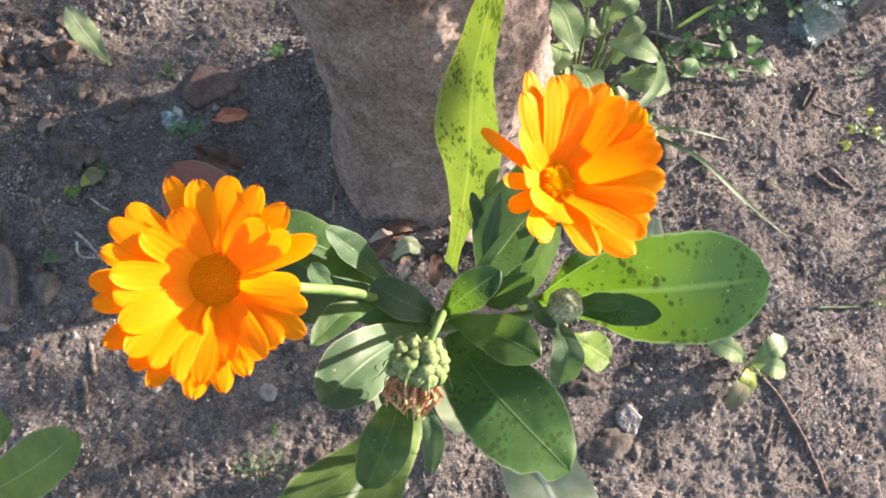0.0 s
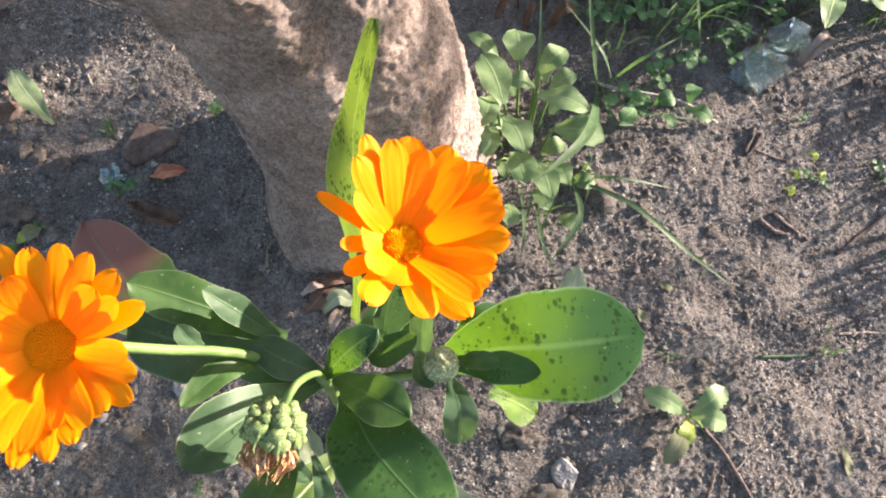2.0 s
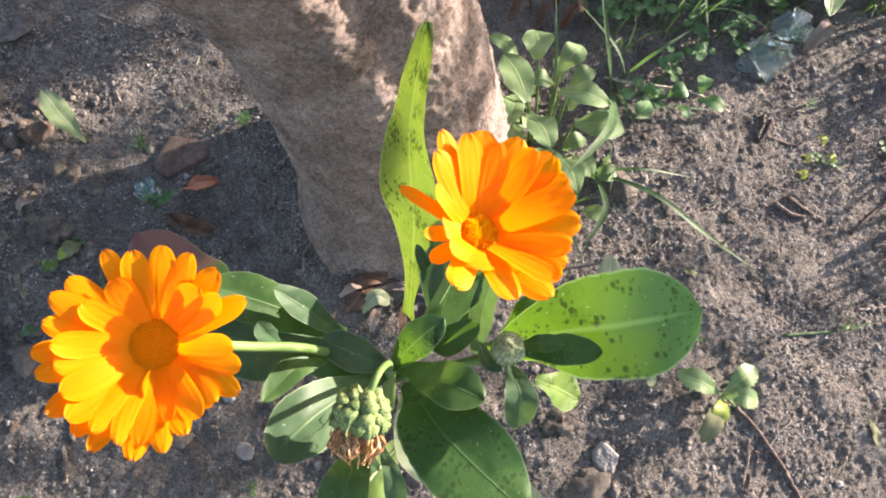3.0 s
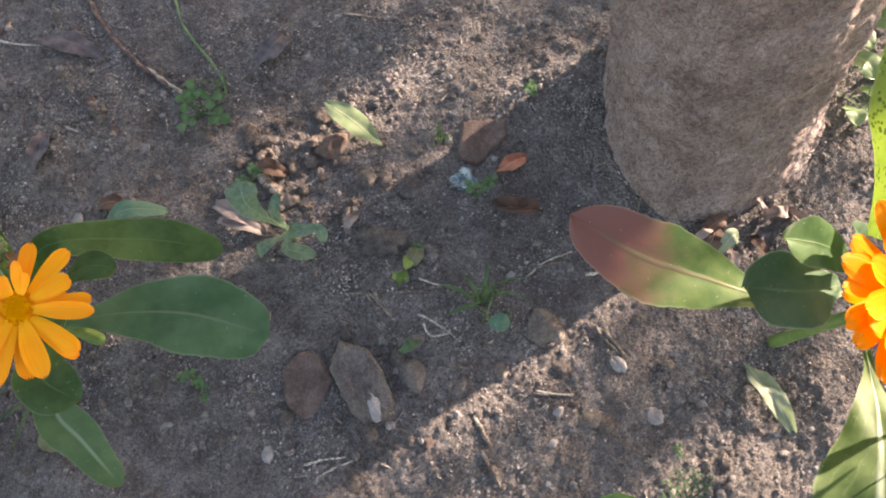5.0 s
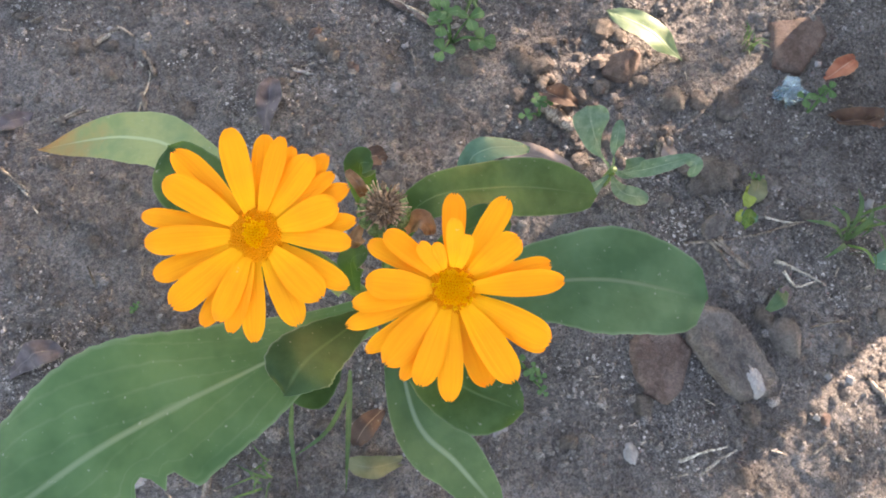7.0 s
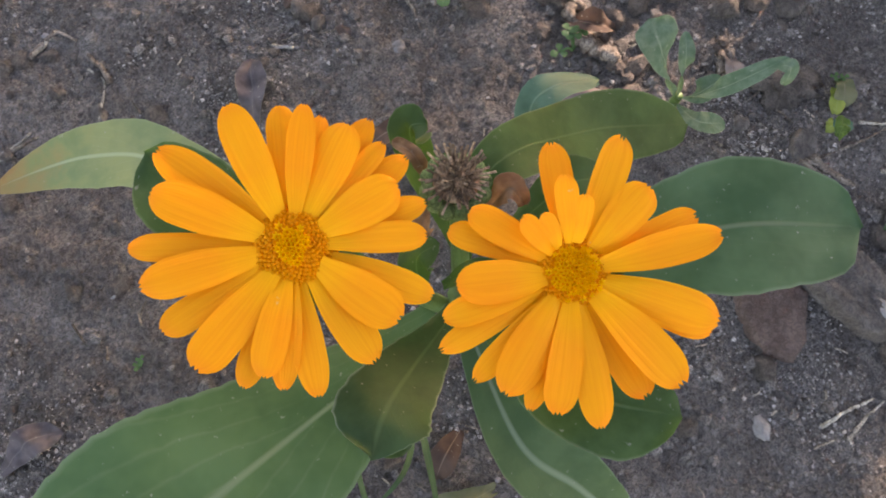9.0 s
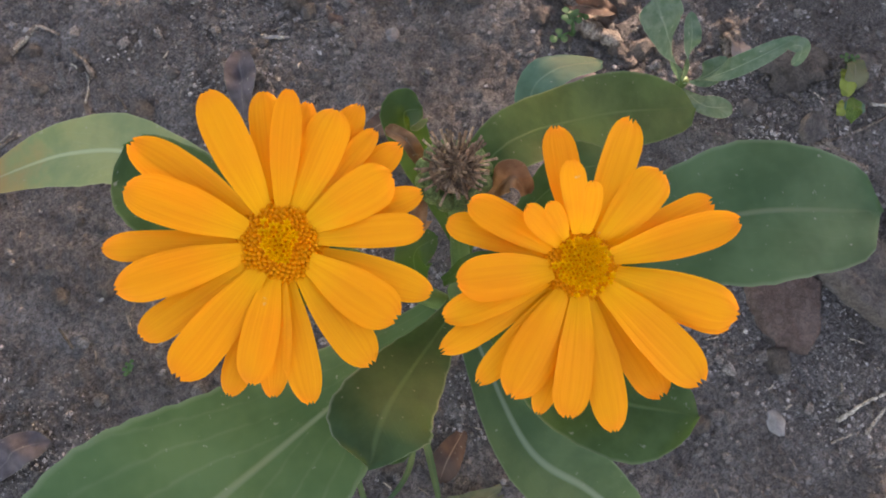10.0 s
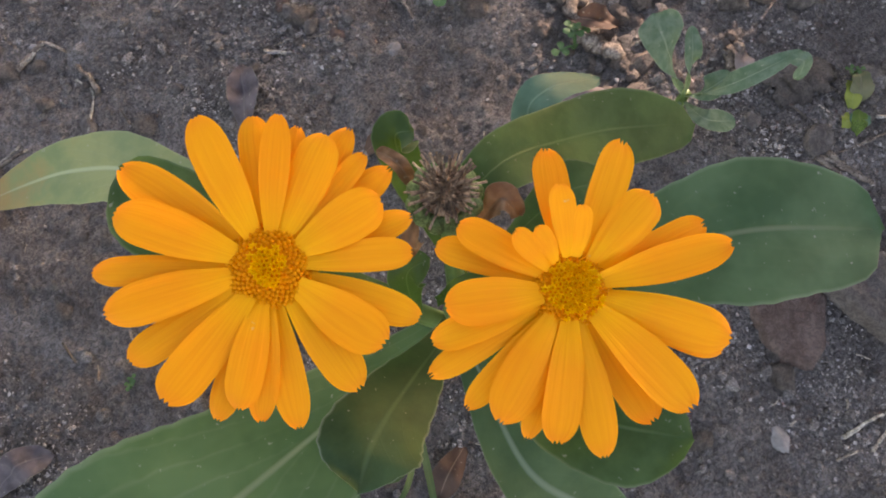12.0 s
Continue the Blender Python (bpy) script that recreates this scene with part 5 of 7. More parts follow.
# ---- hairy seedling between the plants ----
seedling = root("marigold_seedling", -0.1978, 0.1598, ground_height(-0.1978, 0.1598), "hairy grey-green marigold seedling on dry soil", "plant", "marigolds")
stalk(seedling, [(-0.1978, 0.1598, -0.003), (-0.1978, 0.1598, 0.008), (-0.1978, 0.1598, 0.016)], 0.002, 0.0016)
leaf(seedling, [(-0.1978, 0.1598, 0.012), (-0.2119, 0.1651, 0.045), (-0.2127, 0.175, 0.053)], 0.0142, LEAF_HAIRY, fold=10.0, peak=0.82, base=0.07, blunt=0.5, seed=55, wave=0.08)
leaf(seedling, [(-0.1978, 0.1598, 0.012), (-0.1964, 0.1506, 0.036), (-0.1799, 0.1464, 0.046)], 0.0066, LEAF_HAIRY, fold=16.0, peak=0.5, base=0.3, seed=56)
leaf(seedling, [(-0.1978, 0.1598, 0.012), (-0.2017, 0.1629, 0.036), (-0.1975, 0.1708, 0.04)], 0.0053, LEAF_HAIRY, fold=18.0, peak=0.6, base=0.3, seed=57)
leaf(seedling, [(-0.1978, 0.1598, 0.012), (-0.1979, 0.1551, 0.026), (-0.1903, 0.1545, 0.03)], 0.0078, LEAF_HAIRY, fold=12.0, seed=58)
leaf(seedling, [(-0.1978, 0.1598, 0.012), (-0.2002, 0.1487, 0.02), (-0.1877, 0.1445, 0.012)], 0.0081, LEAF_HAIRY, fold=10.0, seed=59)
leaf(seedling, [(-0.1978, 0.1598, 0.012), (-0.2122, 0.1533, 0.018), (-0.2163, 0.1519, 0.01)], 0.0067, LEAF_HAIRY, fold=10.0, seed=60)
leaf(seedling, [(-0.1834, 0.1468, 0.044), (-0.1819, 0.1435, 0.046), (-0.1826, 0.141, 0.04)], 0.0056, LEAF_HAIRY, fold=10.0, peak=0.5, base=0.6, seed=61)


# ---- stones and clods ----
stone("flat_stone", -0.2074, 0.0843, 0.0132, 0.0175, 0.0045, -20, RED_STONE, "smooth red-brown stone half sunk in soil", 62, "stone", flat=0.5, rough=0.12)
long_rock = stone("rock", -0.1805, 0.0771, 0.0118, 0.0228, 0.0065, 15, GREY_STONE, "long grey stone with whitish lime patch", 63, "stone", rough=0.28, flat=0.7)
crust(long_rock, -0.1776, 0.0632, 0.0032, 0.0062, WHITE_STONE, "whitish crust of lime", 3)
stone("rock", -0.1553, 0.0739, 0.0070, 0.0100, 0.007, 10, GREY_STONE, "rough grey stone against the larger one", 64, "stone", rough=0.35)
stone("clod", -0.1671, 0.2077, 0.0102, 0.0088, 0.0065, 0, RED_STONE, "reddish clod of earth in the sun", 65, "clod", rough=0.4)
stone("clod", -0.1526, 0.1838, 0.0066, 0.0075, 0.003, 0, CLOD, "crumbly brown clod on soil", 66, "clod", rough=0.5)
stone("flat_stone", -0.0852, 0.1925, 0.0205, 0.0165, 0.0022, 40, RED_STONE, "flat angular brown stone slab in shade", 67, "stone", flat=1.0, rough=0.35, corners=5)
stone("pebble", -0.1193, 0.1759, 0.0030, 0.0027, 0.0023, 0, GREY_STONE, "small pale grey pebble", 68, "stone")
stone("clod", -0.1525, 0.1475, 0.0108, 0.0112, 0.0045, 20, CLOD, "dark crumbly lump of soil", 70, "clod", rough=0.85)
stone("pebble", -0.2659, 0.2297, 0.0020, 0.0016, 0.0012, 0, WHITE_STONE, "tiny white pebble on soil", 71, "stone")
stone("pebble", -0.0917, 0.1123, 0.0037, 0.0022, 0.0019, 15, WHITE_STONE, "white shell-like pebble on soil", 72, "stone")
stone("pebble", -0.0423, 0.0229, 0.0049, 0.0052, 0.0023, 30, WHITE_STONE, "angular bluish-white stone on soil", 73, "stone", flat=0.6)
stone("pebble", -0.2332, 0.056, 0.0032, 0.0044, 0.0023, 0, WHITE_STONE, "angular white stone on soil", 74, "stone", rough=0.4)
stone("pebble", -0.3039, 0.1981, 0.0032, 0.0030, 0.0023, 0, WHITE_STONE, "rounded whitish pebble on soil", 75, "stone")
stone("pebble", -0.2775, 0.081, 0.0039, 0.0020, 0.0015, 20, WHITE_STONE, "flat white flake of stone", 76, "stone")
stone("rock", -0.0818, 0.0802, 0.0100, 0.0110, 0.008, 0, TAN_STONE, "tan stone at the edge of sun", 77, "stone", rough=0.35)
stone("pebble", -0.0537, 0.0521, 0.0022, 0.0044, 0.0023, 10, WHITE_STONE, "slim pale pebble on soil", 78, "stone")
stone("pebble", -0.1592, 0.0419, 0.0015, 0.0014, 0.0016, 0, WHITE_STONE, "rounded cream pebble on soil", 79, "stone")
stone("pebble", -0.0693, 0.0256, 0.0054, 0.0047, 0.0030, 0, CLOD, "tan pebble in sun", 80, "stone")
stone("pebble", -0.0454, 0.1443, 0.0032, 0.0030, 0.0023, 0, GREY_STONE, "grey pebble in shade", 82, "stone")
stone("pebble", -0.157, 0.0398, 0.0032, 0.0030, 0.0023, 0, RED_STONE, "small reddish pebble on soil", 83, "stone")
stone("pebble", -0.1287, 0.0183, 0.0049, 0.0042, 0.0030, 0, CLOD, "brownish pebble on dry soil", 84, "stone")
stone("rock", -0.4459, 0.2345, 0.0127, 0.0165, 0.006, 0, GREY_STONE, "pale crusted grey stone", 85, "stone", rough=0.4, flat=0.5)
stone("pebble", -0.4398, 0.2947, 0.0047, 0.0037, 0.0030, 0, GREY_STONE, "grey pebble on dry soil", 86, "stone")
stone("pebble", -0.4372, 0.2839, 0.0032, 0.0027, 0.0023, 0, GREY_STONE, "small grey pebble on soil", 87, "stone")
stone("pebble", -0.4, 0.2151, 0.0022, 0.0017, 0.0015, 0, GREY_STONE, "tiny grey pebble on soil", 88, "stone")
stone("pebble", -0.3682, 0.2612, 0.0030, 0.0042, 0.0023, 0, GREY_STONE, "upright grey pebble on soil", 89, "stone")
stone("pebble", -0.2853, 0.2008, 0.0052, 0.0032, 0.0023, 0, RED_STONE, "reddish-brown pebble by the plant", 90, "stone")
stone("pebble", -0.2996, 0.2765, 0.0032, 0.0034, 0.0023, 0, GREY_STONE, "grey pebble in shade", 91, "stone")
stone("pebble", -0.3774, 0.2758, 0.0032, 0.0030, 0.0023, 0, CLOD, "round soil crumb on soil", 92, "stone")
stone("pebble", -0.2832, 0.1888, 0.0086, 0.0061, 0.0030, 0, GREY_STONE, "flat grey stone under the leaves", 93, "stone", flat=0.6)
stone("clod", -0.2866, 0.2586, 0.0069, 0.0045, 0.003, 20, CLOD, "low soil lump on soil", 94, "clod", rough=0.5)
stone("pebble", -0.1464, 0.054, 0.0016, 0.0015, 0.0019, 0, WHITE_STONE, "round cream pebble in sun", 95, "stone")
stone("clod", -0.2212, 0.0704, 0.0044, 0.0050, 0.004, 0, CLOD, "soil crumb by the stone", 96, "clod", rough=0.5)
stone("rock", 0.1476, 0.0093, 0.0078, 0.0090, 0.005, 20, WHITE_STONE, "whitish angular stone in sun", 97, "stone", rough=0.3, flat=0.5)
stone("clod", 0.1339, -0.0046, 0.0125, 0.0105, 0.005, 0, CLOD, "grey clod of dry soil", 98, "clod", rough=0.95)
stone("pebble", 0.1501, -0.0069, 0.0032, 0.0049, 0.0023, 0, GREY_STONE, "grey pebble by the clod", 99, "stone")
stone("pebble", -0.1392, 0.0498, 0.0022, 0.0022, 0.0019, 0, WHITE_STONE, "small white pebble in sun", 100, "stone")
stone("pebble", -0.051, 0.0521, 0.0027, 0.0052, 0.0023, 10, WHITE_STONE, "small white stone under the leaves", 101, "stone")
stone("pebble", -0.0457, 0.1439, 0.0030, 0.0025, 0.0023, 0, GREY_STONE, "grey pebble at the tree foot", 102, "stone")
stone("pebble", -0.022, 0.1125, 0.0042, 0.0037, 0.0030, 0, CLOD, "brown pebble at the tree foot", 103, "stone")
stone("pebble", 0.2378, 0.0834, 0.0025, 0.0017, 0.0015, 0, WHITE_STONE, "tiny white pebble on soil", 104, "stone")
stone("pebble", 0.227, 0.0594, 0.0034, 0.0022, 0.0023, 0, GREY_STONE, "grey pebble in sun", 105, "stone")
stone("pebble", 0.1538, 0.0371, 0.0049, 0.0032, 0.0030, 0, GREY_STONE, "rough grey pebble on soil", 106, "stone")
stone("clod", 0.1247, 0.0289, 0.0120, 0.0090, 0.0045, 0, CLOD, "dry clod under the leaf", 107, "clod", rough=0.95)
stone("clod", 0.1755, 0.1709, 0.0105, 0.0165, 0.008, 20, CLOD, "earthy bank beside the herbs", 108, "clod", rough=0.3)


# ---- fallen leaves ----
fallen_leaf("fallen_leaf", [(-0.1392, 0.2015), (-0.1522, 0.2155), (-0.165, 0.2325)], 0.014, LEAF_FALLEN, "fresh yellow-green fallen leaf resting on a clod", peak=0.5, base=0.1, blunt=0.8, crumple=0.0006, lift=0.006, seed=109, tilt=0.008)
fallen_leaf("fallen_leaf", [(-0.0833, 0.1706), (-0.0731, 0.1728), (-0.0628, 0.1757)], 0.0090, LEAF_REDDRY, "curled red-brown dry leaf", peak=0.5, base=0.2, fold=25.0, lift=0.004, seed=110)
fallen_leaf("dead_leaf", [(-0.2808, 0.2939), (-0.2943, 0.3043), (-0.3123, 0.3108)], 0.0132, LEAF_GREYDRY, "grey decayed leaf flat on soil", peak=0.5, base=0.3, lift=0.003, fold=3.0, crumple=0.001, seed=111)
fallen_leaf("dead_leaf", [(-0.3239, 0.2282), (-0.3185, 0.2383), (-0.3134, 0.2518)], 0.0108, LEAF_GREYDRY, "dark grey withered leaf", peak=0.6, base=0.4, fold=20.0, lift=0.003, seed=112)
fallen_leaf("dead_leaf", [(-0.1969, 0.2684), (-0.1875, 0.2732), (-0.1765, 0.2833)], 0.0138, LEAF_GREYDRY, "lilac-grey dead leaf on soil", peak=0.5, base=0.4, lift=0.003, seed=113)
fallen_leaf("dead_leaf", [(-0.2076, 0.2094), (-0.2024, 0.201), (-0.1927, 0.1969)], 0.0085, LEAF_DRY, "curled red-brown dead leaf", peak=0.5, base=0.4, fold=45.0, lift=0.006, seed=114)
twig("dry_pod", [(-0.1985, 0.2095), (-0.2025, 0.2125), (-0.2064, 0.208), (-0.2045, 0.1985), (-0.2003, 0.1868)], 0.0020, 0.0025, TWIG, "curled finger-like dry pod on soil", 382)
twig("twig", [(-0.3276, 0.3292), (-0.3363, 0.3203), (-0.3473, 0.3131), (-0.3558, 0.3092)], 0.0011, 0.0008, DARK_TWIG, "thin dark forked twig on soil", 383)
twig("stalk", [(-0.3376, 0.3187), (-0.3254, 0.3128), (-0.3100, 0.3064)], 0.0008, 0.0006, PALE_STALK, "pale leaf stalk on soil", 384)
twig("straw", [(-0.3645, 0.2790), (-0.3616, 0.2718), (-0.3664, 0.2626), (-0.3704, 0.2564)], 0.0005, 0.0004, PALE_STALK, "pale dry straw on soil", 385)
twig("straw", [(-0.4286, 0.2500), (-0.4240, 0.2428), (-0.4198, 0.2358)], 0.0005, 0.0004, PALE_STALK, "pale dry straw on soil", 386)
twig("straw", [(-0.4055, 0.2641), (-0.3988, 0.2648), (-0.3912, 0.2662)], 0.0005, 0.0004, PALE_STALK, "pale dry straw on soil", 387)
stone("pebble", -0.2652, 0.2309, 0.0030, 0.0023, 0.0015, 0, WHITE_STONE, "small white chip on soil", 460, rough=0.5)
stone("pebble", -0.4406, 0.2962, 0.0052, 0.0039, 0.0026, 40, GREY_STONE, "grey chip half sunk in soil", 461, rough=0.5)
stone("pebble", -0.4378, 0.2861, 0.0030, 0.0023, 0.0015, 80, GREY_STONE, "grey chip half sunk in soil", 462, rough=0.5)
stone("pebble", -0.2805, 0.2515, 0.0035, 0.0026, 0.0018, 120, GREY_STONE, "grey chip half sunk in soil", 463, rough=0.5)
stone("pebble", -0.2886, 0.2621, 0.0050, 0.0037, 0.0025, 160, GREY_STONE, "grey chip half sunk in soil", 464, rough=0.5)
stone("pebble", -0.2856, 0.2532, 0.0040, 0.0030, 0.0020, 200, GREY_STONE, "grey chip half sunk in soil", 465, rough=0.5)
stone("pebble", -0.4170, 0.2792, 0.0030, 0.0023, 0.0015, 240, GREY_STONE, "grey chip half sunk in soil", 466, rough=0.5)
stone("pebble", -0.3367, 0.2575, 0.0028, 0.0021, 0.0014, 280, GREY_STONE, "grey chip half sunk in soil", 467, rough=0.5)
stone("pebble", -0.2949, 0.2315, 0.0030, 0.0023, 0.0015, 320, GREY_STONE, "grey chip half sunk in soil", 468, rough=0.5)
fallen_leaf("bark_chip", [(-0.2346, 0.1899), (-0.2219, 0.1798), (-0.2073, 0.1664)], 0.0108, LEAF_BARK, "pinkish strip of dry bark", peak=0.4, base=0.5, fold=25.0, lift=0.005, seed=115)
fallen_leaf("bark_chip", [(-0.2343, 0.1796), (-0.2217, 0.1732), (-0.21, 0.1644)], 0.0078, LEAF_BARK, "second dry strip of bark", peak=0.4, base=0.5, fold=25.0, lift=0.003, seed=116)
fallen_leaf("dead_leaf", [(0.0099, 0.0931), (0.0172, 0.1013), (0.0245, 0.1113)], 0.0108, LEAF_DRY, "brown dry leaf at the tree foot", peak=0.5, base=0.3, lift=0.006, seed=117)
fallen_leaf("dead_leaf", [(0.0191, 0.0933), (0.0266, 0.0999), (0.0345, 0.0985)], 0.0090, LEAF_PALE, "pale withered leaf on soil", peak=0.5, base=0.3, lift=0.009, seed=118)
fallen_leaf("dead_leaf", [(0.0371, 0.1133), (0.0215, 0.1096), (0.0047, 0.1026)], 0.0078, LEAF_DRY, "thin brown dry leaf", peak=0.5, base=0.3, lift=0.007, seed=119)
fallen_leaf("dead_leaf", [(0.0131, 0.0347), (0.0174, 0.0183), (0.0252, -0.0059)], 0.0120, LEAF_PALE, "grey withered leaf hanging low", peak=0.4, base=0.3, lift=0.01, seed=120)
fallen_leaf("dead_leaf", [(-0.4287, 0.2657), (-0.4205, 0.2689), (-0.4112, 0.2708)], 0.0072, LEAF_GREYDRY, "grey-brown dead leaf on soil", peak=0.5, base=0.3, lift=0.003, seed=121)
fallen_leaf("dead_leaf", [(-0.3157, 0.1049), (-0.3243, 0.1007), (-0.3306, 0.0958)], 0.0088, LEAF_DRY, "dark dead leaf under the plant", peak=0.5, base=0.4, lift=0.006, seed=122)
fallen_leaf("dead_leaf", [(-0.3149, 0.0847), (-0.3263, 0.0863), (-0.3354, 0.0917)], 0.0080, LEAF_DULL, "dull yellow-brown dead leaf under the plant", peak=0.5, base=0.4, lift=0.006, seed=123)
fallen_leaf("dead_leaf", [(-0.2929, 0.2019), (-0.2862, 0.202), (-0.2795, 0.2004)], 0.0090, LEAF_DRY, "red-brown dead leaf in shade", peak=0.5, base=0.4, lift=0.003, seed=124)
fallen_leaf("dead_leaf", [(-0.4412, 0.1656), (-0.4289, 0.1688), (-0.4198, 0.167)], 0.0100, LEAF_GREYDRY, "grey-green decayed leaf on soil", peak=0.5, base=0.4, lift=0.004, seed=125)
fallen_leaf("fallen_leaf", [(-0.1603, 0.0857), (-0.1534, 0.0886), (-0.1467, 0.0928)], 0.0060, LEAF_BLUE, "small grey-green fallen leaf", peak=0.5, base=0.2, lift=0.007, seed=126)
fallen_leaf("fallen_leaf", [(-0.1519, 0.1202), (-0.1486, 0.1237), (-0.1444, 0.1271)], 0.0054, LEAF_YELLOW, "small yellow leaf on soil", peak=0.5, base=0.2, lift=0.005, seed=127)
fallen_leaf("dead_leaf", [(-0.0642, 0.1452), (-0.0785, 0.147), (-0.0905, 0.1545)], 0.0098, LEAF_DRY, "dark curled dry leaf in shade", peak=0.35, base=0.5, fold=50.0, lift=0.004, seed=128, crumple=0.0045)
fallen_leaf("dead_leaf", [(-0.1567, 0.0849), (-0.1517, 0.0886), (-0.144, 0.0918)], 0.0066, LEAF_GREYDRY, "pale grey chip of leaf", peak=0.5, base=0.4, lift=0.004, seed=129)


# ---- twigs and straws ----
twig("twig", [(-0.2835, 0.3363), (-0.2746, 0.3089), (-0.2611, 0.2839), (-0.2489, 0.2685), (-0.2379, 0.2557)], 0.00150, 0.00110, DARK_TWIG, "dark red twig with pale broken end", 130)
twig("stalk", [(-0.234, 0.3225), (-0.232, 0.3007), (-0.2227, 0.2794), (-0.2166, 0.2575), (-0.2238, 0.2489)], 0.00100, 0.00080, HERB, "pale greenish-grey dry stalk", 131)
twig("stalk", [(-0.3363, 0.3176), (-0.3208, 0.311), (-0.3039, 0.3022), (-0.2866, 0.2955)], 0.00060, 0.00048, TWIG, "grey stalk of a dead leaf", 132)
twig("twig", [(-0.178, 0.1233), (-0.1596, 0.1185), (-0.1387, 0.1156), (-0.1141, 0.1137)], 0.00060, 0.00036, TWIG, "thin grey-brown twig on soil", 133)
twig("twig", [(-0.1687, 0.1215), (-0.1659, 0.1138), (-0.1646, 0.1067)], 0.00072, 0.00060, TWIG, "short broken twig on soil", 134)
twig("twig", [(0.321, 0.135), (0.3389, 0.1474), (0.3633, 0.1652)], 0.00120, 0.00108, DARK_TWIG, "dark bent twig on soil", 135)
twig("straw", [(0.3119, 0.0865), (0.3288, 0.0879), (0.3483, 0.0873)], 0.00084, 0.00072, TWIG, "pale straw on dry soil", 136)
twig("straw", [(0.2618, 0.0724), (0.2825, 0.0734), (0.307, 0.0751)], 0.00096, 0.00048, GRASS, "green grass straw on soil", 137)
twig("straw", [(-0.3803, 0.2939), (-0.3751, 0.297), (-0.3684, 0.299)], 0.00108, 0.00084, TWIG, "short pale straw on soil", 138)
twig("straw", [(-0.3684, 0.299), (-0.3653, 0.2947), (-0.3629, 0.2908)], 0.00060, 0.00048, TWIG, "thin pale straw on soil", 139)
twig("straw", [(-0.4284, 0.2497), (-0.4246, 0.2433), (-0.4201, 0.2362)], 0.00096, 0.00036, TWIG, "thin grey straw on soil", 140)
twig("straw", [(-0.404, 0.2634), (-0.3983, 0.2636), (-0.3904, 0.264)], 0.00084, 0.00060, TWIG, "pale straw on soil", 141)
twig("dry_straw", [(-0.3869, 0.0969), (-0.3759, 0.116), (-0.3641, 0.1314)], 0.00144, 0.00104, TWIG, "thick pale dead stem", 142)
twig("dry_straw", [(-0.3775, 0.105), (-0.371, 0.112), (-0.3653, 0.1194)], 0.00048, 0.00032, TWIG, "thin dry stem on soil", 143)
twig("twig", [(-0.36, 0.2701), (-0.36, 0.2763), (-0.3619, 0.2832)], 0.00108, 0.00072, TWIG, "bent thin root on soil", 144)
twig("straw", [(-0.2522, 0.2474), (-0.2523, 0.2411), (-0.2539, 0.2338)], 0.00072, 0.00060, TWIG, "short dark straw on soil", 145)
twig("straw", [(-0.3038, 0.2517), (-0.3002, 0.2502), (-0.2965, 0.2478)], 0.00060, 0.00048, WHITE_STONE, "short white straw on soil", 146)
twig("wood_chip", [(-0.1674, 0.1691), (-0.1683, 0.165), (-0.1695, 0.1605)], 0.00216, 0.00192, TWIG, "pale chip of wood", 147)
twig("wood_chip", [(-0.1702, 0.158), (-0.1664, 0.1633), (-0.1628, 0.1687)], 0.00192, 0.00168, TWIG, "pale chip of wood", 148)
twig("twig", [(-0.2088, 0.2017), (-0.2049, 0.1939), (-0.2002, 0.186)], 0.00312, 0.00240, TWIG, "pinkish-brown piece of root", 149)
twig("straw", [(-0.0474, 0.1003), (-0.0398, 0.0996), (-0.0319, 0.0988)], 0.00108, 0.00084, TWIG, "pale straw on dry soil", 150)
twig("twig", [(-0.0532, 0.0703), (-0.0502, 0.0635), (-0.0474, 0.0563)], 0.00096, 0.00072, TWIG, "thin curved root on soil", 151)
twig("straw", [(-0.0998, 0.0498), (-0.0909, 0.0466), (-0.081, 0.0436)], 0.00072, 0.00060, TWIG, "pale straw in sun", 152)
twig("straw", [(-0.0828, 0.1122), (-0.0686, 0.1127), (-0.0568, 0.1108)], 0.00060, 0.00048, TWIG, "thin dry straw on soil", 153)
twig("straw", [(-0.1367, 0.0635), (-0.1421, 0.0569), (-0.146, 0.0526)], 0.00072, 0.00048, TWIG, "thin dry straw on soil", 154)
twig("twig", [(-0.1326, 0.0299), (-0.1303, 0.0213), (-0.1298, 0.0122)], 0.00108, 0.00072, TWIG, "dry root in sun", 155)
twig("straw", [(-0.1399, 0.2893), (-0.125, 0.2836), (-0.1103, 0.2787)], 0.00096, 0.00060, TWIG, "pale straw at the edge", 156)
twig("twig", [(0.2803, 0.2169), (0.278, 0.2089), (0.2722, 0.1997)], 0.00144, 0.00112, TWIG, "short dark stick on soil", 157)
twig("twig", [(0.2845, 0.2127), (0.2795, 0.2045), (0.273, 0.1982)], 0.00144, 0.00112, DARK_TWIG, "short dark stick on soil", 158)
twig("twig", [(0.2774, 0.2032), (0.2881, 0.1989), (0.3008, 0.1956)], 0.00112, 0.00080, DARK_TWIG, "short dark stick on soil", 159)
twig("twig", [(0.2255, 0.0336), (0.2367, 0.0168), (0.2471, -0.0042), (0.2566, -0.029)], 0.00096, 0.00120, DARK_TWIG, "thin brown runner stem", 160)
twig("straw", [(-0.0131, 0.1176), (-0.013, 0.129), (-0.0077, 0.1375)], 0.00108, 0.00060, TWIG, "bent straw at the tree foot", 161)
twig("twig", [(-0.1671, 0.1208), (-0.1627, 0.1132), (-0.1579, 0.1043)], 0.00108, 0.00084, TWIG, "short twig in shade", 162)
twig("root_fibre", [(0.0277, 0.1093), (0.0337, 0.1053), (0.0407, 0.104)], 0.00031, 0.00019, TWIG, "thin dry root fibre on soil", 163)
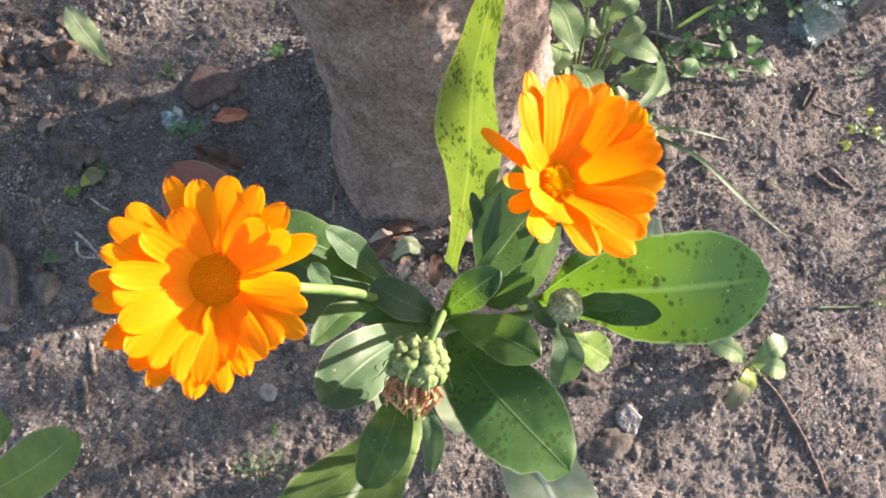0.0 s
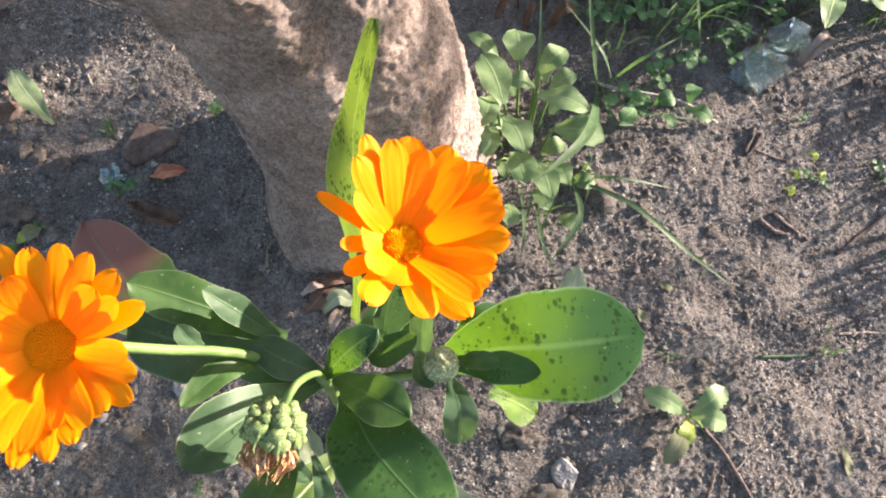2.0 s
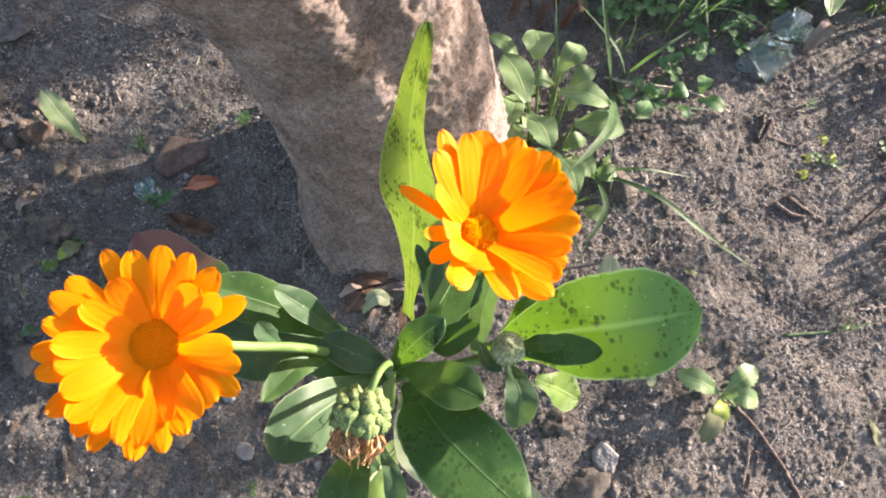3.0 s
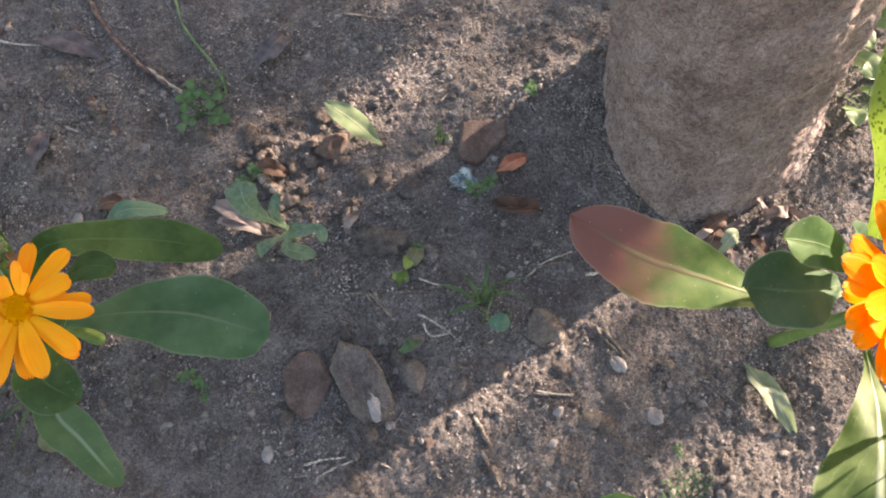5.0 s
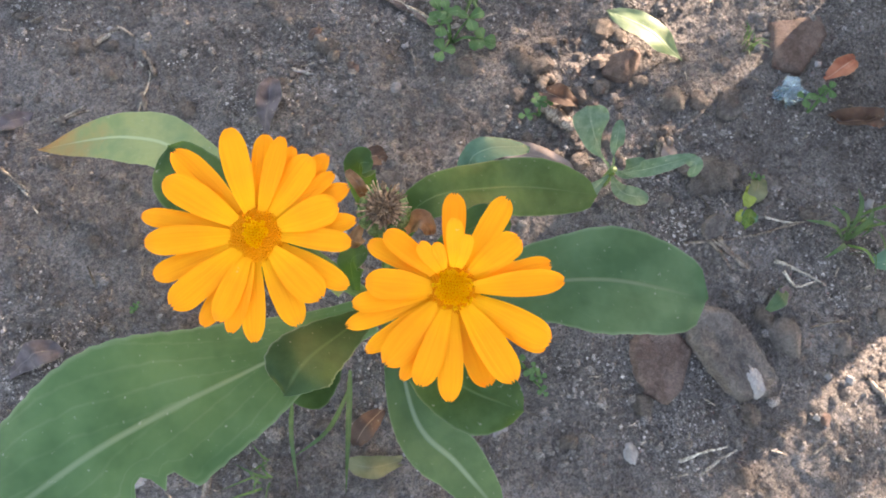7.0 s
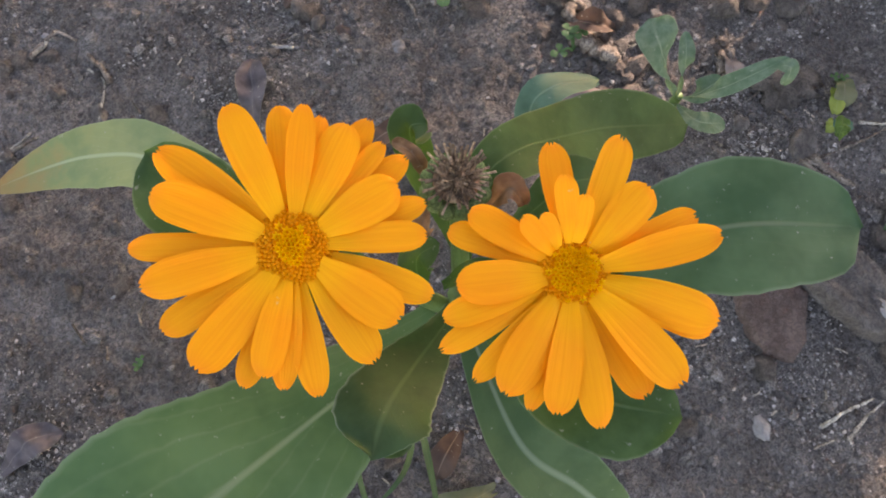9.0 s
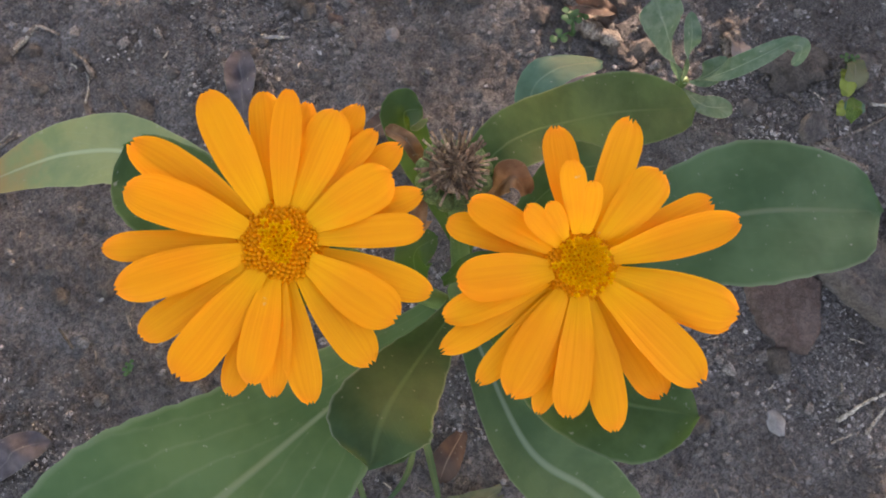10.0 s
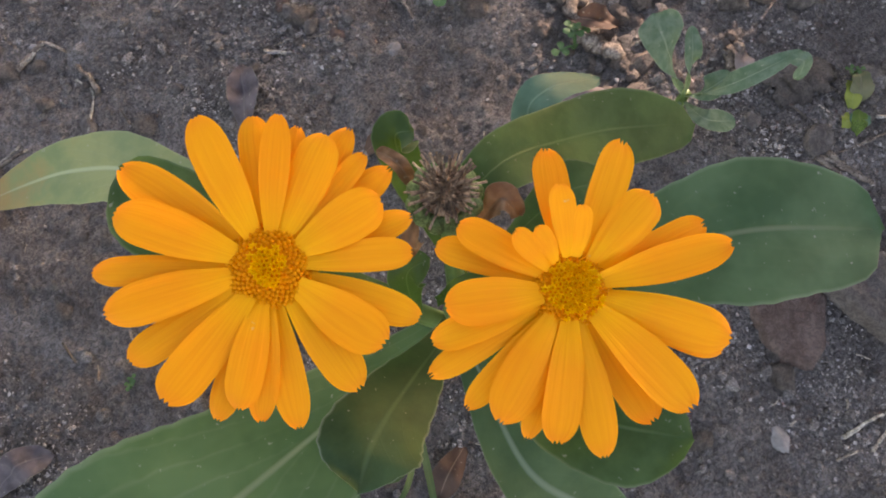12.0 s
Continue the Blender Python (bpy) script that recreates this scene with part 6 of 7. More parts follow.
twig("root_fibre", [(0.0543, 0.1101), (0.0515, 0.1008), (0.0524, 0.0912)], 0.00031, 0.00019, TWIG, "thin dry root fibre on soil", 164)
twig("root_fibre", [(0.0758, 0.1128), (0.064, 0.1131), (0.053, 0.1088)], 0.00031, 0.00019, TWIG, "thin dry root fibre on soil", 165)
twig("root_fibre", [(0.078, 0.082), (0.075, 0.0957), (0.0668, 0.1073)], 0.00031, 0.00019, TWIG, "thin dry root fibre on soil", 166)
twig("root_fibre", [(0.0389, 0.0893), (0.045, 0.0928), (0.0493, 0.0985)], 0.00031, 0.00019, TWIG, "thin dry root fibre on soil", 167)
twig("root_fibre", [(0.0175, 0.1035), (0.0241, 0.0967), (0.0327, 0.093)], 0.00031, 0.00019, TWIG, "thin dry root fibre on soil", 168)
twig("root_fibre", [(0.062, 0.1004), (0.0561, 0.0901), (0.0547, 0.0785)], 0.00031, 0.00019, TWIG, "thin dry root fibre on soil", 169)
twig("root_fibre", [(0.0531, 0.0819), (0.0398, 0.0853), (0.0264, 0.0833)], 0.00031, 0.00019, TWIG, "thin dry root fibre on soil", 170)
twig("root_fibre", [(0.0802, 0.1007), (0.0802, 0.1081), (0.0774, 0.115)], 0.00031, 0.00019, TWIG, "thin dry root fibre on soil", 171)
twig("root_fibre", [(0.0105, 0.105), (0.0192, 0.1078), (0.0263, 0.114)], 0.00031, 0.00019, TWIG, "thin dry root fibre on soil", 172)
twig("dry_stalk", [(-0.3945, 0.139), (-0.3936, 0.1342), (-0.3906, 0.1302)], 0.00026, 0.00014, TWIG, "thin dry stalk among litter under the plant", 173)
twig("dry_stalk", [(-0.3848, 0.1316), (-0.39, 0.1278), (-0.3927, 0.1218)], 0.00026, 0.00014, TWIG, "thin dry stalk among litter under the plant", 174)
twig("dry_stalk", [(-0.3767, 0.1164), (-0.3846, 0.1209), (-0.3933, 0.1213)], 0.00026, 0.00014, TWIG, "thin dry stalk among litter under the plant", 175)
twig("dry_stalk", [(-0.3882, 0.098), (-0.3886, 0.1087), (-0.3939, 0.1186)], 0.00026, 0.00014, TWIG, "thin dry stalk among litter under the plant", 176)
twig("dry_stalk", [(-0.3829, 0.1295), (-0.3789, 0.1314), (-0.3763, 0.1352)], 0.00026, 0.00014, TWIG, "thin dry stalk among litter under the plant", 177)
twig("dry_stalk", [(-0.382, 0.1273), (-0.3765, 0.1229), (-0.3698, 0.1215)], 0.00026, 0.00014, TWIG, "thin dry stalk among litter under the plant", 178)
twig("dry_stalk", [(-0.383, 0.1223), (-0.3842, 0.1136), (-0.3811, 0.1051)], 0.00026, 0.00014, TWIG, "thin dry stalk among litter under the plant", 179)
twig("dry_stalk", [(-0.3697, 0.1109), (-0.3798, 0.1083), (-0.387, 0.1011)], 0.00026, 0.00014, TWIG, "thin dry stalk among litter under the plant", 180)
twig("dry_stalk", [(-0.3627, 0.1275), (-0.366, 0.1311), (-0.3705, 0.1328)], 0.00026, 0.00014, TWIG, "thin dry stalk among litter under the plant", 181)
twig("dry_stalk", [(-0.3733, 0.1126), (-0.3713, 0.119), (-0.3726, 0.1258)], 0.00026, 0.00014, TWIG, "thin dry stalk among litter under the plant", 182)
twig("dry_stalk", [(-0.377, 0.1086), (-0.3685, 0.1094), (-0.3615, 0.1142)], 0.00026, 0.00014, TWIG, "thin dry stalk among litter under the plant", 183)
twig("dry_stalk", [(-0.3738, 0.111), (-0.3674, 0.1018), (-0.3577, 0.0964)], 0.00026, 0.00014, TWIG, "thin dry stalk among litter under the plant", 184)


twig("dry_stalk", [(-0.1451, 0.1036), (-0.1361, 0.0956), (-0.1297, 0.0873)], 0.0009, 0.0005, PALE_STALK, "pale curled dry stalk in shade", 401)
twig("dry_stalk", [(-0.1438, 0.0988), (-0.1414, 0.0908), (-0.1316, 0.0902)], 0.0007, 0.0005, PALE_STALK, "pale curled dry stalk in shade", 402)
twig("straw", [(-0.0837, 0.1091), (-0.0705, 0.1146), (-0.0557, 0.1160)], 0.0006, 0.0004, PALE_STALK, "thin pale straw on soil", 403)
twig("straw", [(-0.0970, 0.0508), (-0.0889, 0.0467), (-0.0793, 0.0436)], 0.0008, 0.0006, PALE_STALK, "bright thin straw in sun", 404)
twig("straw", [(-0.0528, 0.1019), (-0.0450, 0.1009), (-0.0354, 0.0997)], 0.0009, 0.0008, PALE_STALK, "short thick pale straw", 405)
twig("root", [(-0.0569, 0.0746), (-0.0537, 0.0648), (-0.0489, 0.0553)], 0.001, 0.0006, TWIG, "thin forked root in sun", 406)
twig("root", [(-0.1316, 0.0474), (-0.1295, 0.0403), (-0.1272, 0.0310)], 0.0013, 0.001, TWIG, "brown root half in soil", 407)
twig("straw", [(-0.2168, 0.0462), (-0.2074, 0.0460), (-0.1968, 0.0446)], 0.0007, 0.0004, PALE_STALK, "thin straw at the edge of shade", 408)
twig("straw", [(-0.2125, 0.0385), (-0.2035, 0.0409), (-0.1936, 0.0418)], 0.0006, 0.0004, PALE_STALK, "thin straw at the edge of shade", 409)
twig("straw", [(-0.1442, 0.0738), (-0.1358, 0.0728), (-0.1264, 0.0705)], 0.0006, 0.0004, TWIG, "thin twig beside the stone", 410)
twig("twig_end", [(-0.2566, 0.2797), (-0.2476, 0.2681), (-0.2376, 0.2567)], 0.0014, 0.0011, PALE_STALK, "pale broken end of a twig", 411)
twig("straw", [(0.1863, 0.1739), (0.2023, 0.1775), (0.2263, 0.1710)], 0.0006, 0.0004, PALE_STALK, "thin pale straw on soil", 412)
twig("straw", [(0.2397, 0.0109), (0.2471, 0.0181), (0.2559, 0.0240)], 0.0006, 0.0004, PALE_STALK, "thin pale straw on soil", 413)
twig("twig", [(0.2285, 0.0095), (0.2253, 0.0010), (0.2218, -0.0074)], 0.0006, 0.0005, TWIG, "thin grey twig on soil", 414)
twig("twig", [(0.2759, 0.1570), (0.2819, 0.1499), (0.2919, 0.1455)], 0.0016, 0.0012, DARK_TWIG, "short dark stick on soil", 415)
twig("twig", [(0.2854, 0.1609), (0.2930, 0.1521), (0.3040, 0.1434)], 0.0014, 0.0011, DARK_TWIG, "short dark stick on soil", 416)
twig("straw", [(-0.1647, 0.1205), (-0.1614, 0.1126), (-0.1581, 0.1045)], 0.0011, 0.0009, TWIG, "thick grey straw in shade", 417)
twig("straw", [(-0.1926, 0.1876), (-0.1842, 0.1888), (-0.1774, 0.1920)], 0.0006, 0.0004, PALE_STALK, "thin pale straw in sun", 418)
twig("straw", [(-0.1397, 0.1222), (-0.1321, 0.1169), (-0.1232, 0.1141)], 0.0006, 0.0004, PALE_STALK, "thin pale straw in shade", 419)
twig("straw", [(-0.3791, 0.2943), (-0.3735, 0.2968), (-0.3681, 0.2986)], 0.0008, 0.0007, PALE_STALK, "pale bent straw on soil", 420)
twig("straw", [(-0.4047, 0.2626), (-0.3975, 0.2640), (-0.3895, 0.2639)], 0.0005, 0.0004, PALE_STALK, "thin pale straw on soil", 421)
twig("straw", [(-0.4278, 0.2487), (-0.4239, 0.2406), (-0.4198, 0.2332)], 0.0005, 0.0004, PALE_STALK, "thin pale straw on soil", 422)
twig("straw", [(-0.3043, 0.2531), (-0.3014, 0.2511), (-0.2982, 0.2485)], 0.0007, 0.0006, PALE_STALK, "short white straw on soil", 423)
fallen_leaf("fallen_leaf", [(0.1951, 0.0996), (0.1961, 0.0954), (0.1969, 0.0908)], 0.0052, LEAF_DULL, "tiny withered leaf on soil", peak=0.5, base=0.3, lift=0.003, seed=424)
fallen_leaf("fallen_leaf", [(0.2083, 0.1148), (0.2124, 0.1122), (0.2169, 0.1110)], 0.0045, LEAF_DULL, "tiny withered leaf on soil", peak=0.5, base=0.3, lift=0.003, seed=425)
fallen_leaf("fallen_leaf", [(0.2321, 0.1308), (0.2353, 0.1285), (0.2392, 0.1272)], 0.005, LEAF_DULL, "tiny withered leaf on soil", peak=0.5, base=0.3, lift=0.003, seed=426)
fallen_leaf("fallen_leaf", [(0.1907, 0.1246), (0.1952, 0.1227), (0.1999, 0.1221)], 0.0045, LEAF_GREYDRY, "tiny grey dead leaf on soil", peak=0.5, base=0.3, lift=0.003, seed=427)
fallen_leaf("fallen_leaf", [(0.3045, 0.0240), (0.3046, 0.0157), (0.3049, 0.0075)], 0.0055, LEAF_DULL, "narrow withered leaf on soil", peak=0.5, base=0.3, lift=0.003, seed=428)
fallen_leaf("fallen_leaf", [(0.1750, 0.0536), (0.1767, 0.0505), (0.1776, 0.0460)], 0.005, LEAF_PALE, "small pale leaf on soil", peak=0.5, base=0.3, lift=0.004, seed=429)
fallen_leaf("yellow_sprout", [(0.3159, 0.2030), (0.3176, 0.1999), (0.3188, 0.1965)], 0.0042, LIME, "tiny yellow-green leaf on dry soil", peak=0.5, base=0.3, lift=0.006, seed=430)
fallen_leaf("yellow_sprout", [(0.3026, 0.1904), (0.3043, 0.1874), (0.3056, 0.1841)], 0.0042, LIME, "tiny yellow-green leaf on dry soil", peak=0.5, base=0.3, lift=0.006, seed=431)
fallen_leaf("yellow_sprout", [(0.3175, 0.1891), (0.3192, 0.1861), (0.3205, 0.1827)], 0.0042, LIME, "tiny yellow-green leaf on dry soil", peak=0.5, base=0.3, lift=0.006, seed=432)
fallen_leaf("yellow_sprout", [(0.2954, 0.1780), (0.2971, 0.1751), (0.2984, 0.1717)], 0.0042, LIME, "tiny yellow-green leaf on dry soil", peak=0.5, base=0.3, lift=0.006, seed=433)
fallen_leaf("fallen_leaf", [(-0.1428, 0.1290), (-0.1388, 0.1336), (-0.1343, 0.1389)], 0.0085, LEAF_DULL, "small yellow-green leaf in shade", peak=0.5, base=0.3, lift=0.005, seed=434)
fallen_leaf("fallen_leaf", [(-0.1498, 0.1218), (-0.1479, 0.1240), (-0.1453, 0.1263)], 0.007, LEAF_TEAL, "small green leaf in shade", peak=0.5, base=0.3, lift=0.005, seed=435)
fallen_leaf("bark_chip", [(-0.1709, 0.1571), (-0.1670, 0.1619), (-0.1615, 0.1681)], 0.0065, LEAF_BARK, "pale strip of bark in shade", peak=0.5, base=0.3, lift=0.004, seed=436)
fallen_leaf("dead_leaf", [(-0.1373, 0.1379), (-0.1418, 0.1329), (-0.1458, 0.1285)], 0.006, LIME, "small yellow leaf on soil", peak=0.5, base=0.3, lift=0.004, seed=437)
fallen_leaf("dead_leaf", [(-0.1534, 0.1240), (-0.1504, 0.1256), (-0.1467, 0.1276)], 0.005, LIME, "small yellow leaf on soil", peak=0.5, base=0.3, lift=0.004, seed=438)
stone("pebble", -0.0741, 0.0292, 0.0061, 0.0050, 0.0030, 20, TAN_STONE, "tan lump of dry earth in sun", 439)
stone("pebble", -0.0275, 0.0456, 0.0036, 0.0032, 0.0026, 0, TAN_STONE, "rounded tan pebble in sun", 440)
stone("pebble", -0.1105, 0.0651, 0.0040, 0.0058, 0.0023, 0, TAN_STONE, "tan lump of earth in sun", 441)
stone("pebble", -0.0894, 0.0379, 0.0032, 0.0029, 0.0023, 0, WHITE_STONE, "small whitish pebble in sun", 442)
stone("pebble", -0.0972, 0.0234, 0.0029, 0.0022, 0.0019, 0, WHITE_STONE, "small cream pebble in sun", 443)
stone("pebble", -0.1347, 0.0633, 0.0065, 0.0040, 0.0030, 30, GREY_STONE, "rough grey chip by the stone", 444)
stone("pebble", -0.1308, 0.1718, 0.0068, 0.0050, 0.0023, 0, GREY_STONE, "flat grey stone in shade", 446, flat=0.6)
stone("pebble", -0.1635, 0.1253, 0.0065, 0.0050, 0.0023, 30, GREY_STONE, "flat grey stone in shade", 447, flat=0.6)
stone("pebble", -0.1302, 0.1350, 0.0040, 0.0050, 0.0023, 0, GREY_STONE, "grey pebble in shade", 448)
stone("pebble", -0.1766, 0.1430, 0.0043, 0.0036, 0.0023, 0, GREY_STONE, "grey pebble in shade", 449)
stone("pebble", -0.2900, 0.2659, 0.0043, 0.0025, 0.0023, 30, RED_STONE, "reddish chip on soil", 452)
stone("pebble", -0.2799, 0.2457, 0.0036, 0.0029, 0.0023, 0, RED_STONE, "reddish chip on soil", 453)


# ---- small herbs, clover and grass ----
clover_patch(-0.2333, 0.245, 7, 0.017, 185)
clover_patch(-0.0968, 0.159, 3, 0.0115, 186)
clover_patch(-0.2586, 0.0998, 3, 0.0079, 187)
clover_patch(-0.2578, 0.0947, 3, 0.0072, 188)
clover_patch(-0.2116, 0.1974, 4, 0.0086, 189)
clover_patch(-0.3935, 0.1735, 2, 0.0043, 190)
clover_patch(-0.051, 0.2187, 4, 0.0086, 191)
clover_patch(-0.1355, 0.1389, 3, 0.0050, 192)
clover_patch(-0.449, 0.2083, 4, 0.0101, 193)
clover_patch(-0.3802, 0.3352, 3, 0.0072, 194)
clover_patch(0.2078, 0.2374, 5, 0.018, 196)
clover_patch(0.3149, 0.1862, 3, 0.010, 197)
clover_patch(0.3098, 0.2243, 2, 0.008, 198)
clover_patch(0.3614, 0.1882, 3, 0.014, 199)
clover_patch(0.3483, 0.1342, 2, 0.010, 200)
clover_patch(-0.0398, 0.0048, 2, 0.0058, 201)
grass_tuft(-0.1074, 0.1036, 14, 0.028, 0.0011, 202)
grass_tuft(-0.3972, 0.3263, 14, 0.018, 0.0009, 203)
grass_tuft(-0.2198, 0.2571, 12, 0.018, 0.0007, 204)
grass_tuft(0.2095, 0.0722, 6, 0.012, 0.0009, 205)
grass_tuft(0.3017, 0.0804, 6, 0.02, 0.0009, 206)
grass_tuft(-0.3641, 0.0969, 12, 0.02, 0.0008, 207)
grass_tuft(-0.1071, 0.1984, 16, 0.012, 0.0007, 208)
grass_tuft(0.1979, 0.3018, 12, 0.075, 0.0014, 209)
grass_tuft(0.2328, 0.2952, 13, 0.07, 0.0013, 210)
grass_tuft(0.2715, 0.3164, 12, 0.07, 0.0014, 211)
grass_tuft(0.3005, 0.3472, 12, 0.08, 0.0015, 212)
grass_tuft(0.3349, 0.3258, 18, 0.06, 0.0016, 213)
grass_tuft(0.2471, 0.3526, 13, 0.08, 0.0015, 214)
grass_tuft(0.3816, 0.3057, 16, 0.05, 0.0016, 215)
grass_tuft(0.1702, 0.1799, 8, 0.035, 0.0013, 216)
grass_tuft(0.1388, 0.1527, 8, 0.03, 0.0012, 217)
# tufts out of view, added to shade the grassy corner
grass_tuft(0.43, 0.37, 40, 0.10, 0.0022, 218)
grass_tuft(0.5, 0.4, 40, 0.10, 0.0022, 219)
grass_tuft(0.57, 0.42, 40, 0.10, 0.0022, 220)
grass_tuft(0.47, 0.45, 40, 0.10, 0.0022, 221)
grass_tuft(0.4, 0.42, 40, 0.10, 0.0022, 222)
grass_tuft(0.36, 0.4, 40, 0.10, 0.0022, 223)
grass_tuft(0.55, 0.36, 40, 0.10, 0.0022, 224)
grass_tuft(0.62, 0.46, 40, 0.10, 0.0022, 225)
# unseen tufts added on the right to throw shadows over the soil
for x, y, seed in ((0.47, 0.17, 341), (0.5, 0.24, 342), (0.53, 0.3, 343), (0.49, 0.29, 344), (0.56, 0.22, 345)):
    grass_tuft(x, y, 34, 0.075, 0.0024, seed)
corner_weed = root("broad_weed", 0.373, 0.3482, ground_height(0.373, 0.3482), "pale broad-leaved weed among dark grass", "plant")
leaf(corner_weed, [(0.3429, 0.3168, 0.03), (0.3152, 0.2797, 0.05), (0.3059, 0.2587, 0.05)], 0.0149, HERB, fold=10.0, peak=0.5, base=0.2, blunt=0.8, nu=14, nv=6, seed=226)
leaf(corner_weed, [(0.3478, 0.3217, 0.03), (0.3341, 0.2916, 0.05), (0.3373, 0.2792, 0.05)], 0.0143, HERB, fold=10.0, peak=0.5, base=0.2, blunt=0.8, nu=14, nv=6, seed=227)
leaf(corner_weed, [(0.3645, 0.3312, 0.02), (0.3526, 0.2921, 0.04), (0.3597, 0.2841, 0.04)], 0.0131, HERB, fold=10.0, peak=0.5, base=0.2, blunt=0.8, nu=14, nv=6, seed=228)
leaf(corner_weed, [(0.3479, 0.3299, 0.02), (0.3147, 0.3044, 0.04), (0.2982, 0.2966, 0.04)], 0.0137, HERB, fold=10.0, peak=0.5, base=0.2, blunt=0.8, nu=14, nv=6, seed=229)
# dense extra tufts, partly out of view, added to deepen the shade here
for x, y, seed in ((0.17, 0.335, 351), (0.2, 0.35, 352), (0.23, 0.335, 353), (0.26, 0.345, 354), (0.29, 0.335, 355), (0.32, 0.36, 356), (0.35, 0.345, 357), (0.19, 0.375, 358), (0.24, 0.385, 359), (0.29, 0.38, 360), (0.33, 0.395, 361), (0.385, 0.34, 362), (0.41, 0.33, 363)):
    grass_tuft(x, y, 30, 0.07, 0.0022, seed)
grass_tuft(0.2108, 0.3142, 15, 0.05, 0.0012, 230)
grass_tuft(0.2474, 0.3192, 15, 0.05, 0.0012, 231)
grass_tuft(0.2813, 0.2986, 12, 0.04, 0.0012, 232)
grass_tuft(0.2196, 0.2809, 8, 0.03, 0.0012, 233)
grass_tuft(0.3254, 0.3443, 15, 0.06, 0.0012, 234)
grass_tuft(0.3671, 0.3626, 15, 0.06, 0.0012, 235)
grass_tuft(0.2593, 0.2836, 7, 0.03, 0.0012, 236)
grass_tuft(0.1916, 0.2704, 8, 0.04, 0.0012, 237)
grass_tuft(0.1671, 0.3086, 10, 0.05, 0.0012, 238)
clover_patch(0.2335, 0.2644, 5, 0.02, 239)
clover_patch(0.2011, 0.293, 5, 0.024, 240)
clover_patch(0.2742, 0.2757, 4, 0.018, 241)
clover_patch(0.2262, 0.3084, 5, 0.024, 242)
clover_patch(0.3039, 0.3141, 5, 0.024, 243)
clover_patch(0.1816, 0.2917, 4, 0.02, 244)
clover_patch(0.258, 0.3061, 5, 0.022, 245)
trailing = root("trailing_clover", 0.1775, 0.2485, ground_height(0.1775, 0.2485), "trailing clover with bright green leaflets on bare soil", "plant")
stalk(trailing, [(0.1775, 0.2485, -0.002), (0.1908, 0.2353, 0.012), (0.2156, 0.2319, 0.012), (0.2340, 0.2277, 0.011), (0.2557, 0.2181, 0.006)], 0.0011, 0.0008, PALE_STALK, name="runner", label="pale dry-looking runner")
for n, (x0, y0, x1, y1, wide) in enumerate(((0.2359, 0.2282, 0.2388, 0.2390, 0.0105), (0.2329, 0.2242, 0.2477, 0.2145, 0.0105), (0.2024, 0.2219, 0.1902, 0.2106, 0.0110), (0.2186, 0.2207, 0.2225, 0.2083, 0.0070), (0.2179, 0.2523, 0.2234, 0.2494, 0.0080), (0.2171, 0.2515, 0.2095, 0.2478, 0.0070), (0.1986, 0.2263, 0.2061, 0.2306, 0.0090), (0.2135, 0.2263, 0.2258, 0.2289, 0.0120), (0.1820, 0.2305, 0.1877, 0.2219, 0.0090), (0.1961, 0.2301, 0.1918, 0.2377, 0.0080))):
    leaf(trailing, [(x0, y0, 0.011), ((x0 + x1) / 2, (y0 + y1) / 2, 0.016), (x1, y1, 0.015)], wide, CLOVER, name="leaflet", peak=0.6, base=0.2, blunt=0.5, fold=8.0, nu=12, nv=6, seed=370 + n)
twig("twig", [(0.2747, 0.2599), (0.2961, 0.2778), (0.3179, 0.2942)], 0.0014, 0.001, DARK_TWIG, "thin dark stick beside the broken glass", 381)
fallen_leaf("dead_leaf", [(0.3445, 0.2888), (0.3324, 0.2777), (0.3189, 0.265)], 0.0104, LEAF_BARK, "pale curled dry leaf by the glass", peak=0.5, base=0.4, fold=30.0, lift=0.012, seed=246)
twig("twig", [(0.2798, 0.2734), (0.3066, 0.293), (0.3383, 0.3113)], 0.00112, 0.00096, DARK_TWIG, "thin dark twig lying over the glass", 247)
fallen_leaf("dead_leaf", [(0.0495, 0.1052), (0.0502, 0.0989), (0.0509, 0.0926)], 0.0065, LEAF_GREYDRY, "crumpled dry leaf among litter at the tree foot", peak=0.5, base=0.4, fold=30.0, crumple=0.005, lift=0.0034, seed=248)
fallen_leaf("dead_leaf", [(0.0527, 0.1082), (0.0612, 0.1073), (0.0697, 0.1065)], 0.0077, LEAF_BARK, "crumpled dry leaf among litter at the tree foot", peak=0.5, base=0.4, fold=30.0, crumple=0.005, lift=0.0061, seed=249)
fallen_leaf("dead_leaf", [(0.0661, 0.1029), (0.0677, 0.0944), (0.0693, 0.086)], 0.0076, LEAF_BARK, "crumpled dry leaf among litter at the tree foot", peak=0.5, base=0.4, fold=30.0, crumple=0.005, lift=0.0063, seed=250)
fallen_leaf("dead_leaf", [(0.0431, 0.0997), (0.0426, 0.089), (0.0422, 0.0786)], 0.0078, LEAF_DRY, "crumpled dry leaf among litter at the tree foot", peak=0.5, base=0.4, fold=30.0, crumple=0.005, lift=0.0062, seed=251)
fallen_leaf("dead_leaf", [(0.0238, 0.0823), (0.0255, 0.0886), (0.0273, 0.0951)], 0.0058, LEAF_BARK, "crumpled dry leaf among litter at the tree foot", peak=0.5, base=0.4, fold=30.0, crumple=0.005, lift=0.0065, seed=252)
fallen_leaf("dead_leaf", [(0.0247, 0.1038), (0.0342, 0.1066), (0.0438, 0.1094)], 0.0051, LEAF_BARK, "crumpled dry leaf among litter at the tree foot", peak=0.5, base=0.4, fold=30.0, crumple=0.005, lift=0.0054, seed=253)
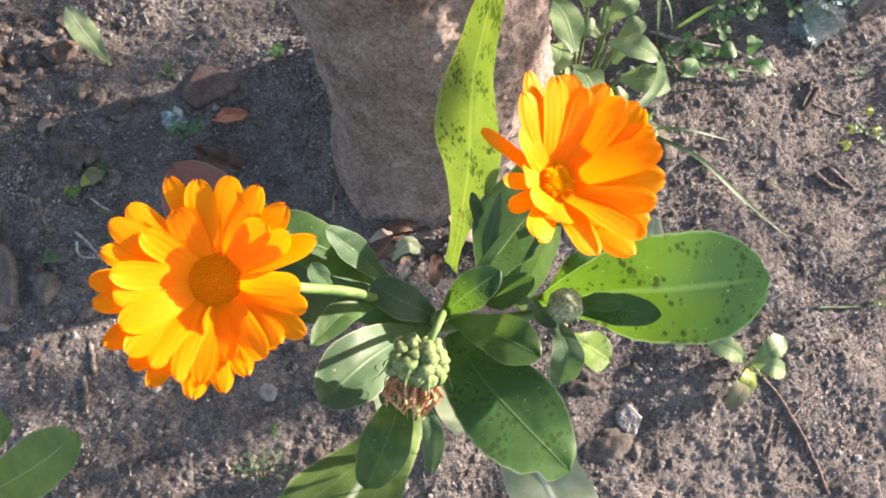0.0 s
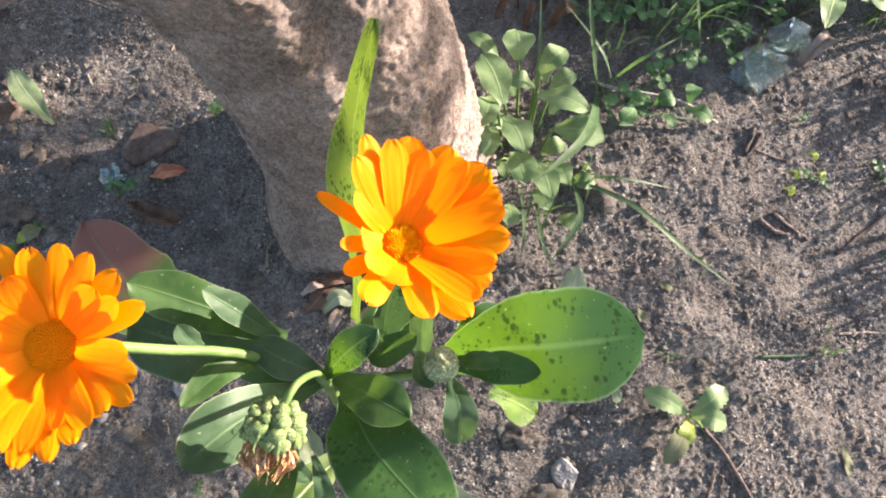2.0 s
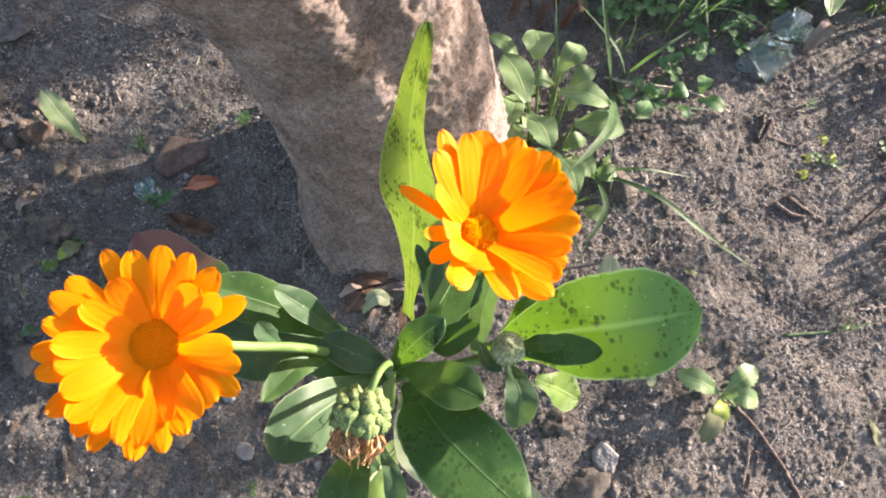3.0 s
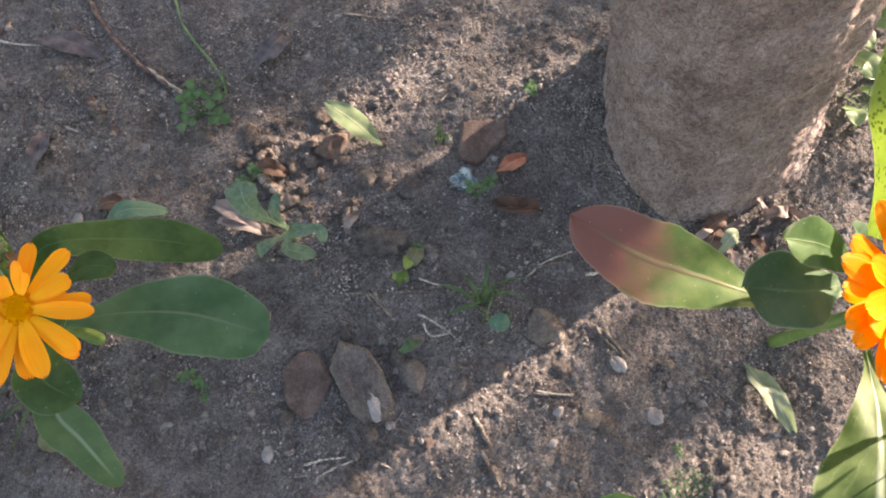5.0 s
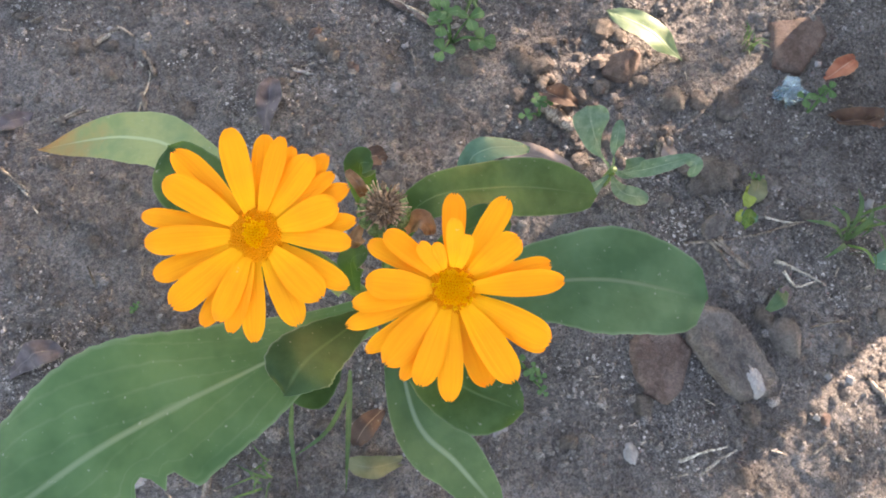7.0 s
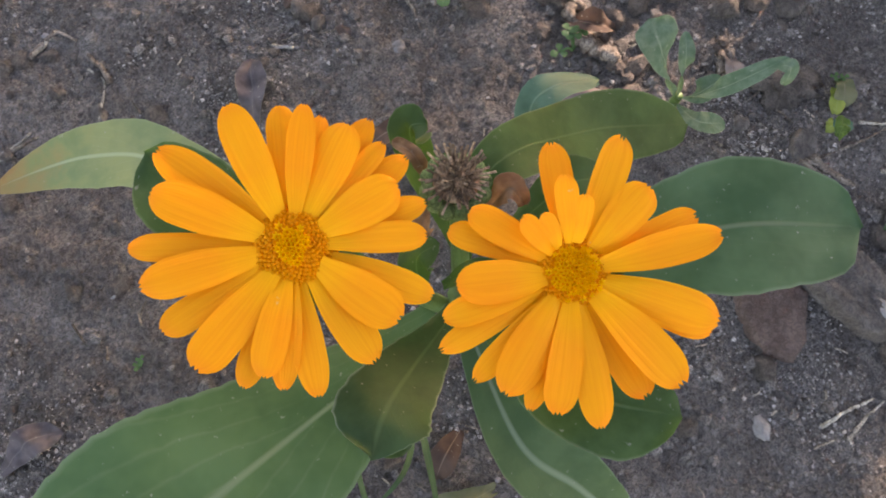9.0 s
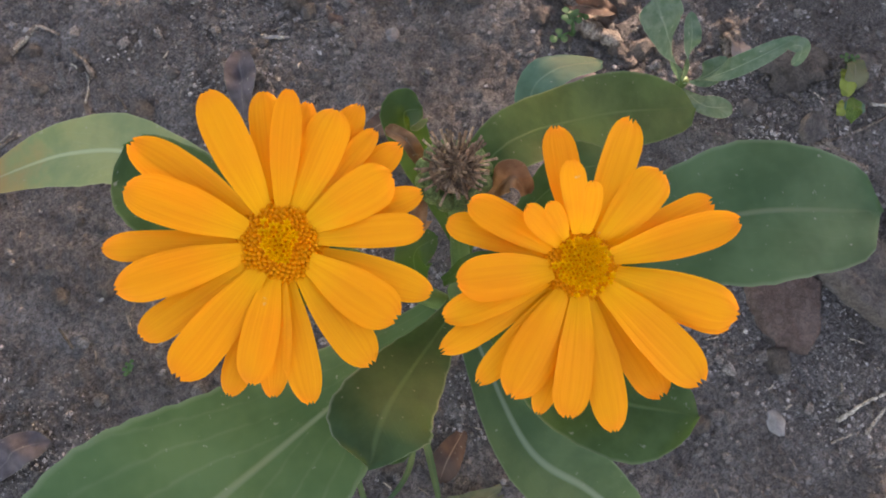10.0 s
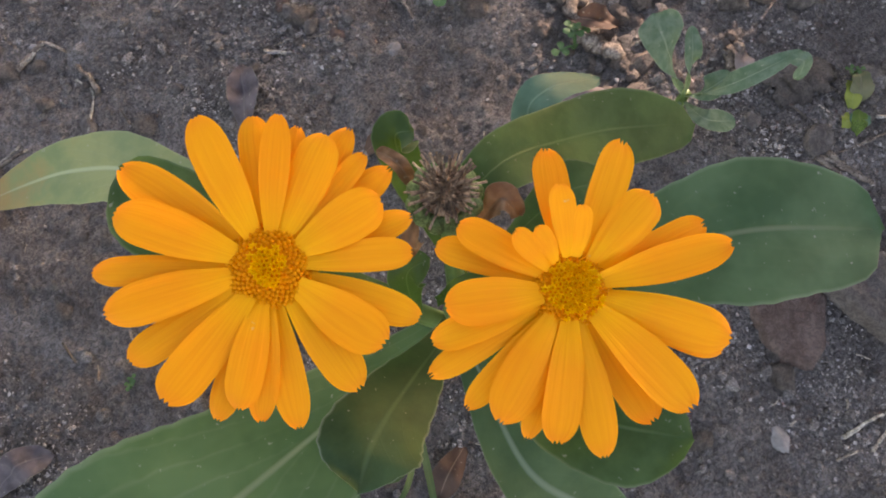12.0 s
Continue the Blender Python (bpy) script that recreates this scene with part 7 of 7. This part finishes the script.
fallen_leaf("dead_leaf", [(0.0572, 0.1063), (0.053, 0.1138), (0.0489, 0.1213)], 0.0057, LEAF_BARK, "crumpled dry leaf among litter at the tree foot", peak=0.5, base=0.4, fold=30.0, crumple=0.005, lift=0.0041, seed=254)
fallen_leaf("dead_leaf", [(0.0049, 0.1024), (0.0138, 0.1061), (0.0228, 0.1098)], 0.0048, LEAF_BARK, "crumpled dry leaf among litter at the tree foot", peak=0.5, base=0.4, fold=30.0, crumple=0.005, lift=0.0042, seed=255)
fallen_leaf("dead_leaf", [(0.0745, 0.0955), (0.0724, 0.1027), (0.0703, 0.1099)], 0.0063, LEAF_BARK, "crumpled dry leaf among litter at the tree foot", peak=0.5, base=0.4, fold=30.0, crumple=0.005, lift=0.0054, seed=256)
fallen_leaf("dead_leaf", [(0.1332, 0.2962), (0.1252, 0.2914), (0.1172, 0.2866)], 0.0066, LEAF_DRY, "curled brown dry leaf beside the herb", peak=0.5, base=0.4, fold=35.0, crumple=0.005, lift=0.025, seed=257)
fallen_leaf("dead_leaf", [(0.1348, 0.2772), (0.1381, 0.2858), (0.1415, 0.2944)], 0.0057, LEAF_DRY, "curled brown dry leaf beside the herb", peak=0.5, base=0.4, fold=35.0, crumple=0.005, lift=0.025, seed=258)
fallen_leaf("dead_leaf", [(0.1225, 0.2944), (0.116, 0.3018), (0.1095, 0.3093)], 0.0073, LEAF_DRY, "curled brown dry leaf beside the herb", peak=0.5, base=0.4, fold=35.0, crumple=0.005, lift=0.025, seed=259)
fallen_leaf("dead_leaf", [(0.1707, 0.2857), (0.1607, 0.283), (0.1508, 0.2802)], 0.0088, LEAF_DRY, "curled brown dry leaf beside the herb", peak=0.5, base=0.4, fold=35.0, crumple=0.005, lift=0.025, seed=260)
fallen_leaf("dead_leaf", [(0.1435, 0.3155), (0.1465, 0.3041), (0.1495, 0.2928)], 0.0062, LEAF_DRY, "curled brown dry leaf beside the herb", peak=0.5, base=0.4, fold=35.0, crumple=0.005, lift=0.025, seed=261)
herb = root("leafy_herb", 0.1522, 0.2101, ground_height(0.1522, 0.2101), "pale green oval-leaved herb growing against the trunk", "plant")
# where each leaf starts and ends, its width and height
herb_leaves = [
    (0.1132, 0.2008, 0.1009, 0.2288, 0.0134, 0.053), (0.1227, 0.2309, 0.1212, 0.247, 0.013, 0.05), (0.1355, 0.2249, 0.1496, 0.2376, 0.0103, 0.048), (0.1415, 0.2154, 0.1554, 0.2241, 0.0082, 0.045), (0.1333, 0.2096, 0.1601, 0.1977, 0.0108, 0.05),
    (0.1074, 0.2083, 0.1007, 0.1867, 0.0098, 0.048), (0.1077, 0.1941, 0.1038, 0.1721, 0.0095, 0.04), (0.1158, 0.1978, 0.1247, 0.1733, 0.0121, 0.045), (0.1214, 0.1804, 0.126, 0.1592, 0.0118, 0.036), (0.1351, 0.179, 0.1414, 0.1533, 0.0109, 0.03),
    (0.1443, 0.1802, 0.1523, 0.1642, 0.0093, 0.026), (0.1345, 0.2234, 0.1184, 0.2215, 0.0084, 0.036), (0.1467, 0.1998, 0.1746, 0.1915, 0.0137, 0.03), (0.1123, 0.2329, 0.0946, 0.2455, 0.0071, 0.046), (0.1149, 0.1819, 0.1177, 0.168, 0.0059, 0.022),
]
for n, (x0, y0, x1, y1, wide, z) in enumerate(herb_leaves):
    leaf(herb, [(x0, y0, z - 0.006), ((x0 + x1) / 2, (y0 + y1) / 2, z + 0.001), (x1, y1, z - 0.001)], wide * 1.4, HERB, peak=0.48, base=0.3, blunt=0.8, fold=6.0 + 3 * (n % 3), nu=16, nv=8, seed=262 + n)
    stalk(herb, [(0.142 + 0.6 * (x0 - 0.142), 0.2001 + 0.6 * (y0 - 0.2001), -0.002), (0.142 + 0.85 * (x0 - 0.142), 0.2001 + 0.85 * (y0 - 0.2001), z * 0.6), (x0, y0, z - 0.006)], 0.001, 0.0007, name="leaf_stalk", n=8)
for n in range(12):
    a, r = n * 2.39996, 0.008 + 0.0085 * math.sqrt(n)
    x0, y0, z = 0.135 + r * math.cos(a), 0.192 + 1.3 * r * math.sin(a), 0.012 + 0.002 * (n % 4)
    d = Vector((math.cos(a + 0.4), math.sin(a + 0.4), 0)) * 0.015
    leaf(herb, [(x0, y0, z - 0.006), (x0 + 0.5 * d.x, y0 + 0.5 * d.y, z), (x0 + d.x, y0 + d.y, z - 0.002)], 0.011, HERB, peak=0.48, base=0.3, blunt=0.8, fold=9.0, nu=12, nv=6, seed=320 + n)
long_grass = root("grass_clump", 0.183, 0.2319, 0.0, "long bright green grass blades beside the herb", "grass")
leaf(long_grass, [(0.1823, 0.238, 0), (0.1701, 0.2538, 0.035), (0.1653, 0.2868, 0.05)], 0.0031, GRASS, name="blade", peak=0.35, base=0.6, blunt=1.1, fold=16.0, wave=0.02, nu=18, nv=4, seed=304)
leaf(long_grass, [(0.1815, 0.2348, 0.002), (0.1572, 0.1828, 0.05), (0.1259, 0.15, 0.06)], 0.0057, GRASS, name="blade", peak=0.35, base=0.6, blunt=1.1, fold=16.0, wave=0.02, nu=18, nv=4, seed=305)
leaf(long_grass, [(0.1877, 0.2446, 0), (0.2011, 0.2452, 0.03), (0.2276, 0.2609, 0.035)], 0.0026, GRASS, name="blade", peak=0.35, base=0.6, blunt=1.1, fold=16.0, wave=0.02, nu=18, nv=4, seed=306)
leaf(long_grass, [(0.1583, 0.175, 0.01), (0.1897, 0.1558, 0.02), (0.2229, 0.1318, 0.012), (0.2567, 0.1091, 0.004)], 0.0033, GRASS, name="blade", peak=0.35, base=0.6, blunt=1.1, fold=16.0, wave=0.02, nu=18, nv=4, seed=307)
leaf(long_grass, [(0.1599, 0.1732, 0.01), (0.1594, 0.1459, 0.02), (0.1402, 0.1189, 0.02)], 0.0035, GRASS, name="blade", peak=0.35, base=0.6, blunt=1.1, fold=16.0, wave=0.02, nu=18, nv=4, seed=308)
leaf(long_grass, [(0.1303, 0.1726, 0), (0.1276, 0.1413, 0.02), (0.1251, 0.1186, 0.015)], 0.002, GRASS, name="blade", peak=0.35, base=0.6, blunt=1.1, fold=16.0, wave=0.02, nu=18, nv=4, seed=309)
leaf(long_grass, [(0.1395, 0.1674, 0), (0.1367, 0.1348, 0.02), (0.1459, 0.1148, 0.012)], 0.0022, GRASS, name="blade", peak=0.35, base=0.6, blunt=1.1, fold=16.0, wave=0.02, nu=18, nv=4, seed=310)
leaf(long_grass, [(0.1379, 0.2133, 0), (0.1384, 0.2432, 0.03), (0.1377, 0.2846, 0.05)], 0.002, GRASS, name="blade", peak=0.35, base=0.6, blunt=1.1, fold=16.0, wave=0.02, nu=18, nv=4, seed=311)
leaf(long_grass, [(0.1932, 0.2428, 0), (0.1766, 0.2496, 0.03), (0.1525, 0.2752, 0.04)], 0.0022, GRASS, name="blade", peak=0.35, base=0.6, blunt=1.1, fold=16.0, wave=0.02, nu=18, nv=4, seed=312)
leaf(long_grass, [(0.2534, 0.2678, 0), (0.2398, 0.2743, 0.03), (0.2318, 0.292, 0.05)], 0.0024, GRASS, name="blade", peak=0.35, base=0.6, blunt=1.1, fold=16.0, wave=0.02, nu=18, nv=4, seed=313)
leaf(long_grass, [(0.1893, 0.2405, 0), (0.2055, 0.2204, 0.012), (0.2485, 0.2191, 0.006)], 0.002, GRASS, name="blade", peak=0.35, base=0.6, blunt=1.1, fold=16.0, wave=0.02, nu=18, nv=4, seed=314)
leaf(long_grass, [(0.1651, 0.1775, 0.005), (0.1842, 0.1717, 0.02), (0.2247, 0.1721, 0.006)], 0.0018, GRASS, name="blade", peak=0.35, base=0.6, blunt=1.1, fold=16.0, wave=0.02, nu=18, nv=4, seed=315)
leaf(long_grass, [(0.1858, 0.2445, 0), (0.1868, 0.2135, 0.012), (0.2018, 0.2114, 0.01)], 0.0031, GRASS, name="blade", peak=0.35, base=0.6, blunt=1.1, fold=16.0, wave=0.02, nu=18, nv=4, seed=316)
leaf(long_grass, [(0.3059, 0.3004, 0), (0.2796, 0.2629, 0.02), (0.2749, 0.2606, 0.01)], 0.0015, GRASS, name="blade", peak=0.35, base=0.6, blunt=1.1, fold=16.0, wave=0.02, nu=18, nv=4, seed=317)
leaf(far_plant, [(-0.3222, 0.1245, 0), (-0.3285, 0.104, 0.02), (-0.3366, 0.0811, 0.03)], 0.0021, GRASS, name="narrow_leaf", peak=0.35, base=0.6, blunt=1.1, fold=16.0, wave=0.02, nu=18, nv=4, seed=318)
leaf(far_plant, [(-0.3242, 0.1178, 0), (-0.3357, 0.1042, 0.02), (-0.3506, 0.0993, 0.02)], 0.0017, GRASS, name="narrow_leaf", peak=0.35, base=0.6, blunt=1.1, fold=16.0, wave=0.02, nu=18, nv=4, seed=319)
leaf(far_plant, [(-0.3465, 0.1216, 0), (-0.3486, 0.1064, 0.02), (-0.352, 0.088, 0.02)], 0.0017, GRASS, name="narrow_leaf", peak=0.35, base=0.6, blunt=1.1, fold=16.0, wave=0.02, nu=18, nv=4, seed=320)
twig("stalk", [(0.2292, 0.0158), (0.2244, 0.0015), (0.2197, -0.0124)], 0.0005, 0.0004, DARK_TWIG, "thin dark dry stalk beside the weed", 390)
twig("stalk", [(0.2337, 0.0132), (0.2318, 0.0041), (0.2293, -0.0036)], 0.0005, 0.0004, DARK_TWIG, "thin dark dry stalk beside the weed", 391)
twig("stalk", [(0.2374, 0.0132), (0.2400, 0.0040), (0.2443, -0.0055)], 0.0005, 0.0004, DARK_TWIG, "thin dark dry stalk beside the weed", 392)
twig("stalk", [(0.2579, 0.0270), (0.2513, 0.0158), (0.2439, 0.0053)], 0.0005, 0.0004, DARK_TWIG, "thin dark dry stalk beside the weed", 393)
twig("stalk", [(0.2303, 0.0093), (0.2358, 0.0080), (0.2426, 0.0100)], 0.0005, 0.0004, DARK_TWIG, "thin dark dry stalk beside the weed", 394)
twig("stalk", [(0.2272, -0.0023), (0.2241, -0.0087), (0.2211, -0.0162)], 0.0005, 0.0004, DARK_TWIG, "thin dark dry stalk beside the weed", 395)
weed = root("weed_seedling", 0.228, 0.0339, ground_height(0.228, 0.0339), "small weed with pale green and yellowing leaves", "plant")
leaf(weed, [(0.2156, 0.0394, 0.008), (0.2027, 0.0459, 0.015), (0.1898, 0.0523, 0.012)], 0.0125, HERB, fold=9.0, peak=0.6, base=0.12, blunt=0.8, nu=24, nv=6, teeth=0.11, seed=321)
leaf(weed, [(0.2156, 0.0394, 0.008), (0.2258, 0.0468, 0.015), (0.2360, 0.0542, 0.012)], 0.0125, HERB, fold=9.0, peak=0.6, base=0.12, blunt=0.8, nu=24, nv=6, teeth=0.11, seed=322)
leaf(weed, [(0.2156, 0.0394, 0.008), (0.2250, 0.0369, 0.015), (0.2343, 0.0344, 0.012)], 0.0115, HERB, fold=9.0, peak=0.6, base=0.12, blunt=0.8, nu=24, nv=6, teeth=0.11, seed=323)
leaf(weed, [(0.2156, 0.0394, 0.008), (0.2108, 0.0307, 0.015), (0.2060, 0.0220, 0.012)], 0.0095, LIME, fold=9.0, peak=0.6, base=0.12, blunt=0.8, nu=24, nv=6, teeth=0.11, seed=324)
leaf(weed, [(0.2156, 0.0394, 0.008), (0.2066, 0.0269, 0.015), (0.1976, 0.0144, 0.012)], 0.011, LEAF_DULL, fold=9.0, peak=0.6, base=0.12, blunt=0.8, nu=24, nv=6, teeth=0.11, seed=325)
stalk(weed, [(0.2280, 0.0315, -0.002), (0.2218, 0.0354, 0.006), (0.2156, 0.0394, 0.009)], 0.0008, 0.0006)
sprout = root("weed_sprout", -0.1118, 0.1005, 0.0, "small green sprout with thin stalks and a round leaf", "plant")
leaf(sprout, [(-0.1119, 0.0883, 0.011), (-0.1068, 0.0871, 0.013), (-0.1017, 0.0859, 0.012)], 0.0095, LEAF_TEAL, fold=5.0, peak=0.5, base=0.5, blunt=0.5, nu=14, nv=6, seed=331)
stalk(sprout, [(-0.1118, 0.1005, -0.002), (-0.1119, 0.0944, 0.01), (-0.1119, 0.0883, 0.011)], 0.0006, 0.0005)
leaf(sprout, [(-0.1118, 0.1005, 0.0), (-0.1220, 0.1074, 0.014), (-0.1323, 0.1142, 0.014)], 0.0022, GRASS, name="blade", peak=0.4, base=0.5, blunt=1.0, nu=12, nv=2, seed=332)
leaf(sprout, [(-0.1118, 0.1005, 0.0), (-0.1151, 0.1083, 0.014), (-0.1184, 0.1160, 0.014)], 0.0022, GRASS, name="blade", peak=0.4, base=0.5, blunt=1.0, nu=12, nv=2, seed=333)
leaf(sprout, [(-0.1118, 0.1005, 0.0), (-0.1078, 0.1099, 0.014), (-0.1038, 0.1193, 0.014)], 0.0022, GRASS, name="blade", peak=0.4, base=0.5, blunt=1.0, nu=12, nv=2, seed=334)
leaf(sprout, [(-0.1118, 0.1005, 0.0), (-0.1073, 0.1045, 0.014), (-0.1028, 0.1085, 0.014)], 0.0022, GRASS, name="blade", peak=0.4, base=0.5, blunt=1.0, nu=12, nv=2, seed=335)
leaf(sprout, [(-0.1118, 0.1005, 0.0), (-0.1223, 0.0988, 0.014), (-0.1329, 0.0970, 0.014)], 0.0022, GRASS, name="blade", peak=0.4, base=0.5, blunt=1.0, nu=12, nv=2, seed=336)
feathery = root("feathery_weed", -0.0417, -0.0201, 0.0, "tiny dark green weed with feathery leaves", "plant")
for n in range(5):
    d = Vector((math.cos(0.5 + 0.55 * n), math.sin(0.5 + 0.55 * n), 0)) * 0.016
    base = Vector((-0.0417, -0.0201, 0.002))
    stalk(feathery, [base, base + d * 0.5 + Vector((0, 0, 0.005)), base + d + Vector((0, 0, 0.006))], 0.0004, 0.0003, GRASS, "leaf_stalk", n=6)
    for k in range(6):
        at = base + d * (0.3 + 0.12 * k) + Vector((0, 0, 0.005))
        side = Vector((-d.y, d.x, 0.001)) * (0.35 - 0.03 * k) * (1 if k % 2 else -1)
        leaf(feathery, [at, at + side * 0.5 + d * 0.08, at + side + d * 0.15], 0.0012, GRASS, name="leaflet", peak=0.4, base=0.4, blunt=1.0, nu=6, nv=2, seed=n * 6 + k)
glass_shard = broken_glass(0.3034, 0.2709, 0.036, 31, "broken piece of clear greenish glass bottle")
glass_bit = broken_glass(-0.1008, 0.1695, 0.0088, 37, "small crushed heap of cloudy bluish glass", 16, CLOUDY_GLASS, 55)
